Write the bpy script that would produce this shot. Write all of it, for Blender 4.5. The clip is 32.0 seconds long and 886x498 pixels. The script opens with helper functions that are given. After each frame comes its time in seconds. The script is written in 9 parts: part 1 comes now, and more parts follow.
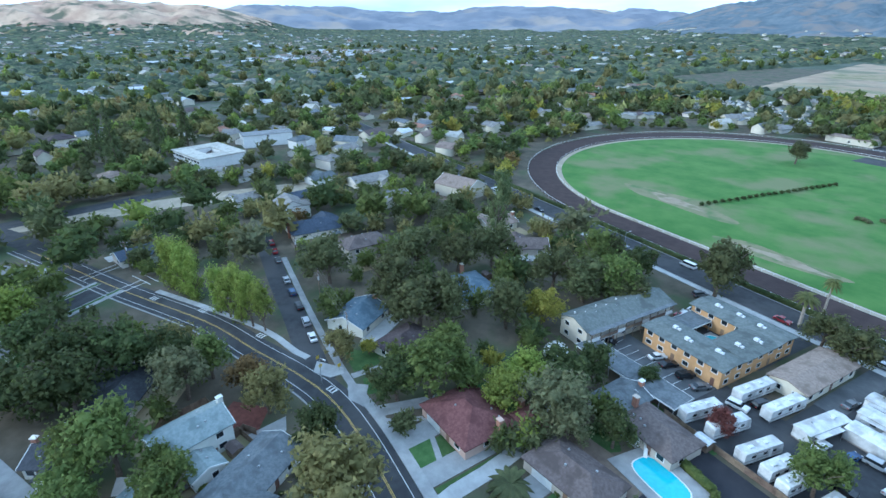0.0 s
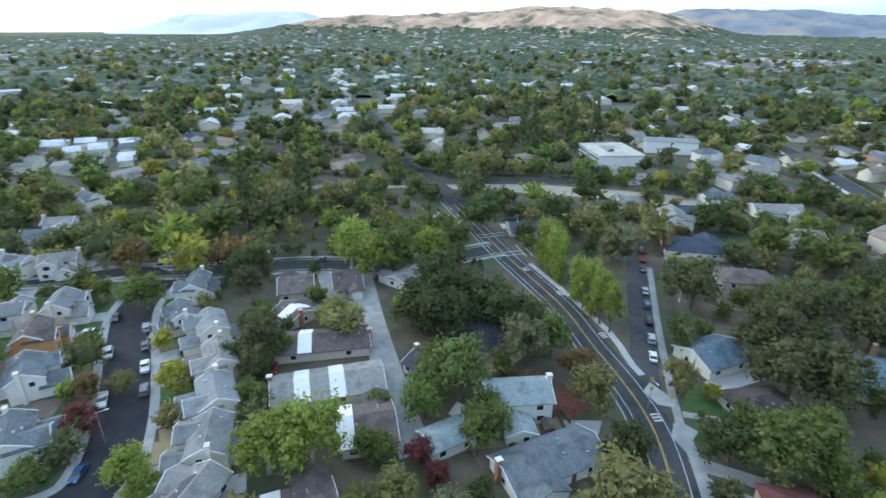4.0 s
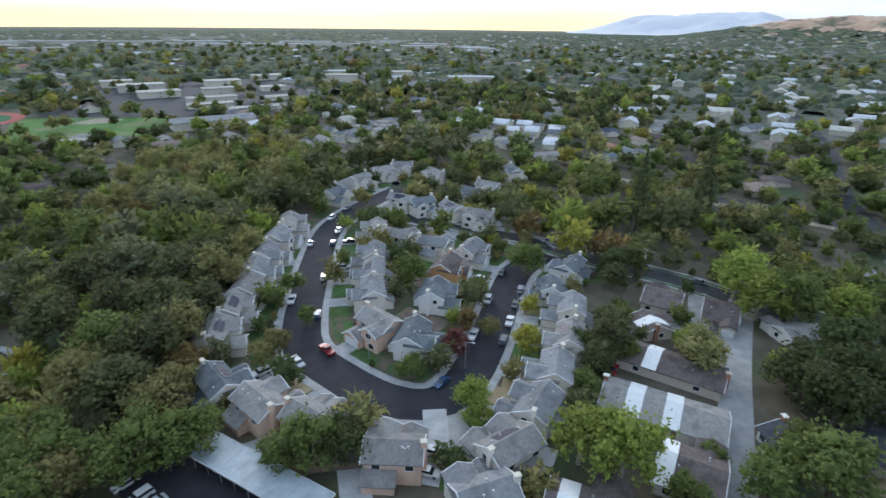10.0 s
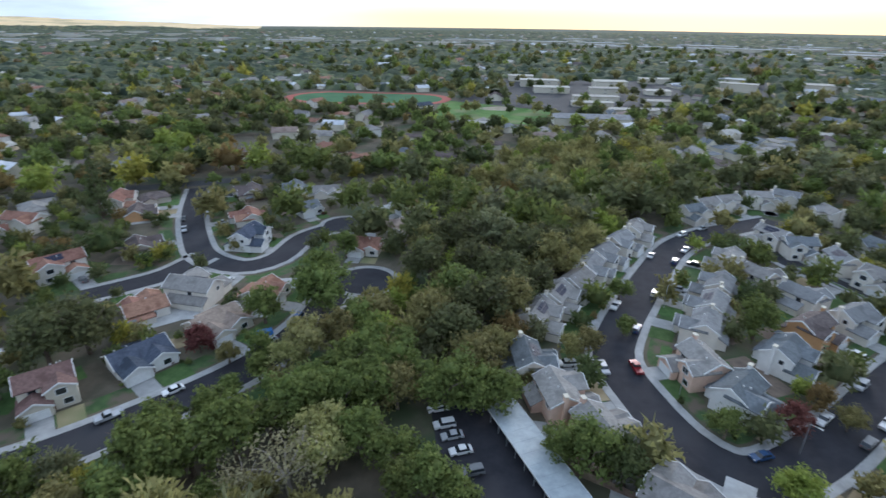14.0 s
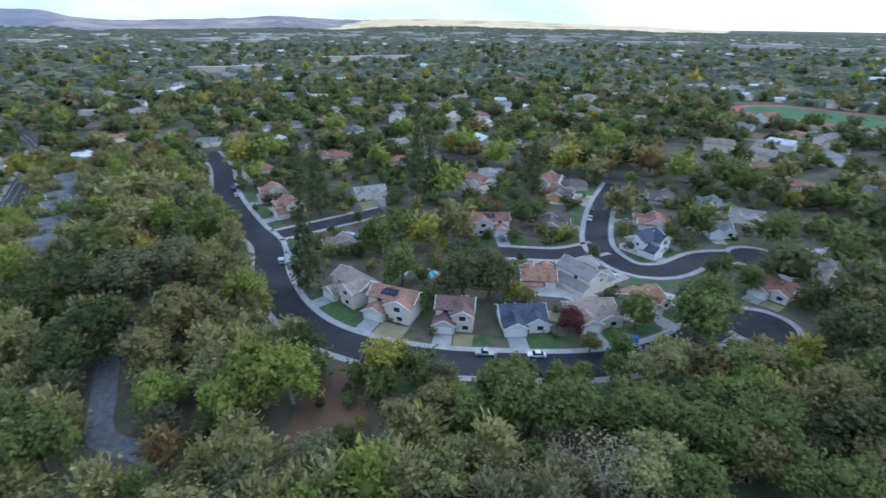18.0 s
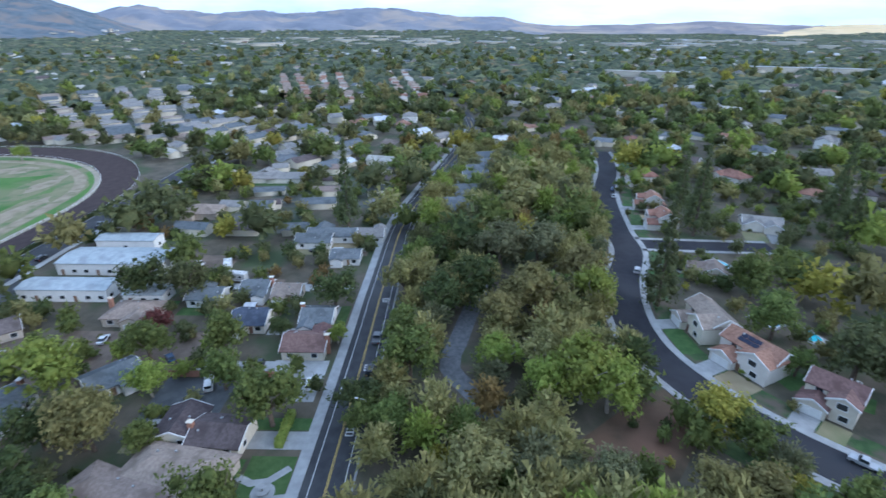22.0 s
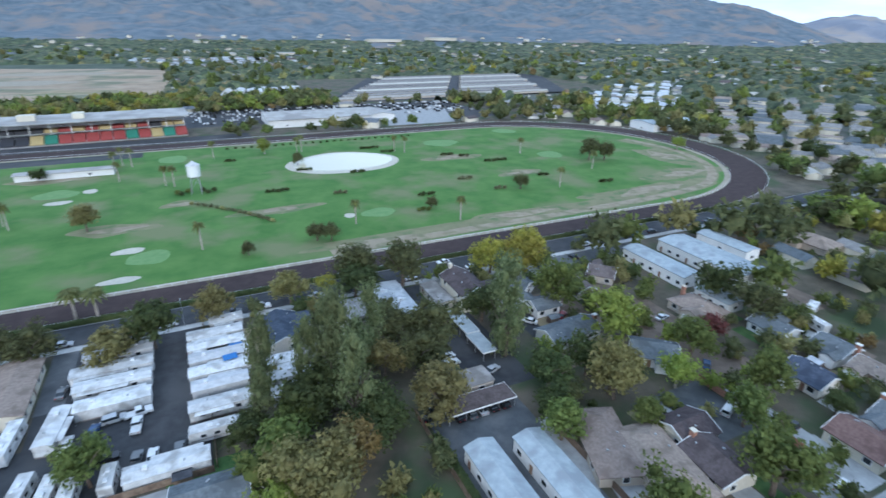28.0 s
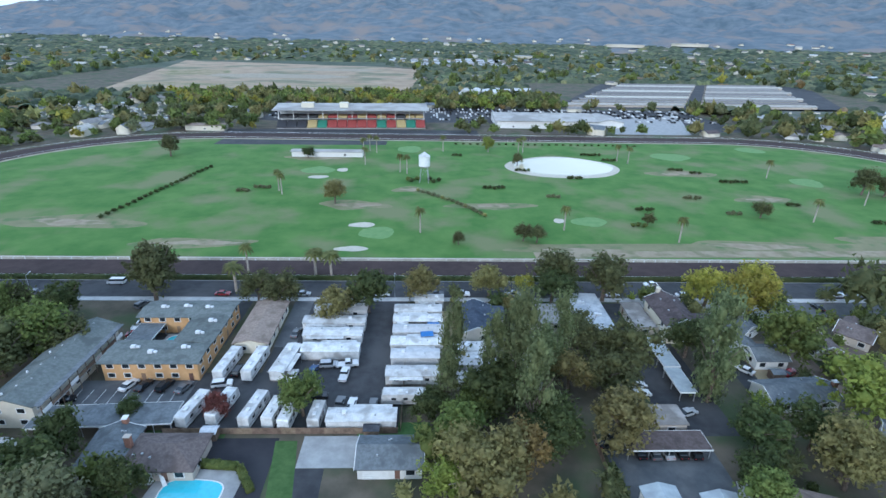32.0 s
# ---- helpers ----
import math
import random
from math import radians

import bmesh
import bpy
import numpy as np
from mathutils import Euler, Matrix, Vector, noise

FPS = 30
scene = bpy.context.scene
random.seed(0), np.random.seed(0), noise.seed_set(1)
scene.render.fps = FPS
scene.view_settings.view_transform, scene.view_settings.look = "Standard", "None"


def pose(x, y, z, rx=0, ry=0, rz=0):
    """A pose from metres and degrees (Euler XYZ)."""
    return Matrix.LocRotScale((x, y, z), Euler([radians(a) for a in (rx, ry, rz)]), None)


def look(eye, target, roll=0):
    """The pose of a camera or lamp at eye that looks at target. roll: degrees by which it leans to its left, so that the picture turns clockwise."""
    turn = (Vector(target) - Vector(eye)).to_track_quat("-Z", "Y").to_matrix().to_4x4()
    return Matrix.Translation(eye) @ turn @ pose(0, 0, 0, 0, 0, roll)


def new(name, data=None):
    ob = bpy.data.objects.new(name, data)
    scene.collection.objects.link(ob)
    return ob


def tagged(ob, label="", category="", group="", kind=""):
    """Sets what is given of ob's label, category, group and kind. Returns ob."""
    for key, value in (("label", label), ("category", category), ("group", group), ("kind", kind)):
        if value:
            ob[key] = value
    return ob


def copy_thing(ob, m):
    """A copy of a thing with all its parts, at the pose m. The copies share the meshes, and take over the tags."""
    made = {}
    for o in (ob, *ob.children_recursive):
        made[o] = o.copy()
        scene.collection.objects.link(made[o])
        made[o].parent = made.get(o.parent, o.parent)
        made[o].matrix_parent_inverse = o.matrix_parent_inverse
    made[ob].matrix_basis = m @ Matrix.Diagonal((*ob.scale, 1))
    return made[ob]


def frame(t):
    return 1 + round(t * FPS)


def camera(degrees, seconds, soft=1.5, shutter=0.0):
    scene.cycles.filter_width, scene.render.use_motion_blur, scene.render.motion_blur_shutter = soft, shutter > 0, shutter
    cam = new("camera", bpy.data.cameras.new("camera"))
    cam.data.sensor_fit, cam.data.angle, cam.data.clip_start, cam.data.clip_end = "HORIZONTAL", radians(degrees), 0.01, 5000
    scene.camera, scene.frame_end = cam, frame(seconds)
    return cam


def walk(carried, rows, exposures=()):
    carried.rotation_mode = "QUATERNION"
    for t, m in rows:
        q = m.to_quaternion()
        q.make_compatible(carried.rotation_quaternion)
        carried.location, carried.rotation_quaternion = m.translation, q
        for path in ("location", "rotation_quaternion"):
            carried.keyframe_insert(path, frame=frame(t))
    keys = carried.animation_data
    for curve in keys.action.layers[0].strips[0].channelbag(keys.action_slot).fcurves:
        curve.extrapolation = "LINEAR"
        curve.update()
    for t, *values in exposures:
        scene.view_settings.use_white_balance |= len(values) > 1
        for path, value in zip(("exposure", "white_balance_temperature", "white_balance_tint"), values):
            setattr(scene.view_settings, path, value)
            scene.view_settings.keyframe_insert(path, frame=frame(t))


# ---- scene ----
EXPOSURES = [(0.0, 0.97, 4800, 4), (2.0, 0.97, 5000, 5), (4.0, 0.98, 5500, 7), (9.0, 0.59, 5750, 11.5), (13.0, 0.52, 5800, 14), (17.0, 0.68, 5300, 15), (20.0, 0.78, 5150, 15), (24.0, 0.78, 5100, 14), (28.0, 0.74, 5200, 11), (32.0, 0.76, 5150, 10)]
cam = camera(80.6, 32.0, soft=1.5, shutter=0.5)
HEIGHT = 78.0
# seconds, yaw, pitch, roll: the camera hovers and turns
PATH = [
    (0.0, -299.38, -23.68, -0.05),
    (0.5, -297.80, -23.62, 0.06),
    (1.0, -293.71, -23.58, 0.02),
    (1.5, -286.97, -23.49, 0.11),
    (2.0, -279.73, -23.42, 0.05),
    (2.5, -272.67, -23.39, -0.02),
    (3.0, -267.06, -23.38, -0.13),
    (3.5, -261.84, -23.39, -0.25),
    (4.0, -257.10, -23.42, -0.33),
    (4.5, -252.62, -23.44, -0.39),
    (6.5, -240.23, -23.53, -0.53),
    (7.0, -237.47, -23.54, -0.57),
    (7.5, -234.71, -23.53, -0.59),
    (8.0, -231.45, -23.54, -0.60),
    (8.5, -227.27, -23.58, -0.63),
    (9.0, -222.84, -23.61, -0.65),
    (9.5, -218.28, -23.62, -0.72),
    (10.0, -213.88, -23.68, -0.66),
    (10.5, -209.62, -23.73, -0.57),
    (11.0, -205.17, -23.75, -0.55),
    (11.5, -200.57, -23.76, -0.57),
    (12.0, -195.67, -23.80, -0.59),
    (12.5, -190.84, -23.83, -0.50),
    (13.0, -185.45, -23.86, -0.53),
    (13.5, -180.14, -23.85, -0.58),
    (15.5, -158.91, -23.88, -0.55),
    (16.0, -153.35, -23.92, -0.45),
    (16.5, -147.45, -23.95, -0.44),
    (17.0, -141.44, -23.91, -0.37),
    (17.5, -135.55, -23.89, -0.26),
    (18.0, -130.25, -23.85, -0.28),
    (18.5, -125.21, -23.84, -0.26),
    (19.0, -120.32, -23.78, -0.22),
    (19.5, -115.29, -23.76, -0.16),
    (20.0, -110.32, -23.72, -0.15),
    (20.5, -105.25, -23.64, -0.16),
    (21.0, -99.79, -23.58, -0.19),
    (21.5, -94.31, -23.52, -0.12),
    (22.0, -89.02, -23.47, -0.10),
    (22.5, -83.77, -23.39, -0.15),
    (23.0, -78.46, -23.31, -0.10),
    (23.5, -73.14, -23.23, -0.10),
    (24.0, -67.66, -23.15, -0.17),
    (24.5, -62.43, -23.12, -0.29),
    (25.0, -57.04, -23.06, -0.32),
    (25.5, -51.27, -23.01, -0.51),
    (27.5, -31.30, -23.04, -0.74),
    (28.0, -25.43, -23.06, -0.81),
    (28.5, -19.55, -23.10, -0.83),
    (29.0, -13.98, -23.14, -0.90),
    (29.5, -8.29, -23.19, -0.95),
    (30.0, -4.78, -23.22, -0.98),
    (30.5, -3.13, -23.18, -0.99),
    (31.0, -2.26, -23.12, -1.03),
    (31.5, -1.65, -23.07, -1.00),
    (32.0, -1.42, -23.02, -0.99),
]
walk(cam, [(t, pose(0, 0, HEIGHT, 90 + p, r, w)) for t, w, p, r in PATH], EXPOSURES)


TAU = 2 * math.pi


# ---- world, sun ----
world = bpy.data.worlds.new("sky")
scene.world = world
world.use_nodes = True
wt = world.node_tree
wt.nodes.clear()


def wn(kind, **kw):
    n = wt.nodes.new(kind)
    for k, v in kw.items():
        n.inputs[k].default_value = v
    return n


SUN_EL, SUN_AZ = 20.0, 160.0          # degrees; azimuth counter-clockwise from +y
sky = wt.nodes.new("ShaderNodeTexSky")
sky.sky_type = "NISHITA"
sky.sun_disc = False
sky.sun_elevation = radians(SUN_EL)
sky.sun_rotation = radians(-SUN_AZ)
sky.air_density, sky.dust_density, sky.ozone_density = 1.2, 2.0, 1.5
tc = wt.nodes.new("ShaderNodeTexCoord")
mp = wt.nodes.new("ShaderNodeMapping")
mp.inputs["Scale"].default_value = (1.0, 1.0, 5.0)
cn = wn("ShaderNodeTexNoise", Scale=2.6, Detail=7.0, Roughness=0.58)
cr = wt.nodes.new("ShaderNodeValToRGB")
cr.color_ramp.elements[0].position, cr.color_ramp.elements[0].color = 0.30, (0.46, 0.49, 0.55, 1)
cr.color_ramp.elements[1].position, cr.color_ramp.elements[1].color = 0.66, (1.0, 0.97, 0.93, 1)
mul = wt.nodes.new("ShaderNodeMixRGB")
mul.blend_type = "MULTIPLY"
mul.inputs[0].default_value = 1.0
mul.inputs[2].default_value = (8.2, 9.5, 10.6, 1)
mix = wt.nodes.new("ShaderNodeMixRGB")
mix.inputs[0].default_value = 0.82   # cloud cover
bg = wn("ShaderNodeBackground", Strength=0.115)
wo = wt.nodes.new("ShaderNodeOutputWorld")
wt.links.new(tc.outputs["Generated"], mp.inputs["Vector"])
wt.links.new(mp.outputs[0], cn.inputs["Vector"])
wt.links.new(cn.outputs["Fac"], cr.inputs[0])
# the sun stands behind the cloud: its side of the sky is brighter and warmer
gl = wt.nodes.new("ShaderNodeVectorMath")
gl.operation = "DOT_PRODUCT"
gl.inputs[1].default_value = (-math.sin(radians(SUN_AZ)) * 0.97, math.cos(radians(SUN_AZ)) * 0.97, 0.2)
gr = wt.nodes.new("ShaderNodeValToRGB")
gr.color_ramp.elements[0].position, gr.color_ramp.elements[0].color = 0.5, (0.94, 0.97, 1.0, 1)
gr.color_ramp.elements[1].position, gr.color_ramp.elements[1].color = 1.0, (1.25, 1.2, 1.1, 1)
gm_ = wt.nodes.new("ShaderNodeMixRGB")
gm_.blend_type = "MULTIPLY"
gm_.inputs[0].default_value = 1.0
wt.links.new(tc.outputs["Generated"], gl.inputs[0])
wt.links.new(gl.outputs["Value"], gr.inputs[0])
wt.links.new(cr.outputs[0], gm_.inputs[1])
wt.links.new(gr.outputs[0], gm_.inputs[2])
# low on the horizon below the cloud edge the sky is open and golden
sep = wt.nodes.new("ShaderNodeSeparateXYZ")
wt.links.new(tc.outputs["Generated"], sep.inputs[0])
low = wn("ShaderNodeMapRange")
low.interpolation_type = "SMOOTHSTEP"
low.inputs["From Min"].default_value, low.inputs["From Max"].default_value = 0.05, 0.0
wt.links.new(sep.outputs["Z"], low.inputs["Value"])
side_ = wn("ShaderNodeMapRange")
side_.interpolation_type = "SMOOTHSTEP"
side_.inputs["From Min"].default_value, side_.inputs["From Max"].default_value = 0.55, 0.93
wt.links.new(gl.outputs["Value"], side_.inputs["Value"])
both = wt.nodes.new("ShaderNodeMath")
both.operation = "MULTIPLY"
wt.links.new(low.outputs[0], both.inputs[0])
wt.links.new(side_.outputs[0], both.inputs[1])
gold = wt.nodes.new("ShaderNodeMixRGB")
gold.inputs[2].default_value = (0.98, 0.70, 0.36, 1)
wt.links.new(both.outputs[0], gold.inputs[0])
wt.links.new(gm_.outputs[0], gold.inputs[1])
wt.links.new(gold.outputs[0], mul.inputs[1])
wt.links.new(sky.outputs[0], mix.inputs[1])
wt.links.new(mul.outputs[0], mix.inputs[2])
wt.links.new(mix.outputs[0], bg.inputs[0])
wt.links.new(bg.outputs[0], wo.inputs[0])

sun_data = bpy.data.lights.new("sun", "SUN")
sun_data.energy, sun_data.angle, sun_data.color = 0.95, radians(14), (1.0, 0.93, 0.82)
sun = new("sun", sun_data)
sx, sy = -math.sin(radians(SUN_AZ)), math.cos(radians(SUN_AZ))
sun.matrix_world = look((sx * 100, sy * 100, 100 * math.tan(radians(SUN_EL))), (0, 0, 0))


# ---- materials ----
def material(name, a, b, scale=0.3, rough=0.9, metal=0.0, bump=0.0, fine=6.0, island=0.0, rand=0.0, spec=0.3, detail=6.0, trans=0.0, c=None, c_scale=0.03):
    """Two colours mixed by noise at object-world size, a third in larger blotches, with relief and piece-to-piece variation."""
    m = bpy.data.materials.new(name)
    m.use_nodes = True
    t = m.node_tree
    p = t.nodes["Principled BSDF"]
    p.inputs["Roughness"].default_value = rough
    p.inputs["Metallic"].default_value = metal
    p.inputs["Specular IOR Level"].default_value = spec
    g = t.nodes.new("ShaderNodeNewGeometry")
    n = t.nodes.new("ShaderNodeTexNoise")
    n.inputs["Scale"].default_value, n.inputs["Detail"].default_value, n.inputs["Roughness"].default_value = scale, detail, 0.62
    t.links.new(g.outputs["Position"], n.inputs["Vector"])
    r = t.nodes.new("ShaderNodeValToRGB")
    r.color_ramp.elements[0].position, r.color_ramp.elements[0].color = 0.36, (*a, 1)
    r.color_ramp.elements[1].position, r.color_ramp.elements[1].color = 0.64, (*b, 1)
    t.links.new(n.outputs["Fac"], r.inputs[0])
    out = r.outputs[0]
    if c:
        n3 = t.nodes.new("ShaderNodeTexNoise")
        n3.inputs["Scale"].default_value, n3.inputs["Detail"].default_value = c_scale, 5.0
        t.links.new(g.outputs["Position"], n3.inputs["Vector"])
        r3 = t.nodes.new("ShaderNodeValToRGB")
        r3.color_ramp.elements[0].position, r3.color_ramp.elements[0].color = 0.5, (0, 0, 0, 1)
        r3.color_ramp.elements[1].position, r3.color_ramp.elements[1].color = 0.64, (1, 1, 1, 1)
        t.links.new(n3.outputs["Fac"], r3.inputs[0])
        mx = t.nodes.new("ShaderNodeMixRGB")
        mx.inputs[2].default_value = (*c, 1)
        t.links.new(r3.outputs[0], mx.inputs[0])
        t.links.new(out, mx.inputs[1])
        out = mx.outputs[0]
    if island or rand:
        h = t.nodes.new("ShaderNodeHueSaturation")
        t.links.new(out, h.inputs["Color"])
        src = None
        if island:
            mr = t.nodes.new("ShaderNodeMapRange")
            mr.inputs["To Min"].default_value, mr.inputs["To Max"].default_value = 1 - island, 1 + island
            t.links.new(g.outputs["Random Per Island"], mr.inputs["Value"])
            src = mr.outputs[0]
        if rand:
            oi = t.nodes.new("ShaderNodeObjectInfo")
            mr2 = t.nodes.new("ShaderNodeMapRange")
            mr2.inputs["To Min"].default_value, mr2.inputs["To Max"].default_value = 1 - rand, 1 + rand
            t.links.new(oi.outputs["Random"], mr2.inputs["Value"])
            hm = t.nodes.new("ShaderNodeMapRange")
            hm.inputs["To Min"].default_value, hm.inputs["To Max"].default_value = 0.5 - rand * 0.06, 0.5 + rand * 0.06
            t.links.new(oi.outputs["Random"], hm.inputs["Value"])
            t.links.new(hm.outputs[0], h.inputs["Hue"])
            if src is not None:
                mm = t.nodes.new("ShaderNodeMath")
                mm.operation = "MULTIPLY"
                t.links.new(src, mm.inputs[0])
                t.links.new(mr2.outputs[0], mm.inputs[1])
                src = mm.outputs[0]
            else:
                src = mr2.outputs[0]
        t.links.new(src, h.inputs["Value"])
        out = h.outputs[0]
    t.links.new(out, p.inputs["Base Color"])
    if trans:
        tl = t.nodes.new("ShaderNodeBsdfTranslucent")
        t.links.new(out, tl.inputs["Color"])
        ms = t.nodes.new("ShaderNodeMixShader")
        ms.inputs[0].default_value = trans
        t.links.new(p.outputs[0], ms.inputs[1])
        t.links.new(tl.outputs[0], ms.inputs[2])
        t.links.new(ms.outputs[0], t.nodes["Material Output"].inputs[0])
    if bump:
        n2 = t.nodes.new("ShaderNodeTexNoise")
        n2.inputs["Scale"].default_value, n2.inputs["Detail"].default_value = fine, 4.0
        t.links.new(g.outputs["Position"], n2.inputs["Vector"])
        bn = t.nodes.new("ShaderNodeBump")
        bn.inputs["Strength"].default_value, bn.inputs["Distance"].default_value = bump, 0.1
        t.links.new(n2.outputs["Fac"], bn.inputs["Height"])
        t.links.new(bn.outputs[0], p.inputs["Normal"])
    return m


def plain(name, col, rough=0.6, metal=0.0, spec=0.4, rand=0.0):
    k = 0.88
    return material(name, tuple(v * k for v in col), col, 1.2, rough, metal, rand=rand, spec=spec)


def glass(name, col=(0.02, 0.025, 0.03)):
    m = bpy.data.materials.new(name)
    m.use_nodes = True
    p = m.node_tree.nodes["Principled BSDF"]
    p.inputs["Base Color"].default_value = (*col, 1)
    p.inputs["Roughness"].default_value, p.inputs["Specular IOR Level"].default_value = 0.06, 0.6
    return m


M_GROUND = material("dry_ground", (0.070, 0.064, 0.044), (0.132, 0.110, 0.080), 0.12, 1.0, bump=0.3, c=(0.058, 0.078, 0.036), c_scale=0.05)
M_WOODFLOOR = material("creek_litter", (0.06, 0.048, 0.030), (0.12, 0.085, 0.055), 0.15, 1.0, bump=0.4, c=(0.15, 0.085, 0.055), c_scale=0.03)
M_GRASS = material("infield_grass", (0.058, 0.138, 0.026), (0.100, 0.186, 0.044), 0.07, 1.0, bump=0.25, fine=1.2, detail=10, c=(0.155, 0.172, 0.078), c_scale=0.03)
M_GREEN = material("putting_green", (0.13, 0.225, 0.08), (0.165, 0.265, 0.10), 0.4, 1.0)
M_LAWN = material("lawn", (0.045, 0.09, 0.025), (0.075, 0.125, 0.04), 0.5, 1.0, bump=0.2, rand=0.15)
M_DRYLAWN = material("dry_grass", (0.24, 0.19, 0.11), (0.33, 0.27, 0.17), 0.1, 1.0, bump=0.2, c=(0.16, 0.17, 0.08), c_scale=0.03)
M_SAND = material("sand", (0.42, 0.385, 0.31), (0.52, 0.48, 0.39), 0.6, 1.0)
M_DIRT = material("track_dirt", (0.040, 0.027, 0.025), (0.058, 0.040, 0.037), 0.25, 1.0, bump=0.2)
M_ASPHALT = material("asphalt", (0.036, 0.037, 0.040), (0.056, 0.057, 0.060), 0.35, 0.92, bump=0.1, c=(0.068, 0.068, 0.069), c_scale=0.06)
M_OLDASPHALT = material("old_asphalt", (0.080, 0.085, 0.090), (0.120, 0.124, 0.128), 0.3, 0.92, bump=0.1, c=(0.065, 0.068, 0.072), c_scale=0.09)
M_DARKASPHALT = material("new_asphalt", (0.019, 0.019, 0.024), (0.030, 0.030, 0.036), 0.3, 0.9, bump=0.1, c=(0.038, 0.038, 0.043), c_scale=0.05)
M_CONCRETE = material("concrete", (0.33, 0.33, 0.32), (0.44, 0.44, 0.43), 0.35, 0.9, bump=0.05, rand=0.08)
M_PALECONC = material("pale_concrete", (0.25, 0.25, 0.245), (0.34, 0.34, 0.33), 0.35, 0.9, rand=0.05)
M_PAINT = plain("road_paint", (0.62, 0.62, 0.60), 0.7)
M_YELLOW = plain("yellow_paint", (0.50, 0.36, 0.10), 0.7)
M_WATER = glass("pond_water", (0.56, 0.50, 0.33))
M_GLASS = glass("window_glass")
M_WHITE = plain("white_paint", (0.74, 0.74, 0.72), 0.6, rand=0.06)
M_CURB = plain("kerb_concrete", (0.32, 0.32, 0.31), 0.9)
M_BARK = material("bark", (0.10, 0.075, 0.055), (0.18, 0.14, 0.11), 2.0, 1.0, bump=0.5)
M_PALEBARK = material("pale_bark", (0.26, 0.22, 0.18), (0.40, 0.36, 0.31), 2.0, 1.0, bump=0.4)
M_WOOD = material("fence_wood", (0.12, 0.085, 0.06), (0.22, 0.16, 0.115), 0.8, 0.9, rand=0.2)
M_METAL = plain("galvanised_metal", (0.42, 0.43, 0.44), 0.45, 0.6)
M_RUBBER = plain("rubber", (0.02, 0.02, 0.02), 0.9)
M_POOL = plain("pool_water", (0.10, 0.50, 0.60), 0.05, spec=0.6)


# ---- geometry helpers ----
class Geo:
    """Collects vertices and faces for one mesh."""

    def __init__(self):
        self.v, self.f = [], []

    def add(self, verts, faces):
        k = len(self.v)
        self.v += [tuple(p) for p in verts]
        self.f += [tuple(i + k for i in q) for q in faces]
        return self

    def box(self, x0, y0, z0, x1, y1, z1):
        return self.add([(x0, y0, z0), (x1, y0, z0), (x1, y1, z0), (x0, y1, z0), (x0, y0, z1), (x1, y0, z1), (x1, y1, z1), (x0, y1, z1)],
                        [(3, 2, 1, 0), (4, 5, 6, 7), (0, 1, 5, 4), (1, 2, 6, 5), (2, 3, 7, 6), (3, 0, 4, 7)])

    def prism(self, outline, z0, z1):
        n = len(outline)
        self.add([(x, y, z0) for x, y in outline] + [(x, y, z1) for x, y in outline],
                 [tuple(range(n - 1, -1, -1)), tuple(range(n, 2 * n))] + [(i, (i + 1) % n, n + (i + 1) % n, n + i) for i in range(n)])
        return self

    def side(self, profile, y0, y1):
        """A profile in x and z, pushed out along y."""
        n = len(profile)
        self.add([(x, y0, z) for x, z in profile] + [(x, y1, z) for x, z in profile],
                 [tuple(range(n)), tuple(range(2 * n - 1, n - 1, -1))] + [((i + 1) % n, i, n + i, n + (i + 1) % n) for i in range(n)])
        return self

    def tube(self, a, b, r0, r1, n=7):
        a, b = Vector(a), Vector(b)
        q = (b - a).to_track_quat("Z", "Y")
        ring = [(math.cos(TAU * i / n), math.sin(TAU * i / n)) for i in range(n)]
        lo = [a + q @ Vector((c * r0, s * r0, 0)) for c, s in ring]
        hi = [b + q @ Vector((c * r1, s * r1, 0)) for c, s in ring]
        return self.add(lo + hi, [(i, (i + 1) % n, n + (i + 1) % n, n + i) for i in range(n)] + [tuple(range(n - 1, -1, -1)), tuple(range(n, 2 * n))])

    def mesh(self, name, mat, smooth=False):
        me = bpy.data.meshes.new(name)
        me.from_pydata(self.v, [], self.f)
        me.materials.append(mat)
        if smooth:
            me.shade_smooth()
        me.update()
        return me


def fast_mesh(name, verts, faces, mat, smooth=False):
    """One mesh from numpy arrays, all faces with the same number of corners."""
    me = bpy.data.meshes.new(name)
    nf, k = faces.shape
    me.vertices.add(len(verts))
    me.vertices.foreach_set("co", np.ascontiguousarray(verts, np.float32).ravel())
    me.loops.add(nf * k)
    me.loops.foreach_set("vertex_index", np.ascontiguousarray(faces, np.int32).ravel())
    me.polygons.add(nf)
    me.polygons.foreach_set("loop_start", np.arange(0, nf * k, k, dtype=np.int32))
    me.update(calc_edges=True)
    me.validate()
    me.materials.append(mat)
    if smooth:
        me.shade_smooth()
    return me


def part(name, geo, mat, parent, label="", smooth=False):
    me = geo.mesh(name, mat, smooth) if isinstance(geo, Geo) else geo
    ob = new(name, me)
    ob.parent = parent
    return tagged(ob, label)


def thing(name, label, category, group="", m=None):
    ob = new(name)
    ob.empty_display_size = 0.5
    if m is not None:
        ob.matrix_basis = m
    return tagged(ob, label, category, group)


def at(x, y, deg=0, z=0.0, s=1.0, sz=None):
    return pose(x, y, z, 0, 0, deg) @ Matrix.Diagonal((s, s, sz if sz else s, 1))


def structure(name, geo, mat, label, category="ground", smooth=False):
    me = geo.mesh(name, mat, smooth) if isinstance(geo, Geo) else geo
    return tagged(new(name, me), label, category, kind="structure")


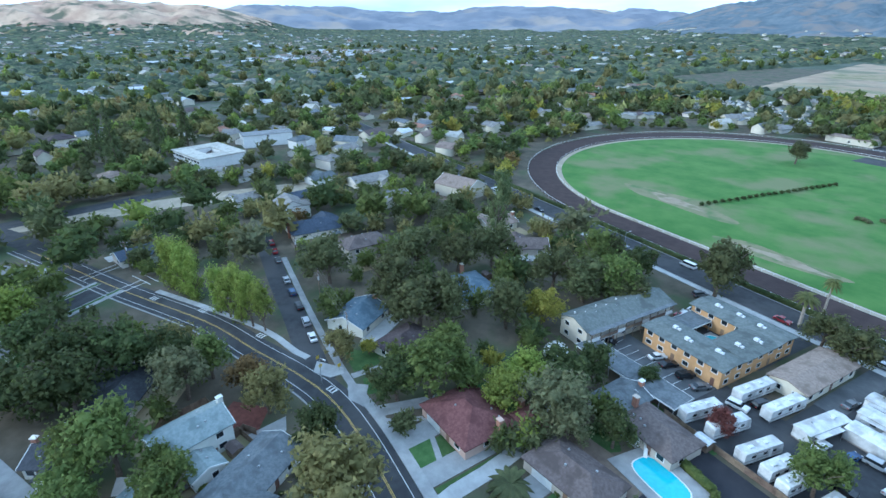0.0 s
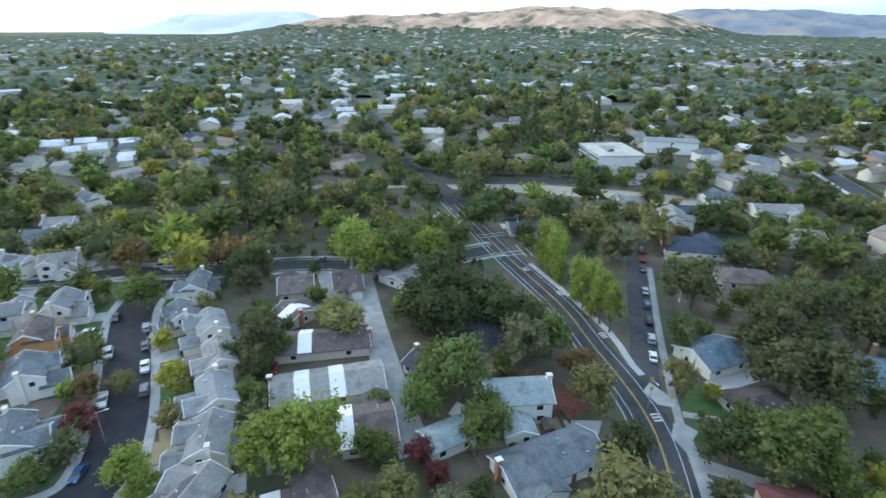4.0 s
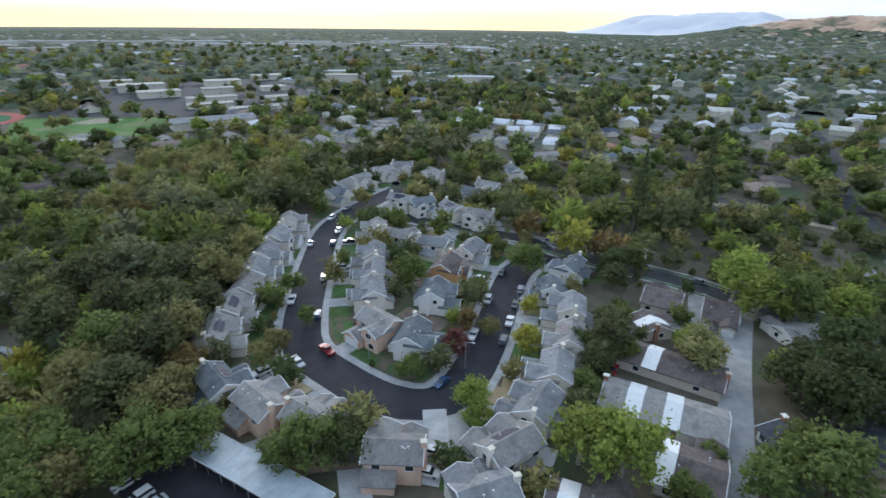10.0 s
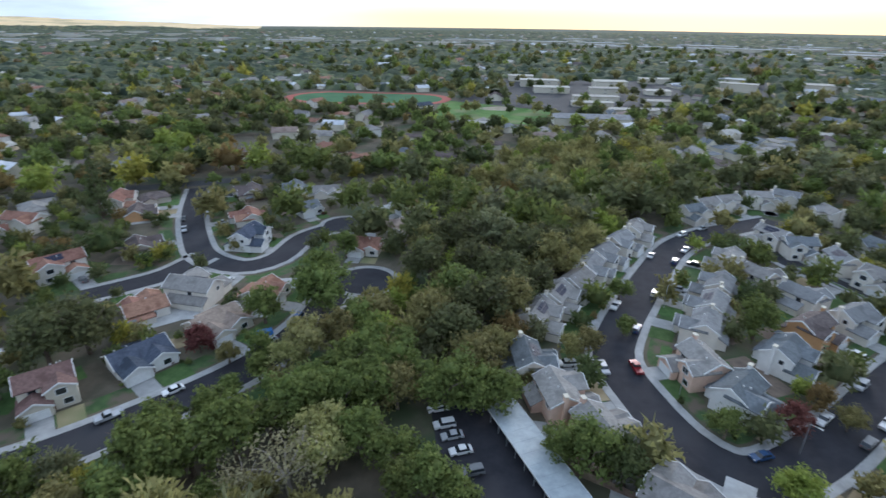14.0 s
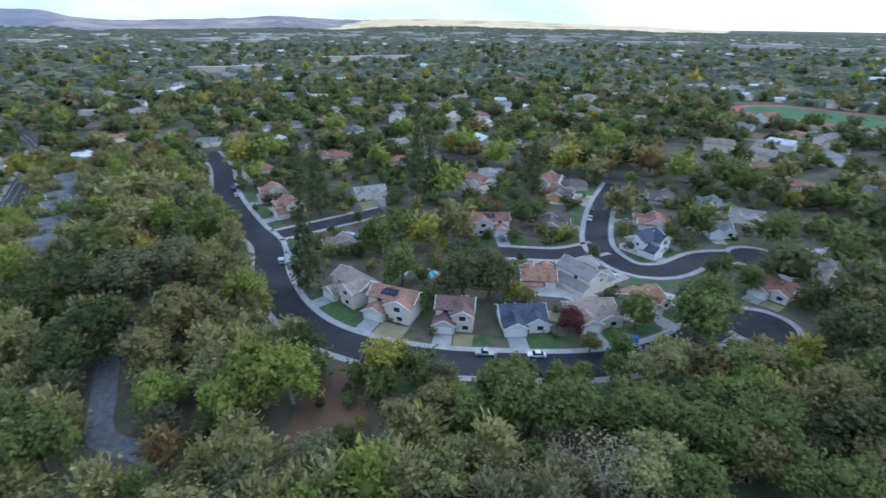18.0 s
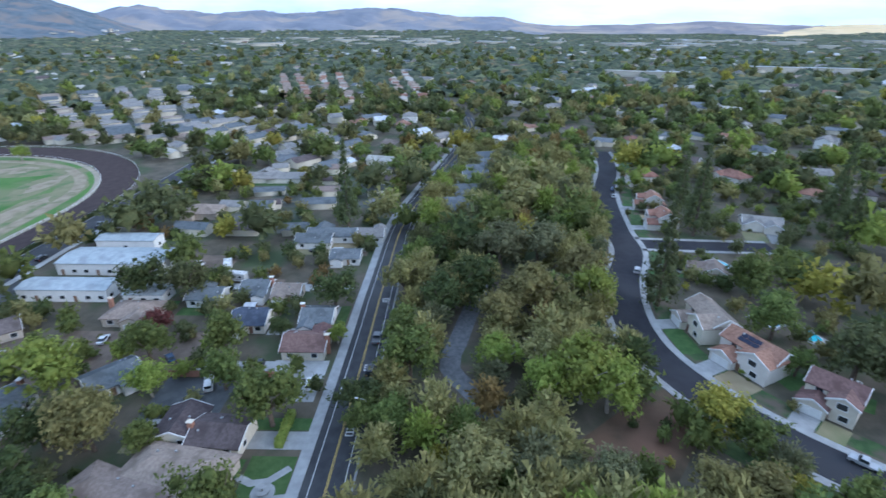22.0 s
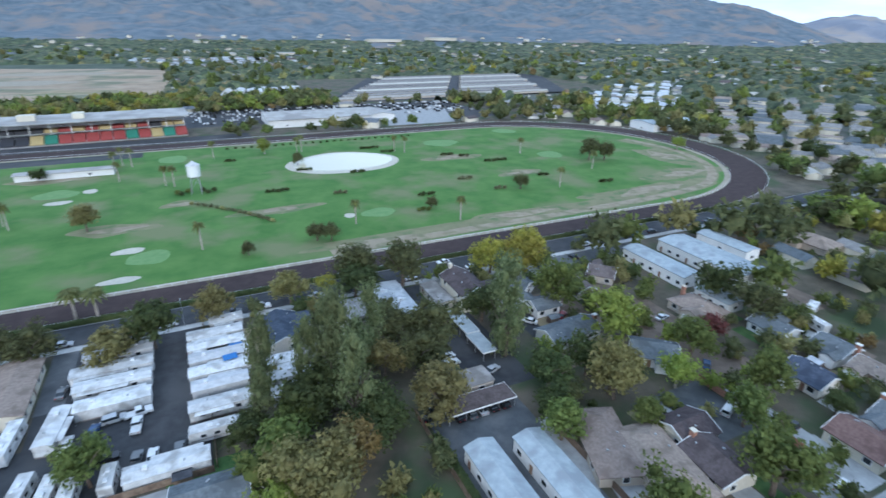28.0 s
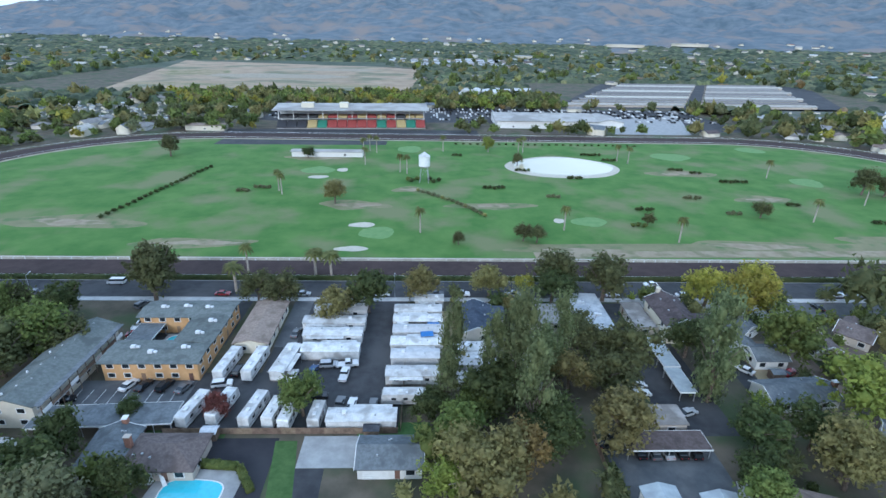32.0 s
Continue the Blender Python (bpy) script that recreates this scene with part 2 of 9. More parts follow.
def curve_points(pts, step=4.0):
    """A smooth line through the given bends."""
    p = [Vector((*q, 0)) for q in pts]
    p = [p[0] * 2 - p[1]] + p + [p[-1] * 2 - p[-2]]
    out = []
    for i in range(1, len(p) - 2):
        n = max(1, int((p[i + 1] - p[i]).length / step))
        for k in range(n):
            t = k / n
            a, b, c, d = p[i - 1], p[i], p[i + 1], p[i + 2]
            out.append(0.5 * (2 * b + (c - a) * t + (2 * a - 5 * b + 4 * c - d) * t * t + (3 * b - a - 3 * c + d) * t ** 3))
    out.append(p[-2])
    return out


def ribbon(line, left, right, z, thick=0.0):
    """A strip along a line, from left to right of it."""
    g = Geo()
    rows = []
    for i, q in enumerate(line):
        d = (line[min(i + 1, len(line) - 1)] - line[max(i - 1, 0)]).normalized()
        nrm = Vector((-d.y, d.x, 0))
        rows.append((q + nrm * left, q + nrm * right))
    n = len(rows)
    v = [(a.x, a.y, z) for a, b in rows] + [(b.x, b.y, z) for a, b in rows]
    fc = [(i, n + i, n + i + 1, i + 1) for i in range(n - 1)]
    if thick:
        v += [(a.x, a.y, z - thick) for a, b in rows] + [(b.x, b.y, z - thick) for a, b in rows]
        fc += [(2 * n + i, i, i + 1, 2 * n + i + 1) for i in range(n - 1)] + [(n + i, 3 * n + i, 3 * n + i + 1, n + i + 1) for i in range(n - 1)]
        fc += [(0, 2 * n, 3 * n, n), (n - 1, 2 * n - 1, 4 * n - 1, 3 * n - 1)]
    return g.add(v, fc)


# ---- ground, hills ----
# azimuth (counter-clockwise from +y, degrees) and elevation of the skyline seen from the middle of the plan
SKYLINE = [(0, 5.6), (12, 4.2), (20, 3.6), (30, 2.0), (34, 1.5), (38, 1.05), (43, 0.9), (51, 1.3), (57, 1.2), (60, 0.65), (65, 0.75), (71, 1.15), (76, 1.2), (82, 1.25), (86, 1.4), (90, 1.65),
           (94, 1.75), (98, 1.2), (102, 1.05), (110, 0.6), (119, 0.15), (124, -0.2), (133, -0.5), (140, -0.8), (147, -1.1), (155, -1.3), (165, -1.3), (175, -1.0), (185, -1.1), (195, -1.2), (202, -1.0),
           (208, -0.75), (216, -0.5), (222, -0.3), (228, -0.1), (235, -0.1), (240, -0.2), (246, 0.2), (250, -0.1), (260, -0.3), (263, 0.05), (265, 0.55), (269, 0.5), (272, 0.8), (275, 1.15), (278, 1.2),
           (282, 0.95), (286, 0.75), (289, 1.1), (293, 0.75), (297, 0.95), (299, 1.35), (303, 1.75), (308, 2.2), (312, 2.6), (320, 3.5), (345, 5.0), (360, 5.6)]
# how much higher than the table a far ridge stands behind a nearer one
LIFT = {"southwest": 0.9}


def skyline(az):
    az %= 360
    for (a, e), (b, h) in zip(SKYLINE, SKYLINE[1:]):
        if a <= az <= b:
            return e + (h - e) * (az - a) / (b - a)
    return 0.5


def smooth(t):
    t = min(1.0, max(0.0, t))
    return t * t * (3 - 2 * t)


# ridges: azimuth range, foot and crest distance, soft ends
RIDGES = {"north": (-66, 46, 1500, 4300, 14), "golden": (72, 126, 2100, 3600, 12), "south": (196, 250, 2900, 4600, 16), "southeast": (226, 288, 3200, 4700, 14), "west": (28, 92, 3300, 4800, 14), "east": (255, 308, 3000, 4700, 10), "southwest": (110, 134, 4000, 4800, 8)}


def ridge_height(name, x, y):
    a0, a1, r0, r1, soft = RIDGES[name]
    r = math.hypot(x, y)
    az = math.degrees(math.atan2(-x, y)) % 360
    if a0 < 0 and az > 180:
        az -= 360
    end = smooth((az - a0) / soft) * smooth((a1 - az) / soft)
    if end <= 0 or r <= r0:
        return 0.0
    top = max(0.0, 78 + r1 * math.tan(radians(skyline(az) + LIFT.get(name, 0.0))))
    k = smooth((r - r0) / (r1 - r0))
    if r > r1:
        k = 1 - 0.25 * smooth((r - r1) / 900)
    n = noise.fractal(Vector((x / 520, y / 520, 1.7)), 0.9, 2.1, 6)
    n2 = abs(noise.fractal(Vector((x / 330, y / 330, 4.1)), 0.9, 2.1, 4))
    n3 = abs(noise.fractal(Vector((x / 210, y / 210, 8.3)), 0.9, 2.1, 5))
    return max(0.0, end * (k * top * (0.94 + 0.12 * n) - (4 * k * (1 - k) * 55 * n2 + k * 58 * n3 - k * 14) * min(1.0, top / 130)))


def terrain(x, y):
    """Height of the land: flat town, slopes rising far out."""
    if math.hypot(x, y) < 1450:
        return 0.0
    return max(ridge_height(k, x, y) for k in RIDGES)


def land(name, ridge, mat, label, dr=42, da=0.7):
    a0, a1, r0, r1, soft = RIDGES[ridge]
    r1 = min(r1 + 900, 4950)
    na, nr = int((a1 - a0) / da) + 1, int((r1 - r0) / dr) + 1
    verts, faces = [], []
    for j in range(nr):
        r = r0 + (r1 - r0) * j / (nr - 1)
        for i in range(na):
            a = radians(a0 + (a1 - a0) * i / (na - 1))
            x, y = -math.sin(a) * r, math.cos(a) * r
            verts.append((x, y, ridge_height(ridge, x, y) - 0.6))
    for j in range(nr - 1):
        for i in range(na - 1):
            k = j * na + i
            faces.append((k, k + 1, k + na + 1, k + na))
    me = fast_mesh(name, np.array(verts), np.array(faces), mat, True)
    return tagged(new(name, me), label, "hill", kind="structure")


M_TOWN = material("town_floor", (0.050, 0.068, 0.042), (0.080, 0.096, 0.064), 0.035, 1.0, c=(0.10, 0.11, 0.085), c_scale=0.012)
M_GOLD = material("golden_hill", (0.34, 0.215, 0.15), (0.60, 0.43, 0.29), 0.006, 1.0, detail=10, c=(0.13, 0.125, 0.08), c_scale=0.010)
# north ridge: woods and bare patches, with blue-grey haze mixed into their colours
M_FOREST = material("hazed_wooded_slope", (0.080, 0.108, 0.130), (0.150, 0.172, 0.190), 0.02, 1.0, detail=12, c=(0.20, 0.172, 0.155), c_scale=0.0085)
# far mountains: their blue is distance haze, painted into the slopes
M_BLUEHILL = material("haze_blue_slope", (0.16, 0.175, 0.21), (0.24, 0.245, 0.27), 0.004, 1.0, c=(0.32, 0.28, 0.25), c_scale=0.003)
# southwest peaks: the whitening of distant haze is put into the base colour
M_PALEHILL = material("haze_painted_slope", (0.55, 0.555, 0.58), (0.64, 0.64, 0.65), 0.004, 1.0)
# south hills: sunshine and glow are painted in as a very pale yellow
M_SUNHILL = material("sun_painted_hill", (0.72, 0.53, 0.28), (0.82, 0.63, 0.37), 0.004, 1.0, c=(0.50, 0.39, 0.22), c_scale=0.004)
# southeast hills: brown with the far ridges' haze grey mixed into the colour
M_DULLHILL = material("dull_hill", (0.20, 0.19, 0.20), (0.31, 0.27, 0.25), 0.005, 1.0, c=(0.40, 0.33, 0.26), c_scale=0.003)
n = 160
structure("ground", Geo().add([(1150 * math.cos(TAU * i / n), 1150 * math.sin(TAU * i / n), 0) for i in range(n)],
                              [tuple(range(n))]), M_GROUND, "dry brown soil and leaf litter under a leafy town")
structure("ground_far", Geo().add([(1150 * math.cos(TAU * i / n), 1150 * math.sin(TAU * i / n), 0) for i in range(n)] + [(4950 * math.cos(TAU * i / n), 4950 * math.sin(TAU * i / n), -0.3) for i in range(n)],
                                  [(i, (i + 1) % n, n + (i + 1) % n, n + i) for i in range(n)]), M_TOWN, "distant valley floor of gardens and streets")
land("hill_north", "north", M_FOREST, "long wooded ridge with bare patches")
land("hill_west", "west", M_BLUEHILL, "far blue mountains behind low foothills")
land("hill_golden", "golden", M_GOLD, "golden dry grass hills with scattered oaks")
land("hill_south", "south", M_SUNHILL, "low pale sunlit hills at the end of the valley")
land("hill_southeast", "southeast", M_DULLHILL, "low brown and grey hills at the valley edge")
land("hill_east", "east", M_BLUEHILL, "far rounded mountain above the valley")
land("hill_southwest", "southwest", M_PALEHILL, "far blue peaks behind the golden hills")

# ---- race track and infield ----


def stadium(x0, x1, cy, r, n=48):
    a = [(x1 + r * math.sin(math.pi * i / n), cy - r * math.cos(math.pi * i / n)) for i in range(n + 1)]
    b = [(x0 - r * math.sin(math.pi * i / n), cy + r * math.cos(math.pi * i / n)) for i in range(n + 1)]
    return a + b


def band(outer, inner, z):
    n = len(outer)
    return Geo().add([(x, y, z) for x, y in outer] + [(x, y, z) for x, y in inner], [(i, (i + 1) % n, n + (i + 1) % n, n + i) for i in range(n)])


OUT = stadium(-152, 220, 283.5, 125.5)
INN = stadium(-150, 212, 281.0, 109.0)
GRS = stadium(-150, 212, 281.0, 106.0)
M_APRON = material("worn_apron", (0.26, 0.225, 0.165), (0.36, 0.315, 0.24), 0.2, 1.0)
M_FIELD = material("open_field", (0.27, 0.20, 0.135), (0.39, 0.30, 0.205), 0.03, 1.0, detail=10, c=(0.16, 0.165, 0.10), c_scale=0.014)
structure("track", band(OUT, INN, 0.06), M_DIRT, "dark brown harrowed dirt racing track", "track")
structure("track_apron", band(INN, GRS, 0.08), M_APRON, "worn tan strip inside the racing rail", "track")
structure("infield", Geo().add([(x, y, 0.05) for x, y in GRS], [tuple(range(len(GRS)))]), M_GRASS, "green golf course grass with worn patches", "grass")


def ellipse(cx, cy, rx, ry, z, n=28, wob=0.12, seed=0):
    rnd = random.Random(seed)
    p1, p2 = rnd.random() * 6, rnd.random() * 6
    return Geo().add([(cx + rx * math.cos(TAU * i / n) * (1 + wob * math.sin(2 * TAU * i / n + p1)), cy + ry * math.sin(TAU * i / n) * (1 + wob * math.sin(3 * TAU * i / n + p2)), z)
                      for i in range(n)], [tuple(range(n))])


for i, (x, y, rx, ry) in enumerate([(-21, 200, 8, 6.5), (71, 215, 7.5, 6), (215, 283, 9, 9), (-64, 300, 9, 8), (163, 344, 12, 11), (231, 368, 10, 9), (-13, 359, 9, 10)]):
    structure("putting_green", ellipse(x, y, rx, ry, 0.09, seed=i), M_GREEN, "mown pale green putting surface", "golf green")
for i, (x, y, rx, ry) in enumerate([(-28, 209, 6, 3), (-29, 183, 6, 2.6), (58, 216, 2.6, 3), (-61, 285, 6, 3.2), (-50, 301, 3.5, 4)]):
    structure("sand_bunker", ellipse(x, y, rx, ry, 0.10, seed=i + 20), M_SAND, "pale sand bunker beside a green", "bunker")
M_WORN = material("worn_turf", (0.165, 0.165, 0.085), (0.215, 0.20, 0.11), 0.15, 1.0, bump=0.2, c=(0.11, 0.155, 0.06), c_scale=0.12)
M_BARE = material("bare_turf", (0.24, 0.195, 0.13), (0.31, 0.26, 0.18), 0.2, 1.0, bump=0.2, c=(0.17, 0.165, 0.09), c_scale=0.15)
for i, (x, y, rx, ry) in enumerate([(-34, 236, 16, 7), (262, 212, 30, 9), (285, 250, 14, 26), (215, 193, 48, 9), (130, 188, 34, 6), (30, 236, 20, 5), (-10, 262, 9, 5), (170, 250, 14, 6), (-70, 330, 22, 6), (60, 183, 26, 4), (150, 300, 18, 8), (-150, 210, 30, 8), (-90, 188, 26, 5)]):
    structure("worn_turf", ellipse(x, y, rx, ry, 0.066, 36, 0.22, i + 50), M_WORN, "thin yellowing turf", "grass")
    structure("bare_turf", ellipse(x + 1, y, rx * 0.55, ry * 0.5, 0.074, 30, 0.3, i + 90), M_BARE, "worn tan patch in the turf", "grass")
wear = curve_points([(40, 179.5), (90, 181), (150, 182), (212, 184.5), (256, 193), (290, 222), (305, 262), (301, 305)], 6)
structure("worn_rail_turf", ribbon(wear, 9, -5, 0.068), M_WORN, "yellowing turf along the running rail", "grass")
structure("bare_rail_turf", ribbon(wear, 1.5, -4, 0.076), M_BARE, "bare tan strip along the running rail", "grass")
structure("pond_bank", ellipse(82, 313, 33.5, 27, 0.09, 40, 0.05, 3), M_SAND, "dry grass bank round a pond", "bank")
structure("pond", ellipse(83.2, 315.2, 29.4, 22.6, 0.13, 40, 0.05, 3), M_WATER, "still pale pond reflecting the sky", "water")

M_GARDEN = material("front_garden", (0.040, 0.075, 0.026), (0.070, 0.112, 0.040), 0.4, 1.0, bump=0.3, c=(0.12, 0.095, 0.07), c_scale=0.16)
# ---- roads ----


ROADS = {
    "main": ([(-232, -49), (-203, -32), (-175, -16), (-143, 4), (-122, 13), (-100, 21), (-88, 23), (-75, 24), (-65, 24), (67, 26), (79, 24), (94, 23), (116, 23), (137, 23), (163, 23), (205, 20), (255, 12), (340, -4), (408, -16), (486, -13), (594, 6), (760, 39)], 11),
    "side": ([(-101, 24.4), (-110, 24.8), (-120, 25.5), (-134, 26.6), (-157, 27.9), (-178, 29.6), (-199, 31.5)], 6.6),
    "loop": ([(-123, -221), (-106, -212), (-87, -201), (-71, -186), (-57, -163), (-46, -142), (-39, -128), (-34, -113), (-37, -98), (-42, -85), (-49, -78), (-57, -78), (-69, -85), (-84, -97), (-96, -107), (-111, -118), (-130, -124)], 10.5),
    "cross": ([(-114, -176), (-122, -157), (-132, -136), (-141, -108), (-151, -83), (-157, -56), (-170, -35), (-181, -20)], 8),
    "cross_b": ([(-102, -195), (-110, -173), (-120, -155), (-132, -139), (-131, -126)], 8),
    "alley": ([(-75, -22), (-85, -28), (-101, -37), (-123, -49), (-155, -65)], 7),
    "creekside": ([(343, -98), (300, -91), (250, -76), (203, -68), (179, -66), (155, -57), (133, -52), (115, -52), (100, -57), (87, -65), (74, -77), (57, -97), (48, -117), (45, -142), (43, -156)], 10),
    "court": ([(141, -236), (126, -203), (111, -177), (98, -160), (82, -153), (72, -161), (69, -180), (61, -192)], 9),
    "court_b": ([(98, -160), (103, -145), (111, -136), (120, -128)], 9),
    "spur": ([(186, -72), (185, -86), (184, -101), (183, -121)], 9),
    "rail": ([(-212, -245), (-218, -193), (-246, -124), (-256, -83), (-266, -50), (-281, 6)], 10),
    "far_a": ([(-230, -44), (-258, -62), (-282, -81), (-328, -107), (-475, -181), (-860, -435)], 9),
    "far_b": ([(-268, -508), (-337, -702), (-504, -1117), (-714, -1637)], 14),
    "far_c": ([(233, -206), (190, -223), (144, -244), (103, -266)], 9),
}


# the main road runs straight under the hovering camera
a_, w_ = ROADS["main"]
ROADS["main"] = ([q for q in a_ if q[0] < -130] + [(-122, 13.2), (-108, 19.6), (-95, 24), (-80, 25.7), (-55, 25.4), (-30, 24.6), (0, 23.8), (40, 22.8), (80, 22.2), (115, 21.8), (150, 21.6)] + [q for q in a_ if q[0] > 200], 9.2)
ROADS["street"] = ([(-420, 150), (-300, 150), (-100, 150), (100, 150), (260, 150), (330, 152)], 11)
ROAD_LINES = {k: curve_points(p) for k, (p, w) in ROADS.items()}
ROAD_SAMPLES = []
z = 0.030
for k, (p, w) in ROADS.items():
    line = ROAD_LINES[k]
    dark = k in ("loop", "creekside", "court", "court_b", "spur", "cross_b")
    z += 0.006
    mat = M_DARKASPHALT if dark else M_ASPHALT
    if k == "alley":
        mat = M_PALECONC
    structure("road_" + k, ribbon(line, w / 2, -w / 2, z), mat, "smooth dark asphalt street" if dark else "worn grey asphalt road", "road")
    for q in line[::2]:
        ROAD_SAMPLES.append((q.x, q.y, w / 2))
    if k in ("loop", "creekside", "court", "spur", "cross_b", "cross", "court_b"):
        for s in (1, -1):
            structure("kerb", ribbon(line, s * w / 2 + (0.3 if s > 0 else 0), s * w / 2 - (0.3 if s < 0 else 0), 0.15, 0.15), M_CURB, "pale concrete kerb", "kerb")
            a, b = (w / 2 + 1.5, w / 2 + 0.3) if s > 0 else (-w / 2 - 0.3, -w / 2 - 1.5)
            flush = k in ("creekside", "court", "court_b", "spur", "loop", "cross_b")
            if not flush:
                structure("verge", ribbon(line, a, b, 0.13, 0.13), M_LAWN, "narrow green verge between kerb and pavement", "grass")
            a, b = (3.0, 1.5) if not flush else (2.0, 0.3)
            a, b = (w / 2 + a, w / 2 + b) if s > 0 else (-w / 2 - b, -w / 2 - a)
            structure("pavement", ribbon(line, a, b, 0.16, 0.16), M_PALECONC, "pale concrete pavement", "pavement")
            if k in ("loop", "court", "creekside", "court_b"):
                a, b = (w / 2 + 8.0, w / 2 + 3.0) if s > 0 else (-w / 2 - 3.0, -w / 2 - 8.0)
                structure("garden_strip", ribbon(line, a, b, 0.008 + 0.001 * len(ROAD_SAMPLES) / 40), M_GARDEN, "strip of front gardens, part lawn and part bark", "lawn")
# the main road: a broad pavement on its north side, lane lines, cycle lane
line = ROAD_LINES["main"]
near = [q for q in line if -97 < q.x < 420]
structure("pavement_main", ribbon(near, 7.0, 4.65, 0.17, 0.17), M_PALECONC, "broad pale concrete pavement along the main road", "pavement")
structure("kerb_main", ribbon([q for q in line if -240 < q.x < 420], -4.6, -5.0, 0.15, 0.15), M_CURB, "low concrete kerb beside bare soil", "kerb")
for off in (-0.14, 0.14):
    structure("centre_line", ribbon([q for q in line if q.x < 480], off + 0.07, off - 0.07, 0.085), M_YELLOW, "double yellow centre line", "road marking")
for off in (3.1, -3.1):
    structure("edge_line", ribbon([q for q in line if q.x < 480], off + 0.07, off - 0.07, 0.085), M_PAINT, "thin white cycle lane line", "road marking")
for s in (5.7, -5.7):
    structure("kerb_street", ribbon(ROAD_LINES["street"], s + 0.15, s - 0.15, 0.15, 0.15), M_CURB, "low concrete kerb", "kerb")
structure("pavement_street", ribbon(ROAD_LINES["street"], -6.0, -8.0, 0.14, 0.14), M_CONCRETE, "concrete footpath beside parked cars", "pavement")
# round street ends: centre, radius, direction from which the street comes in
for cx, cy, r, deg in ((57, -195.5, 8.5, 62), (37.5, -147.5, 9.0, 20)):
    structure("street_end", Geo().add([(cx + r * math.cos(TAU * i / 32), cy + r * math.sin(TAU * i / 32), 0.172) for i in range(32)], [tuple(range(32))]), M_DARKASPHALT, "smooth dark asphalt turning circle", "road")
    arc = [Vector((cx + (r + 0.1) * math.cos(radians(deg + 42 + 276 * i / 40)), cy + (r + 0.1) * math.sin(radians(deg + 42 + 276 * i / 40)), 0)) for i in range(41)]
    structure("kerb", ribbon(arc, 0.05, -0.3, 0.21, 0.2), M_CURB, "pale concrete kerb", "kerb")
    structure("pavement", ribbon(arc, -0.3, -1.9, 0.2, 0.19), M_PALECONC, "pale concrete pavement", "pavement")
    for i in range(12):
        ROAD_SAMPLES.append((cx + 0.6 * r * math.cos(TAU * i / 12), cy + 0.6 * r * math.sin(TAU * i / 12), r * 0.6))
# painted symbols and stop bars on the main road
for x, y, a in ((-118, 9.5, 30), (-128, 16, 30), (-150, 4, 30), (-165, -8, 30), (106, 20.2, 0), (140, 19.8, 0), (-97, 25.5, 20), (84, 20.6, 0)):
    g = Geo()
    for k in range(3):
        g.box(-1.4 + k * 1.0, -0.8, 0.086, -1.0 + k * 1.0, 0.8, 0.096)
    g.box(-1.4, -0.85, 0.086, 1.2, -0.7, 0.096).box(-1.4, 0.7, 0.086, 1.2, 0.85, 0.096)
    structure("lane_symbol", g, M_PAINT, "white painted lane symbol", "road marking").matrix_basis = at(x, y, a)


# ---- houses ----
ROOFS = {
    "grey": ((0.198, 0.188, 0.176), (0.272, 0.259, 0.243)), "bluegrey": ((0.112, 0.124, 0.132), (0.165, 0.180, 0.190)), "brown": ((0.10, 0.080, 0.075), (0.15, 0.122, 0.115)),
    "darkbrown": ((0.07, 0.055, 0.055), (0.105, 0.085, 0.085)), "dark": ((0.05, 0.052, 0.06), (0.08, 0.082, 0.09)), "darkblue": ((0.05, 0.062, 0.085), (0.08, 0.095, 0.125)),
    "blue": ((0.11, 0.15, 0.19), (0.17, 0.21, 0.255)), "red": ((0.115, 0.052, 0.05), (0.17, 0.08, 0.075)), "redbrown": ((0.13, 0.078, 0.07), (0.19, 0.12, 0.105)),
    "terracotta": ((0.21, 0.108, 0.078), (0.31, 0.175, 0.13)), "tan": ((0.21, 0.165, 0.135), (0.30, 0.24, 0.20)), "sage": ((0.20, 0.24, 0.24), (0.28, 0.32, 0.32)), "white": ((0.40, 0.42, 0.44), (0.53, 0.54, 0.55)), "cream": ((0.36, 0.34, 0.30), (0.47, 0.45, 0.40)), "slate": ((0.115, 0.128, 0.122), (0.165, 0.180, 0.172)), "estate": ((0.178, 0.180, 0.180), (0.245, 0.247, 0.247)),
}
ROOF_OF = {"peach": "grey", "orange": "grey", "white": "grey", "cream": "tan", "tanroof": "tan"}
WALLS = {"grey": (0.70, 0.65, 0.57), "peach": (0.66, 0.46, 0.35), "orange": (0.54, 0.31, 0.15), "white": (0.70, 0.69, 0.66), "cream": (0.62, 0.57, 0.46), "brown": (0.50, 0.44, 0.37),
         "sage": (0.62, 0.63, 0.58), "blue": (0.62, 0.60, 0.52), "red": (0.46, 0.33, 0.27), "terracotta": (0.66, 0.62, 0.56), "tan": (0.55, 0.47, 0.38)}
M_ROOF = {k: material("roof_" + k, a, b, 1.6, 0.95, bump=0.35, fine=9.0, rand=0.14, spec=0.15, c=tuple(v * 0.86 for v in a), c_scale=0.35) for k, (a, b) in ROOFS.items()}
M_WALL = {k: material("stucco_" + k, tuple(v * 0.9 for v in c), c, 0.7, 0.95, bump=0.15, fine=20, rand=0.07) for k, c in WALLS.items()}
M_TRIM = plain("trim_paint", (0.72, 0.72, 0.70), 0.6)
M_DOOR = plain("door_paint", (0.20, 0.12, 0.08), 0.6, rand=0.3)
M_AC_TRIM = plain("vent_paint", (0.55, 0.55, 0.53), 0.6)
M_SOLAR = plain("solar_glass", (0.022, 0.026, 0.05), 0.5, spec=0.25)
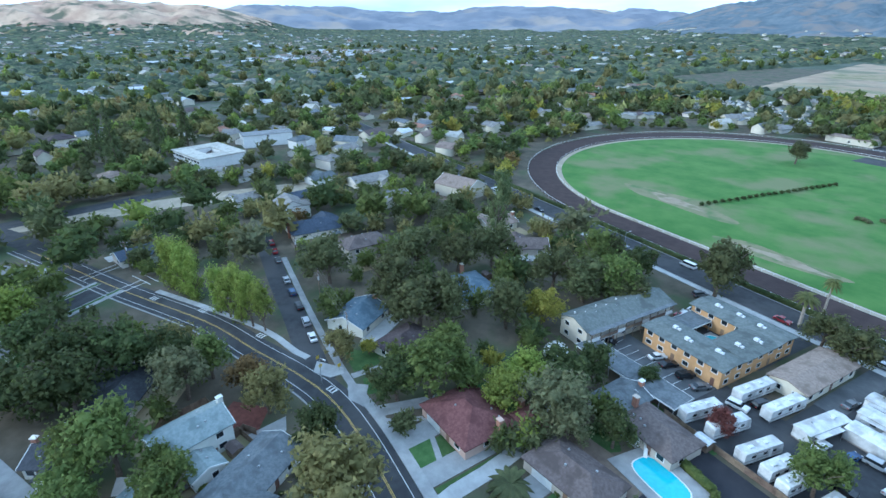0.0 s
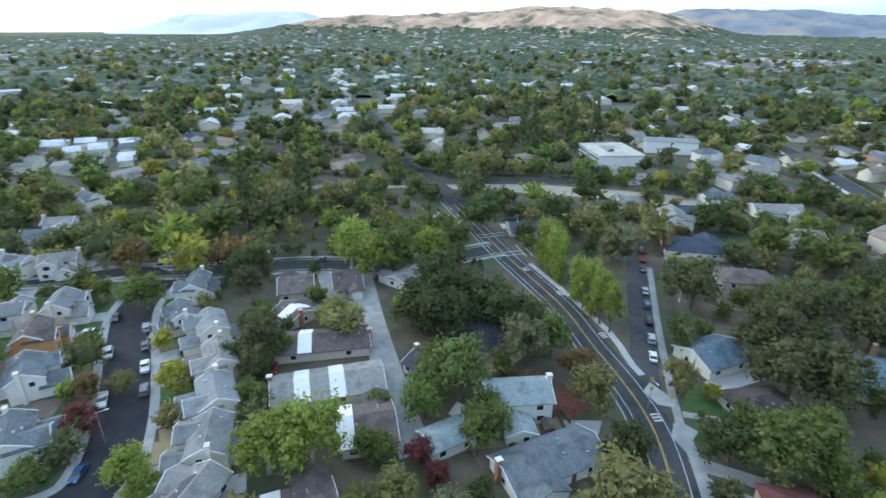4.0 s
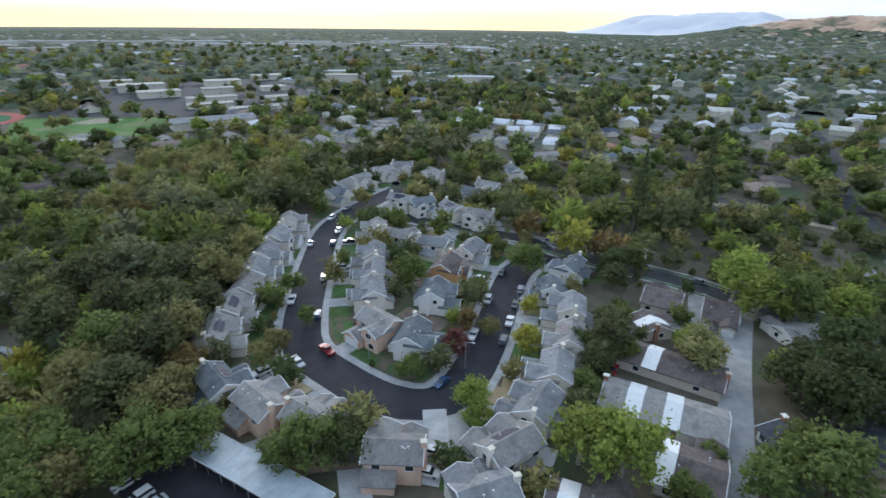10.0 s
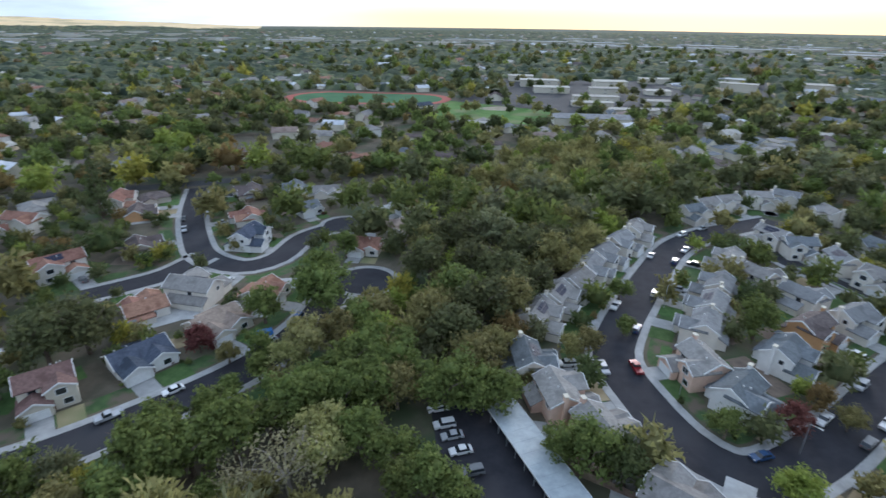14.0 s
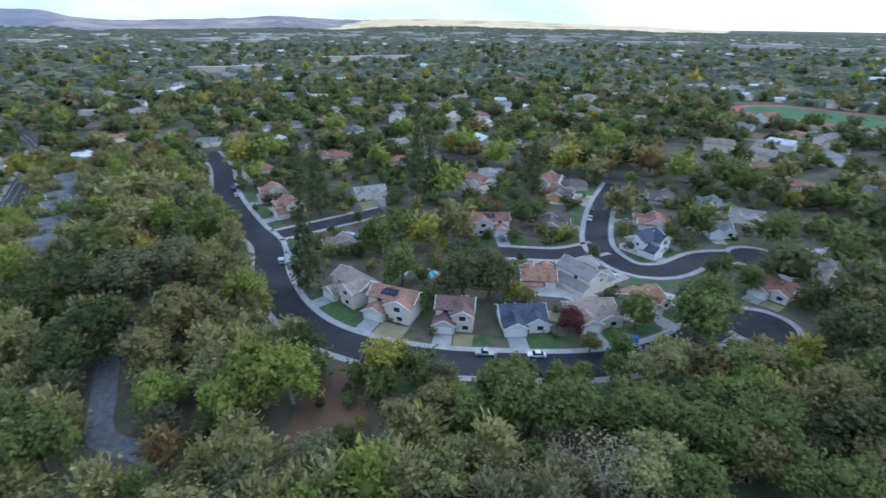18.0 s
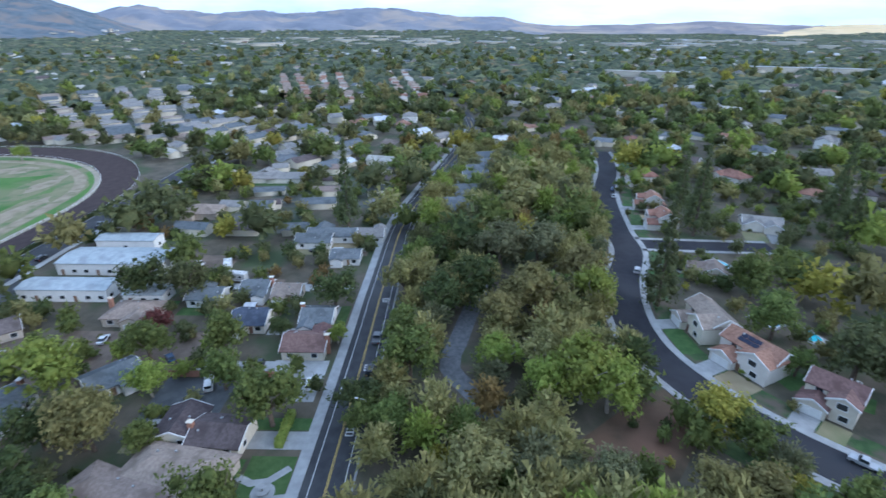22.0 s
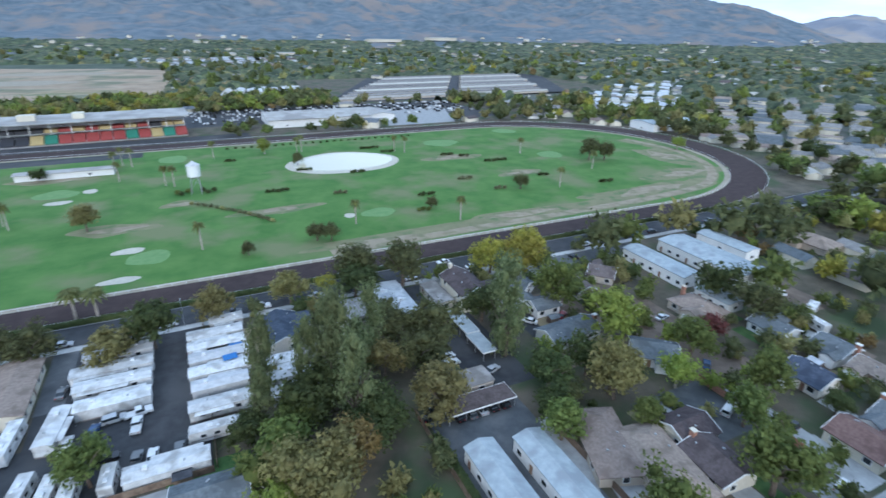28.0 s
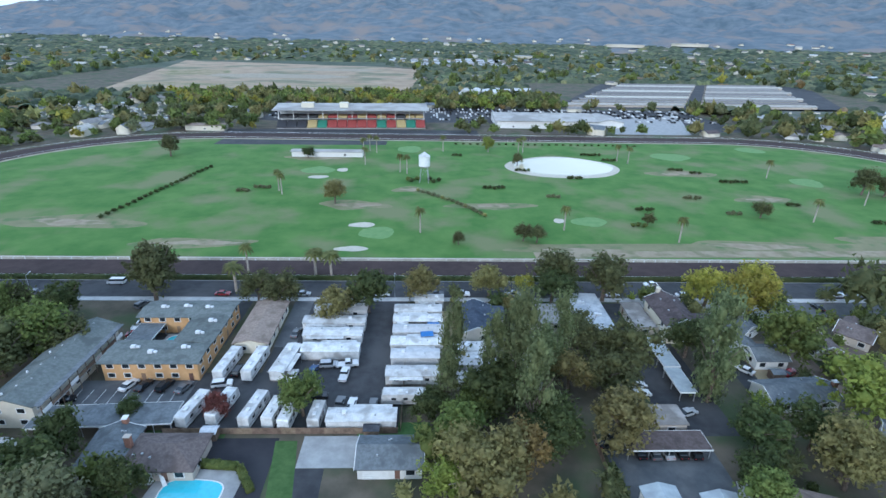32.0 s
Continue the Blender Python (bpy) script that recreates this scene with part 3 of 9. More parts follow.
M_BRICK = material("chimney_brick", (0.26, 0.13, 0.09), (0.36, 0.19, 0.13), 3.0, 0.95, bump=0.3)


def roof_geo(w, d, z, rise, kind, over=0.5, thick=0.22):
    """Gable (ridge along x), hip or low-pitched roof as a slab with eaves."""
    x, y = w / 2 + over, d / 2 + over
    drop = rise * over / (d / 2)
    lo, hi = z - drop, z + rise
    g = Geo()
    if kind == "gable":
        for s in (1, -1):
            g.add([(-x, s * y, lo), (x, s * y, lo), (x, 0, hi), (-x, 0, hi), (-x, s * y, lo + thick), (x, s * y, lo + thick), (x, 0, hi + thick), (-x, 0, hi + thick)],
                  [(0, 1, 2, 3), (7, 6, 5, 4), (0, 4, 5, 1), (1, 5, 6, 2), (3, 7, 4, 0), (2, 6, 7, 3)])
    else:
        e = max(0.3, x - y)
        g.add([(-x, -y, lo), (x, -y, lo), (x, y, lo), (-x, y, lo), (-x, -y, lo + thick), (x, -y, lo + thick), (x, y, lo + thick), (-x, y, lo + thick), (-e, 0, hi + thick), (e, 0, hi + thick)],
              [(3, 2, 1, 0), (0, 1, 5, 4), (1, 2, 6, 5), (2, 3, 7, 6), (3, 0, 4, 7), (4, 5, 9, 8), (5, 6, 9), (6, 7, 8, 9), (7, 4, 8)])
    return g


def wall_geo(w, d, z, rise, kind, t=0.25):
    x, y = w / 2, d / 2
    g = Geo()
    if kind == "gable":
        v = [(-x, -y, 0), (-x, y, 0), (-x, y, z), (-x, 0, z + rise), (-x, -y, z)]
        v += [(x, b, c) for a, b, c in v]
        g.add(v, [(0, 1, 2, 3, 4), (9, 8, 7, 6, 5), (0, 4, 9, 5), (1, 6, 7, 2), (2, 7, 8, 3), (3, 8, 9, 4), (0, 5, 6, 1)])
    else:
        g.box(-x, -y, 0, x, y, z)
    return g


FRAMES, JOINED = {}, {}


def add_window(parent, x, y, z, face, w=1.2, h=1.2, fine=False):
    """A framed pane set on the wall; face 0..3 = -y, +x, +y, -x."""
    g, p = Geo(), Geo()
    b = 0.15
    for x0, x1, z0, z1 in ((-w / 2 - b, w / 2 + b, -h / 2 - b, -h / 2), (-w / 2 - b, w / 2 + b, h / 2, h / 2 + b), (-w / 2 - b, -w / 2, -h / 2, h / 2), (w / 2, w / 2 + b, -h / 2, h / 2)):
        g.box(x0, -0.06, z0, x1, 0.02, z1)
    p.box(-w / 2, -0.03, -h / 2, w / 2, 0.015, h / 2)
    key = (round(w, 2), round(h, 2))
    if fine:
        if key not in FRAMES:
            FRAMES[key] = (g.mesh("window", M_TRIM), p.mesh("pane", M_GLASS))
        fr = part("window", FRAMES[key][0], None, parent)
        part("pane", FRAMES[key][1], None, fr)
    else:
        if key not in JOINED:
            n = len(g.f)
            g.add(p.v, p.f)
            me = g.mesh("window", M_TRIM)
            me.materials.append(M_GLASS)
            for poly in me.polygons[n:]:
                poly.material_index = 1
            JOINED[key] = me
        fr = part("window", JOINED[key], None, parent)
    fr.matrix_basis = pose(x, y, z, 0, 0, 90 * face)
    return fr


def house(x, y, rot, w, d, st, kind, col, rnd, detail=2, flip=None):
    bare = kind.endswith("0")
    kind = kind.rstrip("0")
    z = 2.8 * st if st == 1 else 5.6
    rise = d * (0.20 if st == 1 else 0.24)
    roof = ROOF_OF.get(col, col)
    wall = col if col in WALLS else {"bluegrey": "white", "darkbrown": "cream", "dark": "grey", "darkblue": "grey", "redbrown": "cream"}.get(col, "grey")
    if flip is None:
        flip = rnd.random() < 0.5
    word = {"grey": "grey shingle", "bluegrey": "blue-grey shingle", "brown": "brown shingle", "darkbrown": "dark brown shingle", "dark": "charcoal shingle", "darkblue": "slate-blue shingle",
            "blue": "pale blue shingle", "red": "dull red shingle", "redbrown": "red-brown shingle", "terracotta": "terracotta tile", "tan": "tan shake", "sage": "pale sage", "white": "white gravel"}[roof]
    ob = thing("house", ("two-storey" if st == 2 else "single-storey") + " stucco house with a %s %s roof" % (word, kind), "house", "houses of the town", at(x, y, rot + (180 if flip else 0)))
    part("wall", wall_geo(w, d, z, rise, kind), M_WALL[wall], ob)
    rf = part("roof", roof_geo(w, d, z, rise, kind), M_ROOF[roof], ob, word + " roof")
    # a cross wing with its own gable, pushed out in front
    ww, wd = w * rnd.uniform(0.38, 0.5), rnd.uniform(2.0, 3.5)
    wx = (w / 2 - ww / 2) * rnd.choice((-1, 1)) * 0.92
    wz = z if (st == 1 or rnd.random() < 0.5) else 2.8
    wr = ww * 0.22
    if bare:
        ww, wd, wx = min(6.0, w * 0.45), 0.0, -w * 0.22
    if not bare:
        wing = wall_geo(wd + d * 0.4, ww, wz, wr, "gable")
        wo_ = part("wing_wall", wing, M_WALL[wall], ob)
        wo_.matrix_basis = pose(wx, -d / 2 - wd + (wd + d * 0.4) / 2, 0, 0, 0, 90)
        wr_ = part("wing_roof", roof_geo(wd + d * 0.45, ww, wz, wr, "gable", 0.4), M_ROOF[roof], ob)
        wr_.matrix_basis = pose(wx, -d / 2 - wd + (wd + d * 0.45) / 2, 0, 0, 0, 90)
    if kind == "gable" and detail > 1:
        for e in (-1, 1):
            g = Geo()
            x0 = e * (w / 2 + 0.5)
            for s in (-1, 1):
                y1, zl, zh = s * (d / 2 + 0.5), z - rise * 0.5 / (d / 2), z + rise
                g.add([(x0 - 0.06, y1, zl - 0.05), (x0 + 0.06, y1, zl - 0.05), (x0 + 0.06, 0, zh - 0.05), (x0 - 0.06, 0, zh - 0.05), (x0 - 0.06, y1, zl + 0.27), (x0 + 0.06, y1, zl + 0.27), (x0 + 0.06, 0, zh + 0.27), (x0 - 0.06, 0, zh + 0.27)],
                      [(0, 1, 2, 3), (7, 6, 5, 4), (0, 4, 5, 1), (1, 5, 6, 2), (3, 7, 4, 0), (2, 6, 7, 3)])
            part("fascia", g, M_TRIM, ob, "white painted gable board")
    if detail < 2 or math.hypot(x, y) > 232:
        ob["garage"] = (wx, -d / 2 - wd)
        return ob
    ob["garage"] = (wx, -d / 2 - wd)
    fy = -d / 2 - wd
    g = Geo()
    gw = min(4.8, ww - 0.6)
    g.box(-gw / 2, -0.05, 0, gw / 2, 0.05, 2.2)
    for i in range(4):
        g.box(-gw / 2 + 0.08, -0.09, 0.06 + i * 0.54, gw / 2 - 0.08, -0.05, 0.52 + i * 0.54)
    gd = part("garage_door", g, M_TRIM, ob, "white panelled garage door")
    gd.matrix_basis = pose(wx, fy, 0)
    dx = -math.copysign(1, wx) * w * 0.12
    dr = part("door", Geo().box(-0.5, -0.06, 0.1, 0.5, 0.04, 2.15), M_DOOR, ob)
    dr.matrix_basis = pose(dx, -d / 2, 0)
    add_window(ob, -math.copysign(1, wx) * w * 0.32, -d / 2, 1.6, 0, 1.6, 1.2)
    far_off = math.hypot(x, y) > 190
    for sx_ in (-0.28, 0.3):
        add_window(ob, sx_ * w, d / 2, 1.5, 2, 1.4, 1.2)
    add_window(ob, w / 2, rnd.uniform(-0.2, 0.2) * d, 1.5, 1)
    add_window(ob, -w / 2, rnd.uniform(-0.2, 0.2) * d, 1.5, 3)
    if st == 2:
        for sx_ in (-0.3, 0.3):
            add_window(ob, sx_ * w, d / 2, 4.3, 2, 1.3, 1.2)
        add_window(ob, -math.copysign(1, wx) * w * 0.3, -d / 2, 4.3, 0, 1.4, 1.2)
        if wz > 4:
            add_window(ob, wx, fy, 4.2, 0, 1.5, 1.2)
        for s in (1, 3):
            add_window(ob, (w / 2) * (1 if s == 1 else -1), rnd.uniform(-0.2, 0.2) * d, 4.3, s)
    # roof pipes, vents and a chimney
    for i in range(1 if far_off else 3):
        u, v = rnd.uniform(-0.4, 0.4) * w, rnd.choice((-1, 1)) * d * rnd.uniform(0.15, 0.3)
        zz = z + rise * (1 - abs(v) / (d / 2))
        part("roof_vent", Geo().box(u - 0.18, v - 0.18, zz, u + 0.18, v + 0.18, zz + 0.5), M_METAL, ob)
    if rnd.random() < 0.04 and not bare:
        for k in range(6):
            u = -w * 0.22 + (k % 3) * 1.75
            v0 = -d * 0.12 - (k // 3) * 1.15
            pts = [(u, v0 - 1.0), (u + 1.65, v0 - 1.0), (u + 1.65, v0), (u, v0)]
            part("solar_panel", Geo().add([(a, b, z + rise * (1 + b / (d / 2)) + 0.30) for a, b in pts] + [(a, b, z + rise * (1 + b / (d / 2)) + 0.36) for a, b in pts],
                                          [(3, 2, 1, 0), (4, 5, 6, 7), (0, 1, 5, 4), (1, 2, 6, 5), (2, 3, 7, 6), (3, 0, 4, 7)]), M_SOLAR, ob, "dark blue solar panel")
    if rnd.random() < 0.6:
        s = rnd.choice((-1, 1))
        c = part("chimney", Geo().box(-0.55, -0.45, 0, 0.55, 0.45, z + rise + 0.9), M_WALL[wall] if st == 2 else M_BRICK, ob)
        c.matrix_basis = pose(s * (w / 2 + 0.4), d * 0.12, 0)
        part("cap", Geo().box(-0.65, -0.55, z + rise + 0.9, 0.65, 0.55, z + rise + 1.1), M_WALL[wall], c)
    return ob


def nearest_bend(x, y, roads):
    """The nearest point of any street."""
    return min(((p.x - x) ** 2 + (p.y - y) ** 2, p.x, p.y) for k in roads for p in ROAD_LINES[k])[1:]


def rake(parent, x0, d, z, rise, m=None):
    """The white board along a gable's edge."""
    g = Geo()
    for s in (-1, 1):
        y1, zl, zh = s * (d / 2 + 0.45), z - rise * 0.45 / (d / 2), z + rise
        g.add([(x0 - 0.07, y1, zl - 0.08), (x0 + 0.07, y1, zl - 0.08), (x0 + 0.07, 0, zh - 0.08), (x0 - 0.07, 0, zh - 0.08), (x0 - 0.07, y1, zl + 0.28), (x0 + 0.07, y1, zl + 0.28), (x0 + 0.07, 0, zh + 0.28), (x0 - 0.07, 0, zh + 0.28)],
              [(0, 1, 2, 3), (7, 6, 5, 4), (0, 4, 5, 1), (1, 5, 6, 2), (3, 7, 4, 0), (2, 6, 7, 3)])
    p = part("fascia", g, M_TRIM, parent, "white painted gable board")
    if m is not None:
        p.matrix_basis = m


def estate_house(x, y, w, d, col, rnd, st=2, roads=("loop", "cross_b", "cross")):
    """Two storeys, ridge along the street, a tall gabled bay and a low garage in front, a lean-to behind."""
    a, b = nearest_bend(x, y, roads)
    rot = math.degrees(math.atan2(y - b, x - a)) - 90
    wall = M_WALL[col if col in WALLS else {"tanroof": "cream", "redbrown": "cream", "darkblue": "white"}.get(col, "grey")]
    roof = M_ROOF[{"peach": "grey", "orange": "brown", "white": "bluegrey", "tanroof": "tan"}.get(col, col if st == 1 or roads[0] != "loop" else rnd.choice(("grey", "grey", "estate", "estate", "bluegrey")))]
    w, d = (min(w, 11.4), min(d, 10.8)) if roads[0] == "loop" else (min(w, 15.5), min(max(d, 11.0), 12.5))
    top = 5.3 if st == 2 else 2.9
    s = rnd.choice((-1, 1))
    word = {"terracotta": "terracotta tile", "tan": "tan", "tanroof": "tan", "brown": "brown", "redbrown": "red-brown", "darkblue": "slate-blue"}.get(col, "grey")
    ob = thing("house", ("two-storey" if st == 2 else "single-storey") + " pale stucco house with %s gable roofs and garage" % word, "house", "houses of the town", at(x, y, rot))
    mw, md, z = w * 0.92, d * 0.66, top
    rise = md * 0.27
    y0 = d / 2 - md / 2
    part("wall", wall_geo(mw, md, z, rise, "gable"), wall, ob).matrix_basis = pose(0, y0, 0)
    part("roof", roof_geo(mw, md, z, rise, "gable", 0.45), roof, ob, word + " roof").matrix_basis = pose(0, y0, 0)
    for e in (-1, 1):
        rake(ob, e * (mw / 2 + 0.45), md, z, rise, pose(0, y0, 0))
    # the tall bay
    bw, bx = w * 0.5, s * w * 0.22
    bl = d * 0.62
    br = bw * 0.25
    bm = pose(bx, -d / 2 + bl / 2 + 1.0, 0, 0, 0, 90)
    part("bay_wall", wall_geo(bl, bw, top - 0.3, br, "gable"), wall, ob).matrix_basis = bm
    part("bay_roof", roof_geo(bl, bw, top - 0.3, br, "gable", 0.45), roof, ob).matrix_basis = bm
    rake(ob, -(bl / 2 + 0.45), bw, top - 0.3, br, bm)
    # the garage
    gw, gx = min(6.0, w * 0.52), -s * w * 0.22
    gl_, gr_ = d * 0.5, 1.5
    gm = pose(gx, -d / 2 + gl_ / 2 - 0.6, 0, 0, 0, 90)
    part("garage_wall", wall_geo(gl_, gw, 2.7, gr_, "gable"), wall, ob).matrix_basis = gm
    part("garage_roof", roof_geo(gl_, gw, 2.7, gr_, "gable", 0.4), roof, ob).matrix_basis = gm
    rake(ob, -(gl_ / 2 + 0.4), gw, 2.7, gr_, gm)
    ob["garage"] = (gx, -d / 2 - 0.6)
    # the lean-to behind
    lw = w * rnd.uniform(0.5, 0.85)
    lx = rnd.choice((-1, 1)) * (mw - lw) / 2
    part("lean_to", Geo().side([(d / 2, 0), (d / 2 + 2.4, 0), (d / 2 + 2.4, 2.1), (d / 2, top * 0.55 + 0.6)], lx - lw / 2, lx + lw / 2), wall, ob).matrix_basis = pose(0, 0, 0, 0, 0, 90)
    part("lean_to_roof", Geo().side([(d / 2, top * 0.55 + 0.6), (d / 2 + 2.8, 1.98), (d / 2 + 2.8, 2.18), (d / 2, top * 0.55 + 0.82)], lx - lw / 2 - 0.3, lx + lw / 2 + 0.3), roof, ob).matrix_basis = pose(0, 0, 0, 0, 0, 90)
    if roads[0] == "loop":
        c = part("chimney", Geo().box(-0.55, -0.4, 0, 0.55, 0.4, z + rise + 0.8), wall, ob)
        c.matrix_basis = pose(-s * (mw / 2 + 0.35), y0 + md * 0.12, 0)
        part("cap", Geo().box(-0.65, -0.5, z + rise + 0.8, 0.65, 0.5, z + rise + 1.0), M_WALL["cream"], c)
    if math.hypot(x, y) > 232:
        return ob
    g = Geo().box(-2.3, -0.05, 0, 2.3, 0.05, 2.2)
    for i in range(4):
        g.box(-2.22, -0.09, 0.06 + i * 0.54, 2.22, -0.05, 0.52 + i * 0.54)
    part("garage_door", g, M_TRIM, ob, "white panelled garage door").matrix_basis = pose(gx, -d / 2 - 0.6, 0)
    part("door", Geo().box(-0.5, -0.06, 0.1, 0.5, 0.04, 2.15), M_DOOR, ob).matrix_basis = pose(s * 0.3, -d / 2 + 1.0, 0)
    hi = 4.2 if st == 2 else 1.6
    add_window(ob, bx + s * 0.8, -d / 2 + 1.0, 1.5, 0, 1.7, 1.3)
    if st == 2:
        add_window(ob, bx, -d / 2 + 1.0, 4.2, 0, 1.9, 1.4)
        add_window(ob, gx, y0 - md / 2, 4.4, 0, 1.5, 0.9)
    for u in (-0.3, 0.28) if math.hypot(x, y) < 150 else (-0.1,):
        add_window(ob, u * mw, d / 2, hi, 2, 1.5, 1.2)
    for e, f in ((1, 1), (-1, 3)):
        add_window(ob, e * mw / 2, y0 - md * 0.16, hi, f, 1.1, 1.1)
    for i in range(3 if math.hypot(x, y) < 130 else 1):
        u, v = rnd.uniform(-0.4, 0.4) * mw, rnd.choice((-1, 1)) * md * rnd.uniform(0.12, 0.3)
        zz = z + rise * (1 - abs(v) / (md / 2))
        part("roof_vent", Geo().box(u - 0.16, v + y0 - 0.16, zz, u + 0.16, v + y0 + 0.16, zz + 0.6), M_AC_TRIM, ob)
    if rnd.random() < 0.22:
        for k in range(6):
            u, v0 = -mw * 0.25 + (k % 3) * 1.75, -md * 0.10 - (k // 3) * 1.15
            pts = [(u, v0 - 1.0), (u + 1.65, v0 - 1.0), (u + 1.65, v0), (u, v0)]
            part("solar_panel", Geo().add([(p, v + y0, z + rise * (1 + v / (md / 2)) + 0.30) for p, v in pts] + [(p, v + y0, z + rise * (1 + v / (md / 2)) + 0.36) for p, v in pts],
                                          [(3, 2, 1, 0), (4, 5, 6, 7), (0, 1, 5, 4), (1, 2, 6, 5), (2, 3, 7, 6), (3, 0, 4, 7)]), M_SOLAR, ob, "dark blue solar panel")
    return ob


# ---- trees ----
LEAVES = {
    "mid": ((0.050, 0.075, 0.026), (0.085, 0.115, 0.040), "leafy green broadleaf tree in a garden"), "oak": ((0.040, 0.052, 0.027), (0.068, 0.080, 0.042), "broad dusty green oak tree"),
    "dark": ((0.026, 0.042, 0.018), (0.048, 0.065, 0.028), "dense dark green garden tree"), "light": ((0.085, 0.125, 0.030), (0.135, 0.175, 0.048), "bright yellow-green broadleaf tree"),
    "olive": ((0.080, 0.086, 0.040), (0.128, 0.130, 0.064), "olive green tree with thinning leaves"), "silver": ((0.064, 0.080, 0.052), (0.106, 0.122, 0.078), "grey-green tree with silvery leaves"),
    "yellow": ((0.11, 0.125, 0.026), (0.175, 0.175, 0.044), "broadleaf tree turning autumn yellow"), "pale": ((0.112, 0.132, 0.062), (0.178, 0.192, 0.098), "pale green willow-like tree by a creek"),
    "bare": ((0.115, 0.128, 0.088), (0.18, 0.19, 0.135), "half-bare tree with pale grey twigs"), "brown": ((0.082, 0.068, 0.032), (0.125, 0.10, 0.048), "tree with rusty autumn leaves"),
    "purple": ((0.055, 0.022, 0.026), (0.085, 0.036, 0.040), "small purple-leaved plum tree"), "poplar": ((0.085, 0.125, 0.030), (0.140, 0.180, 0.050), "tall bright green poplar beside the road"), "conifer": ((0.036, 0.052, 0.028), (0.062, 0.080, 0.042), "tall dark conifer with drooping boughs"),
    "pine": ((0.052, 0.073, 0.040), (0.088, 0.112, 0.062), "tall open pine with rough boughs"), "palm": ((0.05, 0.065, 0.028), (0.09, 0.105, 0.045), "palm with a crown of long fronds"),
    "palmbush": ((0.05, 0.07, 0.04), (0.09, 0.115, 0.065), "bushy palm with stiff pale fronds"),
}
M_LEAF = {k: material("leaves_" + k, (a[0] * 2.16, a[1] * 1.88, a[2] * 1.48), (b[0] * 2.16, b[1] * 1.88, b[2] * 1.48), 0.5, 0.75, island=0.26, rand=0.15, spec=0.25, trans=0.46) for k, (a, b, c) in LEAVES.items()}


def ico(sub=1):
    bm = bmesh.new()
    bmesh.ops.create_icosphere(bm, subdivisions=sub, radius=1)
    v = np.array([q.co[:] for q in bm.verts])
    f = np.array([[q.index for q in fc.verts] for fc in bm.faces])
    bm.free()
    return v, f


ICO1, ICO2 = ico(1), ico(2)


def leaf_cards(pts, nrm, size, rng):
    """Small leaf clumps: bent three-cornered flakes at pts, facing roughly along nrm."""
    n = len(pts)
    a = nrm + rng.normal(0, 0.7, (n, 3)) + np.array([0, 0, 0.35])
    a /= np.linalg.norm(a, axis=1)[:, None]
    b = np.cross(a, rng.normal(0, 1, (n, 3)))
    b /= np.linalg.norm(b, axis=1)[:, None]
    c = np.cross(a, b)
    s = size * rng.uniform(0.6, 1.35, (n, 1))
    v = np.stack([pts + b * s * 1.1, pts - b * s * 0.6 + c * s * 0.8, pts - b * s * 0.6 - c * s * 0.8], 1).reshape(-1, 3)
    f = np.arange(3 * n).reshape(n, 3)
    return v, f


def crown_points(seed, style, n):
    rng = np.random.default_rng(seed)
    if style == "round":
        k = 48
        u = rng.normal(0, 1, (k, 3))
        u /= np.linalg.norm(u, axis=1)[:, None]
        u[:, 2] = np.where(u[:, 2] < -0.55, -u[:, 2], u[:, 2])
        c = u * rng.uniform(0.26, 0.86, (k, 1)) * np.array([1.0, 1.0, 0.95])
        r = 0.11 + 0.24 * rng.uniform(0, 1, k) ** 1.4
    elif style == "tall":
        k = 18
        h = rng.uniform(-0.8, 1.4, k)
        a = rng.uniform(0, TAU, k)
        q = 0.55 * (1 - np.abs(h - 0.2) / 1.9)
        c = np.stack([np.cos(a) * q, np.sin(a) * q, h], 1)
        r = rng.uniform(0.25, 0.42, k)
    elif style == "cone":
        k = 34
        h = np.linspace(-1.2, 2.2, k)
        a = np.arange(k) * 2.4 + rng.uniform(-0.3, 0.3, k)
        q = 0.62 * (2.3 - h) / 3.5
        c = np.stack([np.cos(a) * q, np.sin(a) * q, h], 1)
        r = 0.12 + 0.26 * (2.3 - h) / 3.5
    w = r ** 2 / np.sum(r ** 2)
    i = rng.choice(k, n, p=w)
    d = rng.normal(0, 1, (n, 3))
    d /= np.linalg.norm(d, axis=1)[:, None]
    p = c[i] + d * (r[i] * rng.uniform(0.55, 1.45, n))[:, None]
    return p, d, c, r, rng


def crown_mesh(name, seed, style, n, size, mat, core=0.78):
    p, d, c, r, rng = crown_points(seed, style, n)
    v, f = leaf_cards(p, d, size, rng)
    vs, fs = [v], [f]
    k = len(v)
    if core:
        for j in range(len(c)):
            jit = 1 + rng.uniform(-0.16, 0.16, (len(ICO1[0]), 1))
            vs.append(ICO1[0] * jit * r[j] * core + c[j])
            fs.append(ICO1[1] + k)
            k += len(ICO1[0])
    return fast_mesh(name, np.concatenate(vs), np.concatenate(fs), mat)


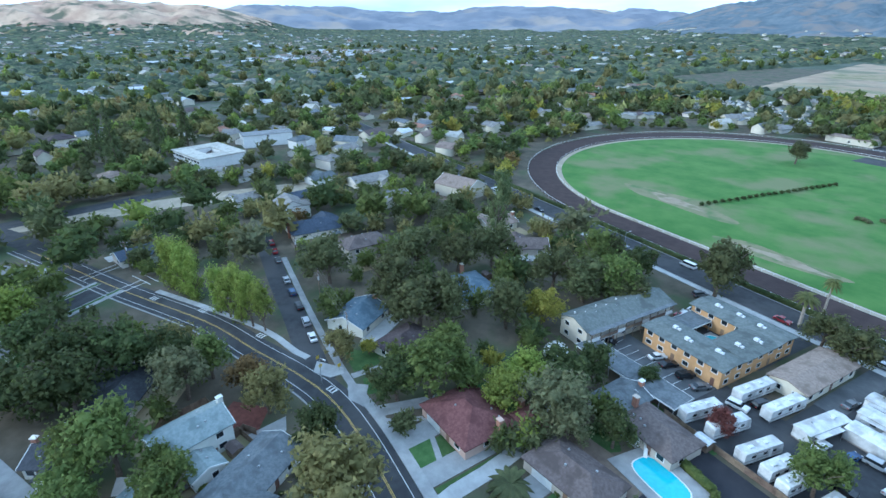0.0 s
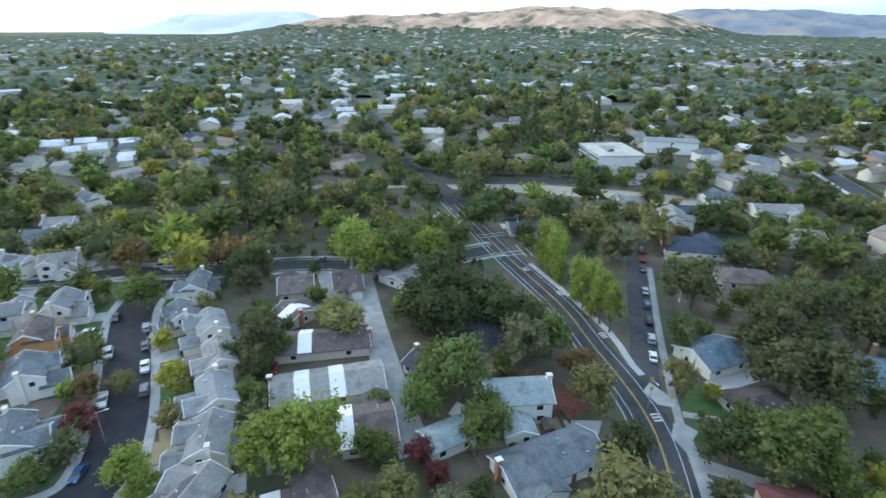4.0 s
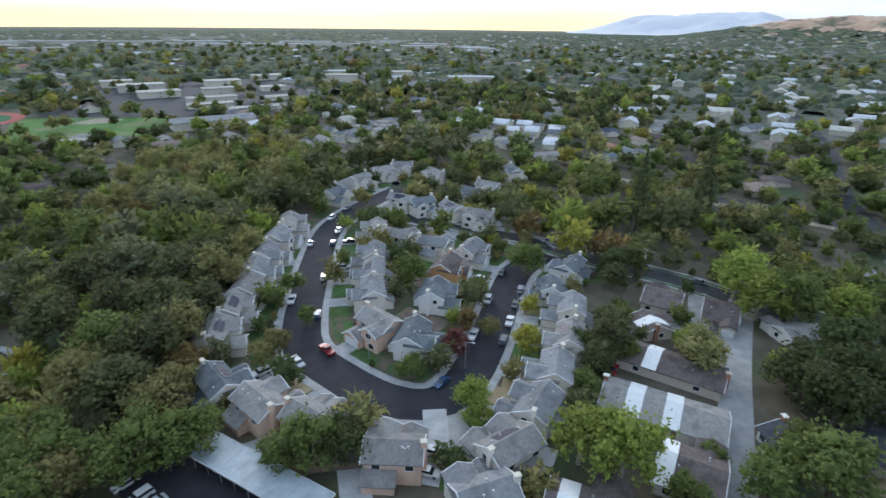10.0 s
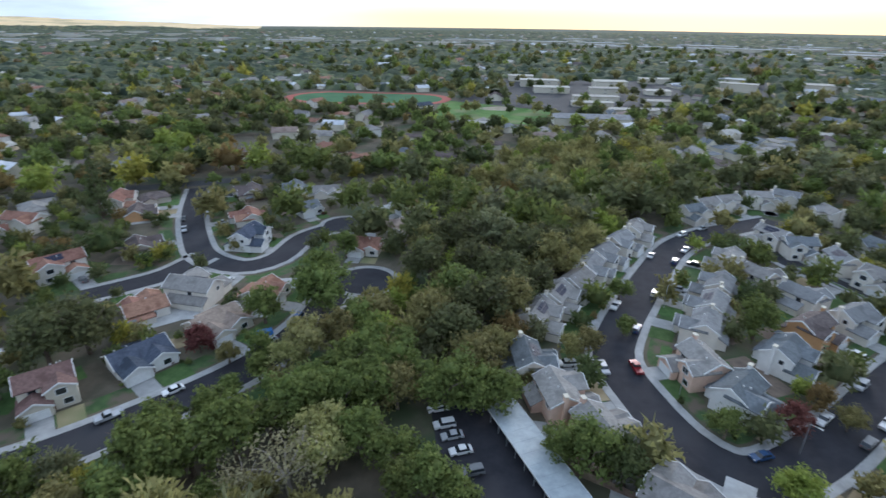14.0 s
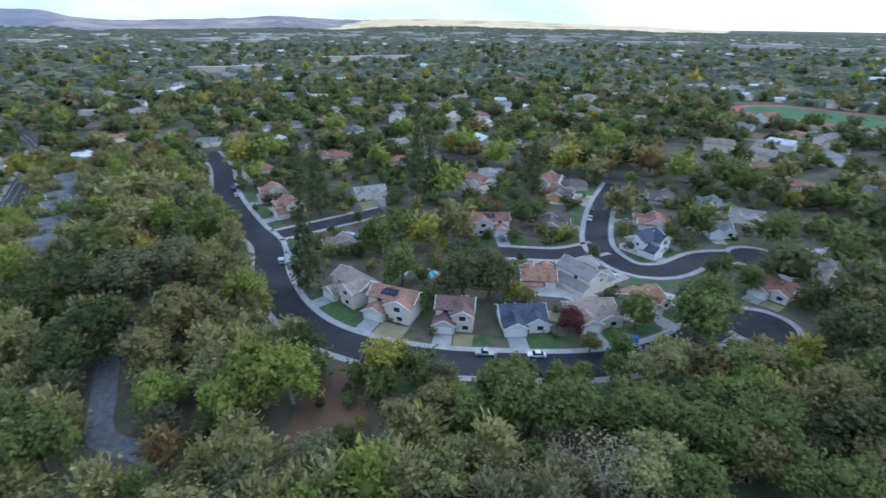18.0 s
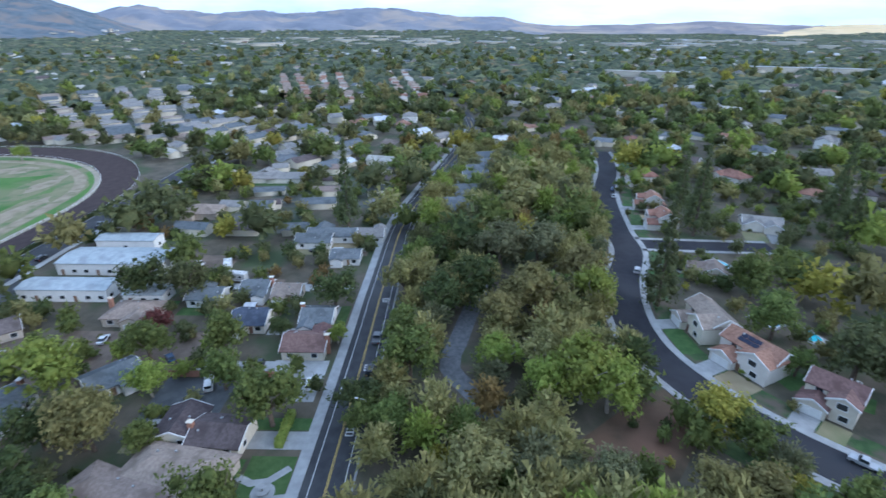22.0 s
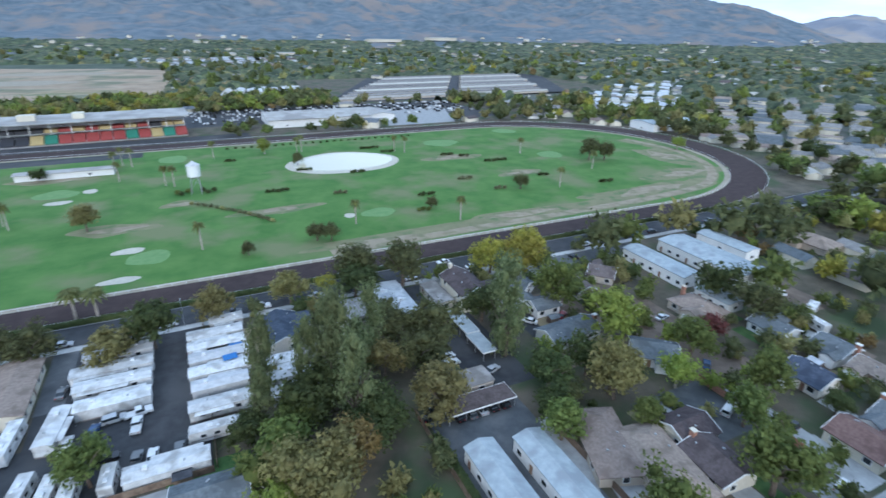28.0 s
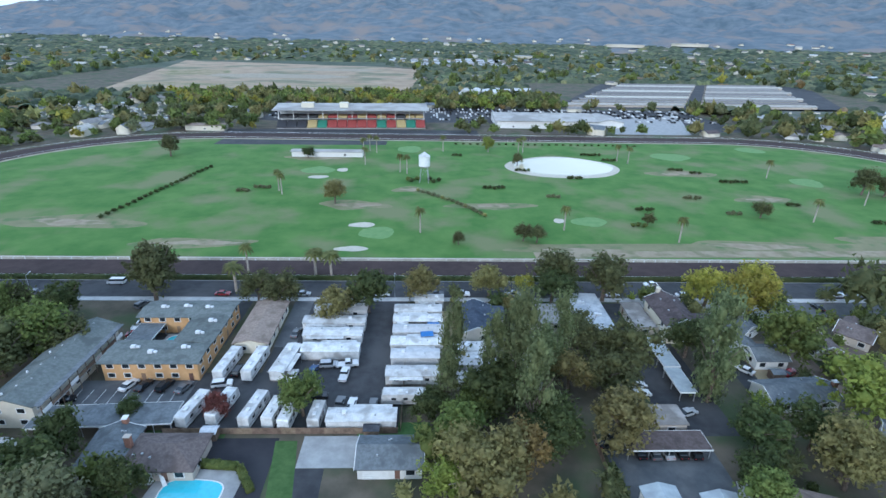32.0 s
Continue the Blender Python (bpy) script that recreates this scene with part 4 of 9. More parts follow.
def trunk_geo(seed, style):
    rnd = random.Random(seed)
    g = Geo()
    if style == "cone":
        g.tube((0, 0, -1.75), (0, 0, 1.6), 0.10, 0.02, 6)
        return g
    top = Vector((rnd.uniform(-0.08, 0.08), rnd.uniform(-0.08, 0.08), -0.45))
    g.tube((0, 0, -1.06), top, 0.075, 0.055)
    for i in range(6):
        a = TAU * i / 6 + rnd.uniform(-0.3, 0.3)
        e = top + Vector((math.cos(a) * 0.5, math.sin(a) * 0.5, rnd.uniform(0.4, 0.9)))
        g.tube(top, e, 0.045, 0.015, 5)
        e2 = e + Vector((math.cos(a + 0.7) * 0.25, math.sin(a + 0.7) * 0.25, 0.25))
        g.tube(e, e2, 0.015, 0.006, 4)
    return g


# tree shapes by distance: loose shells of leaf flakes round a lumpy heart
def clump(seed, cards, size, core):
    p, d, c, r, g0 = crown_points(seed, "round", cards)
    v, f = leaf_cards(p, d, size, g0)
    return np.concatenate([v, ICO1[0] * np.array(core)]), np.concatenate([f, ICO1[1] + len(v)])


TREE_BASE = {}


def palm_meshes(mat, bush):
    g = Geo()
    n = 30
    rnd = random.Random(4)
    for i in range(n):
        a = TAU * i / n * 2.4
        up = 1.1 - 1.9 * i / n
        prev = Vector((0, 0, 0))
        wdt = 0.13
        pts = []
        for k in range(6):
            t = k / 5
            pts.append(Vector((math.cos(a) * t * (1 - 0.15 * up), math.sin(a) * t * (1 - 0.15 * up), up * t * 0.8 - 0.75 * t * t)))
        side_ = Vector((-math.sin(a), math.cos(a), 0))
        v = []
        for k, q in enumerate(pts):
            ww = wdt * (0.25 + 1.6 * (k / 5) * (1 - k / 5) * 2) * (1 if k < 5 else 0.2)
            v += [q + side_ * ww - Vector((0, 0, ww * 0.5)), q, q - side_ * ww - Vector((0, 0, ww * 0.5))]
        fc = []
        for k in range(5):
            fc += [(3 * k, 3 * k + 1, 3 * k + 4, 3 * k + 3), (3 * k + 1, 3 * k + 2, 3 * k + 5, 3 * k + 4)]
        g.add(v, fc)
    return g.mesh("fronds", mat)


def tree_base(kind):
    """Crown and trunk shapes of one kind, shared by all its trees."""
    out = []
    styles = {"conifer": ["cone", "cone"], "pine": ["tall", "tall", "tall"], "poplar": ["tall", "tall"], "palm": ["palm"], "palmbush": ["palmbush"]}.get(kind, ["round", "round", "round"])
    for i, st in enumerate(styles):
        if st in ("palm", "palmbush"):
            tr, cr_ = Geo(), palm_meshes(M_LEAF[kind], st == "palmbush")
            if st == "palm":
                tr.tube((0, 0, -4.0), (0, 0, 0), 0.13, 0.09, 8)
            else:
                tr.tube((0, 0, -0.6), (0, 0, 0), 0.16, 0.12, 8)
            out.append((tr.mesh("trunk", M_PALEBARK), cr_))
            continue
        thin = kind in ("bare",)
        n = {"round": 2600, "tall": 2300, "cone": 2000}[st]
        cm = crown_mesh("crown", 11 * i + len(kind) * 7 + 3, st, 1000 if thin else n, 0.042 if thin else 0.057, M_LEAF[kind], 0.0 if thin else 0.56)
        tr = trunk_geo(i + len(kind), st)
        out.append((tr.mesh("trunk", M_PALEBARK if kind in ("bare", "pale", "light") else M_BARK), cm))
    return out




def plant(kind, x, y, r, rnd):
    if kind not in TREE_BASE:
        TREE_BASE[kind] = tree_base(kind)
    tm, cm = rnd.choice(TREE_BASE[kind])
    if kind == "palm":
        sx_, sz_, zc = (3.8, 2.6, 9.2) if y < 162 and r > 4 else (2.6, 2.6, 11.0)
    elif kind == "palmbush":
        sx_, sz_, zc = r, r, r * 0.6
    elif kind == "conifer":
        sx_ = r * 0.78
        sz_ = r * rnd.uniform(0.95, 1.2)
        zc = 1.7 * sz_
    elif kind == "poplar":
        sx_, sz_ = r * 0.95, r * rnd.uniform(1.25, 1.45)
        zc = 1.02 * sz_
    elif kind == "pine":
        sx_, sz_ = r * 0.68, r * rnd.uniform(1.1, 1.4)
        zc = 1.05 * sz_
    else:
        sx_ = r * 1.08
        sz_ = r * rnd.uniform(0.9, 1.15)
        zc = 1.02 * sz_
    ob = thing("palm_tree" if kind.startswith("palm") else "tree", LEAVES[kind][2], "tree", "trees of the town", at(x, y, rnd.uniform(0, 360), zc, sx_, sz_))
    part("trunk", tm, None, ob)
    part("crown", cm, None, ob)
    return ob


HOUSES = []
HOUSES += [
    (-49.6, 77.6, 0, 13.5, 9, 1, "hip0", "brown"),
    (-60.6, 78.4, 94, 10.5, 8, 1, "gable0", "bluegrey"),
    (-6.8, 77.3, 0, 12, 8, 1, "gable0", "bluegrey"),
    (13.6, 127, 90, 15, 9.5, 1, "gable", "darkblue"),
    (32.4, 130.3, 0, 13.5, 10.5, 1, "gable", "grey"),
    (84.5, 95.5, 5, 16, 8, 1, "gable0", "bluegrey"),
    (83.2, 54.8, 0, 9, 8, 1, "gable0", "darkbrown"),
    (80.9, 45.6, 85, 10.5, 8.5, 1, "gable0", "darkbrown"),
    (65, 58.6, 70, 18, 9, 1, "hip0", "tan"),
    (71, 50, 80, 19, 10, 1, "hip0", "tan"),
    (-72.4, 46.9, 5, 15.5, 13, 1, "hip0", "red"),
    (-64.7, 57.2, 5, 6.5, 5.5, 1, "hip0", "red"),
    (-50, 55.7, 9, 16, 9.5, 1, "hip0", "brown"),
    (-92.2, -4.4, 108, 13.5, 8.5, 2, "gable0", "sage"),
]
HOUSES += [
    (-85.4, -3.4, 20, 6.5, 6, 1, "gable0", "sage"),
    (-77.6, 3.2, 128, 20, 9.5, 1, "gable", "bluegrey"),
    (-79.4, -16.8, 132, 9.5, 6.5, 1, "gable0", "sage"),
    (-122, 41.5, 125, 13, 11.5, 1, "gable0", "blue"),
    (-104, 47.5, 112, 13, 9.5, 1, "hip0", "darkbrown"),
    (-59.1, -192.2, 161, 12.2, 11, 2, "gable", "grey"),
    (-50.4, -179.6, 161, 13.2, 11, 2, "gable", "grey"),
    (-42.3, -166.9, 163, 15, 11, 2, "gable", "grey"),
    (-36.2, -156.2, 158, 16.3, 11, 2, "gable", "grey"),
    (-30.5, -145.7, 175, 14, 11, 2, "gable", "grey"),
    (-23.2, -135.9, 169, 15.4, 11, 2, "gable", "grey"),
    (-17, -125.2, 162, 12.6, 11, 2, "gable", "grey"),
    (-13.3, -104.7, 161, 13.3, 10, 2, "gable", "grey"),
    (-19.2, -93, 175, 13.2, 11, 2, "gable", "peach"),
    (-26.3, -82.8, 155, 13.3, 11, 2, "gable", "peach"),
]
HOUSES += [
    (-35.4, -67.3, 71, 14.6, 11, 2, "gable", "peach"),
    (-82.2, -169.3, 122, 11.7, 10, 2, "gable", "grey"),
    (-88.8, -158.3, 117, 11.7, 10, 2, "gable", "grey"),
    (-95.6, -145.1, 114, 12.2, 10, 2, "gable", "grey"),
    (-102.9, -132.1, 114, 11.6, 10, 2, "gable", "grey"),
    (-70.8, -149, 131, 12.8, 10, 2, "gable", "grey"),
    (-64.1, -136.5, 128, 12.8, 10, 2, "gable", "grey"),
    (-58, -125, 126, 12.1, 10, 2, "gable", "grey"),
    (-88.7, -125.7, 109, 14.9, 10, 2, "gable", "orange"),
    (-75.6, -112.4, 112, 12, 11, 2, "hip", "white"),
    (-51.3, -107.1, 159, 12.9, 11, 2, "hip", "peach"),
    (-58.4, -96.1, 126, 13.1, 12, 2, "hip", "white"),
    (-121.1, -105.9, 91, 12.1, 9, 2, "gable", "white"),
    (-104.7, -98.3, 69, 9.5, 8, 2, "gable", "white"),
]
HOUSES += [
    (-100.6, -86.7, 120, 10.6, 12, 2, "gable", "grey"),
    (-88.9, -76.1, 115, 11.3, 12, 2, "gable", "grey"),
    (-76.4, -68.6, 109, 11.2, 12, 2, "gable", "grey"),
    (-64.8, -62, 121, 12.8, 12, 2, "gable", "grey"),
    (-53, -56.6, 99, 14.4, 12, 2, "gable", "grey"),
    (-42.8, -50.5, 127, 10.8, 12, 2, "gable", "grey"),
    (-97.5, -227, 10, 11.4, 10, 2, "hip", "grey"),
    (-108.1, -232.3, 11, 12.2, 10, 2, "hip", "grey"),
    (-124.2, -239.5, 12, 13.5, 10, 2, "hip", "grey"),
    (-137.5, -242.6, 163, 10.9, 10, 2, "hip", "grey"),
    (-88.3, -217.1, 11, 10.1, 10, 2, "hip", "grey"),
    (-107.8, -193.2, 115, 11.5, 10, 2, "hip", "grey"),
    (-114, -183.5, 112, 13.1, 10, 2, "hip", "grey"),
    (-120, -172.3, 112, 12.5, 10, 2, "hip", "grey"),
]
HOUSES += [
    (-124.9, -158.7, 111, 11.4, 10, 2, "hip", "grey"),
    (-143.9, -221.8, 157, 13.3, 10, 2, "hip", "grey"),
    (-140.1, -185.1, 174, 15.2, 10, 2, "hip", "grey"),
    (-153.3, -189.2, 178, 12.2, 10, 2, "hip", "grey"),
    (-182.8, -205.6, 158, 14.7, 10, 2, "hip", "grey"),
    (-104.6, -55.4, 113, 23.3, 10, 1, "gable0", "brown"),
    (-88.8, -46.7, 118, 24.2, 11, 1, "gable0", "grey"),
    (-78.3, -33.4, 116, 10.7, 12, 1, "gable", "brown"),
    (-131.5, -76.6, 116, 10, 12, 1, "gable", "brown"),
    (-116.2, -69.7, 65, 8.5, 8, 1, "gable", "brown"),
    (-138.8, -62.9, 118, 8.6, 13, 1, "gable", "brown"),
    (-55.6, -37.8, 124, 13.5, 10, 1, "gable", "brown"),
    (-114, -17.2, 150, 19.9, 10, 1, "gable", "dark"),
    (-145.9, -45.5, 158, 9.9, 8, 1, "gable", "grey"),
]
HOUSES += [
    (-101.4, -26.6, 59, 8.5, 8, 1, "gable", "dark"),
    (-120.9, 78.1, 178, 16.2, 12, 1, "hip", "blue"),
    (-164.5, 59.9, 94, 15.6, 10, 2, "hip", "brown"),
    (-195.1, 51.4, 89, 21, 14, 1, "hip", "darkblue"),
    (-208.9, 127.2, 20, 20, 14, 2, "gable", "cream"),
    (-215.7, 93.6, 95, 15.1, 11, 1, "gable", "grey"),
    (-200.3, -11.1, 108, 14.1, 9, 1, "gable", "darkblue"),
    (-199.4, -47.5, 95, 8, 9, 1, "gable", "grey"),
    (-246.2, 33, 107, 11.5, 9, 1, "gable", "grey"),
    (-237.5, 56, 100, 13.3, 9, 1, "gable", "darkblue"),
    (-247.6, 95.3, 99, 20.4, 12, 1, "gable", "grey"),
    (-163.9, 117.3, 90, 13.9, 10, 1, "gable", "cream"),
    (-139.1, 113.7, 61, 14.4, 10, 1, "gable", "brown"),
    (85.5, 124, 123, 9, 9, 1, "gable", "bluegrey"),
]
HOUSES += [
    (86.5, 110.6, 0, 8, 7, 1, "gable", "bluegrey"),
    (68.8, 126.6, 90, 15.7, 9, 2, "gable", "darkbrown"),
    (21.2, 114.8, 0, 10.1, 9, 1, "gable", "white"),
    (118.2, 120.6, 131, 8.1, 9, 1, "gable", "brown"),
    (103.9, 115, 90, 8, 7, 1, "gable", "brown"),
    (113.1, 36.9, 90, 10.6, 9, 1, "gable", "redbrown"),
    (126.6, 36.9, 90, 8.3, 9, 1, "gable", "bluegrey"),
    (125.1, 55.2, 90, 9.3, 9, 1, "gable", "darkblue"),
    (143, 59.9, 90, 8, 9, 1, "gable", "bluegrey"),
    (138.2, 73.3, 90, 9.8, 8, 1, "gable", "bluegrey"),
    (128.1, 90, 90, 13.2, 10, 1, "hip", "tan"),
    (141.6, 49.7, 90, 8, 7, 1, "gable", "tan"),
    (188.8, 45.8, 90, 18.6, 9, 1, "gable", "bluegrey"),
    (188.9, 31.1, 90, 9.9, 9, 1, "gable", "white"),
]
HOUSES += [
    (182.9, 51.6, 90, 13.1, 9, 1, "gable", "bluegrey"),
    (168.5, 36.9, 90, 9.9, 8, 1, "gable", "bluegrey"),
    (98.3, 78.6, 140, 11, 9, 1, "gable", "bluegrey"),
    (214.5, 108.4, 90, 14.9, 12, 1, "hip", "tan"),
    (269.1, 92.4, 90, 28.5, 10, 1, "gable", "grey"),
    (210.1, -0.6, 100, 13, 9, 2, "gable", "bluegrey"),
    (219.2, -2.6, 100, 13, 9, 2, "gable", "bluegrey"),
    (228.9, -4.7, 100, 13, 9, 2, "gable", "bluegrey"),
    (239.4, -7, 100, 13, 9, 2, "gable", "bluegrey"),
    (250.7, -9.4, 100, 13, 9, 2, "gable", "bluegrey"),
    (263.1, -12.1, 100, 13, 9, 2, "gable", "bluegrey"),
    (276.6, -15, 100, 13, 9, 2, "gable", "bluegrey"),
    (291.3, -18.2, 100, 13, 9, 2, "gable", "bluegrey"),
    (307.6, -21.7, 100, 13, 9, 2, "gable", "bluegrey"),
]
HOUSES += [
    (125.6, -66.4, 165, 21.9, 11, 2, "gable", "tanroof"),
    (106.9, -70.3, 15, 17, 12, 2, "hip", "terracotta"),
    (91.3, -82.5, 50, 12.1, 12, 2, "gable", "redbrown"),
    (78.5, -96.2, 35, 15, 13, 1, "gable", "darkblue"),
    (68.1, -114.2, 8, 15.3, 14, 1, "hip", "tanroof"),
    (95.5, -121.4, 40, 11.5, 10, 1, "gable", "terracotta"),
    (84.8, -132.2, 14, 18.8, 12, 2, "hip", "grey"),
    (63.1, -133.4, 14, 13.4, 11, 1, "hip", "terracotta"),
    (41.7, -168.1, 157, 12.3, 10, 1, "gable", "terracotta"),
    (35.7, -189.3, 54, 16, 10, 1, "gable", "tanroof"),
    (80, -170.7, 42, 14.8, 10, 2, "gable", "darkblue"),
    (98, -194.4, 60, 11.7, 10, 1, "hip", "terracotta"),
    (75.7, -207.3, 71, 11.5, 9, 1, "gable", "white"),
    (111.5, -227.2, 54, 13.9, 10, 1, "hip", "brown"),
]
HOUSES += [
    (93.1, -235, 47, 12.3, 10, 1, "gable", "white"),
    (74.9, -231.2, 45, 13.1, 9, 1, "hip", "grey"),
    (157.6, -203.5, 19, 15.5, 10, 2, "gable", "terracotta"),
    (143.2, -194.8, 27, 12.7, 9, 1, "gable", "orange"),
    (179.4, -174.4, 7, 16, 10, 2, "hip", "terracotta"),
    (135.8, -140.3, 172, 16, 10, 2, "hip", "terracotta"),
    (203.3, -127.5, 27, 15.8, 11, 1, "gable", "grey"),
    (120.7, -162.1, 9, 12.4, 9, 1, "hip", "brown"),
    (206.8, -81.7, 54, 11.7, 11, 2, "hip", "terracotta"),
    (229.4, -88.7, 50, 9.7, 10, 2, "hip", "terracotta"),
    (267.5, -146.3, 26, 15.4, 10, 2, "hip", "terracotta"),
    (311.7, -142.5, 50, 12, 9, 1, "gable", "brown"),
    (256.9, -187.7, 25, 16.5, 9, 1, "gable", "white"),
    (158.6, -85.6, 58, 8.3, 9, 1, "gable", "tanroof"),
]
HOUSES += [
    (34.6, -215.7, 41, 13.5, 9, 1, "hip", "terracotta"),
    (266.8, -99.2, 89, 15, 10, 2, "hip", "terracotta"),
    (242.3, -200.7, 63, 13.6, 9, 1, "hip", "brown"),
    (288.4, -141.5, 60, 13.8, 9, 1, "gable", "brown"),
    (149.8, -214, 46, 13, 10, 1, "hip", "brown"),
]


TREES = []
TREES += [("light", x, y, r) for x, y, r in (
    (-74.2, 63.3, 5.4), (-72, 55, 5.5), (-232.1, -9.5, 6.5), (-159.9, -41.3, 6.7), (-64.4, -47.7, 6.8),
    (-66.9, -40.3, 7.2), (-147.6, -56.9, 8.5), (-154, -67.3, 8.5), (-145.7, -130.1, 8.4), (-56.1, -70.4, 4.3), (-54.3, -66.5, 3.4), (131.6, -41.3, 7.4), (93.9, -29.2, 8.5), (90.9, -34.3, 6.4),
    (92.8, -20.8, 5.7), (105.2, -11.5, 5.5), (179.4, -154.3, 8.5), (291.5, -119.1, 8.5), (201.8, -212.1, 8.5), (235.8, -218.3, 8.5), (122.9, -265.9, 8.5), (182.5, -295.4, 8.5), (330.6, -182.6, 8.5), (292.2, -213.3, 8.5),)]
TREES += [("light", x, y, r) for x, y, r in (
    (93.2, 88.6, 8.5), (94, 67.1, 4.4), (116.5, 29.6, 3), (3.6, 68.6, 4.8),)]
TREES += [("silver", x, y, r) for x, y, r in (
    (-109.6, -3.6, 6.7), (-63.4, 62.8, 6.7), (-57.6, 61, 4.7), (-134.6, 134.6, 8.5), (-174.1, 23.1, 8.1), (-3.8, -200.4, 8.5), (-3.2, -170.1, 8.5), (-37.8, -195.1, 8.5), (-22.4, -227.5, 8.5), (-180.2, -296.2, 8.5),
    (-169.1, -248.8, 8.5), (12.4, -105, 4.1), (167.1, -30.5, 8.5), (164.6, -17.3, 8.5), (67.3, -14.7, 4.8), (70.5, -22, 3.9), (68.9, -29.3, 4.4), (117.5, 8.6, 5.0),)]
TREES += [("dark", x, y, r) for x, y, r in (
    (-127.2, -25.2, 8.5), (-125.2, -15.1, 7.7), (-138.1, -33.5, 7.6), (-81.1, 17.7, 5.3), (-86.4, 37, 5.7), (-52.6, 68.3, 4.6), (-101.6, 131.4, 5.8), (-70.5, 80.2, 4.8), (-62.3, 89.5, 2.8), (-212.9, 61.2, 8.5),
    (-238.9, 12.7, 8.5), (-212.6, 0.3, 7.2), (-198.3, -29, 8), (-244.6, -43.1, 8.3), (-115.5, -25.1, 8.5), (-117.8, -32.2, 7.5), (-121.1, -4.8, 6.7), (-27.4, -72.5, 5.1), (131.6, 2.5, 7.2), (137.4, -6.8, 8.2),
    (166.2, 4.8, 5.8), (175.6, -4.9, 8.5), (129.7, -152.5, 6.8), (118.8, 45.5, 3.5), (134.5, 33.7, 6.3), (138.6, 92.6, 6.8), (66.9, 112.5, 6.4), (77.9, 79.9, 5.7), (66.2, 79.3, 6), (24.5, 79.5, 5.8),)]
TREES += [("dark", x, y, r) for x, y, r in (
    (14.2, 92, 7.4), (88.8, 19.4, 5), (-17.2, 135.1, 7.4), (38.2, 141.4, 7), (-70.6, 70.8, 6.5),)]
TREES += [("olive", x, y, r) for x, y, r in (
    (-125.5, -4.4, 5.4), (-96.2, 11.3, 5.4), (-64.3, 15.7, 8.5), (-106.8, 31.3, 4.5), (-196, 35.8, 8.5), (-267.9, -45.7, 8.5), (-278.9, -37.6, 8.5), (-201.9, 11.3, 6.4), (-77.1, -91.4, 3), (-28, -114.3, 4.1),
    (-22.8, -111, 3.6), (-11.9, -99.2, 2.9), (-3.8, -107.3, 4.8), (-35.7, -79.8, 2.5), (-32, -170.1, 5), (-95.2, -206.5, 4.6), (-22.2, -153.8, 8.2), (-6.8, -124.6, 7.6), (0.8, -100, 6.5), (-70.2, -244.1, 8.5),
    (-143.4, -267, 8.5), (35.2, -108.4, 5.7), (27.4, -117.8, 6), (12.9, -115.8, 6.5), (16.9, -88.8, 5.5), (145.5, -40.9, 8.5), (130.5, -23.4, 8.5), (120.6, -13.6, 6.7), (135.3, -120.6, 8.3), (111.4, -194.4, 7.6),)]
TREES += [("olive", x, y, r) for x, y, r in (
    (60.6, -100.7, 3), (65.2, -52.2, 5.3), (65.5, -45.7, 5.2), (174.2, 140, 7.5), (77.8, 70.1, 6.1), (39.3, 81.8, 7.3), (301.9, 123.5, 8.5), (141.8, 14.2, 6.8), (-25.5, 131, 6.1), (-1.3, 141.4, 5.4),
    (19.2, 145.5, 6.1), (10.2, 67, 7.2), (33, 99.2, 5.4),)]
TREES += [("mid", x, y, r) for x, y, r in (
    (-114.9, 2.3, 5.5), (-92.7, -17.1, 7.5), (-85.9, -23.3, 6.1), (-79.3, -8.9, 5.7), (-88.1, 50.6, 7.2), (-83.8, 43.9, 7.5), (-80.2, 51.8, 4.5), (-126.4, 35.1, 5.6), (-94.6, 113.1, 7.8), (-113.7, 122.7, 7.8),
    (-26.6, 90.7, 5.1), (-192, 75.8, 8.2), (-183.2, 91.7, 8.1), (-172.8, -44, 8.2), (-179.4, -34.6, 5.3), (-283.3, -58, 8.5), (-153.3, -51.9, 8.5), (-164.2, -124.2, 8.5), (-191.2, -155.8, 8.5), (-110.4, -113.6, 6.5),
    (-50.7, -86.9, 3.7), (-73.1, -125.6, 6.1), (-79.8, -60.3, 4), (-71.8, -30.1, 4), (-85.7, -33.6, 2.8), (-95.8, -21.8, 6.5), (-38.8, -124.2, 3.2), (-41.5, -142.7, 3.9), (-20.9, -74.5, 6.2), (-17.6, -77.1, 5.1),)]
TREES += [("mid", x, y, r) for x, y, r in (
    (-5, -89.2, 5.5), (0.8, -89.9, 6.1), (6.7, -90.3, 7.3), (-14.2, -197.9, 8.5), (-23.3, -185.5, 8.5), (6, -128.3, 8.5), (-47.6, -231.5, 8.5), (48.4, -164.5, 5), (78.9, -195.4, 8.3), (59.3, -119.4, 6.1),
    (47.5, -135.1, 7.2), (53.6, -103, 4.1), (54.2, -88.5, 3.4), (18.6, -103.2, 5.4), (26.2, -89.2, 5.6), (33.9, -83.7, 6.1), (8, -209.4, 8.5), (-77.5, -243.7, 8.5), (21.4, -74.4, 5.6), (40.7, -77.2, 5.4),
    (45.5, -72, 6.5), (51.4, -66.8, 7), (57.9, -66.1, 7.2), (15, -71.4, 5.4), (7.8, -66.7, 5.7), (3, -63.4, 5.1), (11.6, -65.6, 4.7), (35.3, -208.2, 8.5), (56.6, -210.4, 7.4), (100.4, 9.4, 7.2),)]
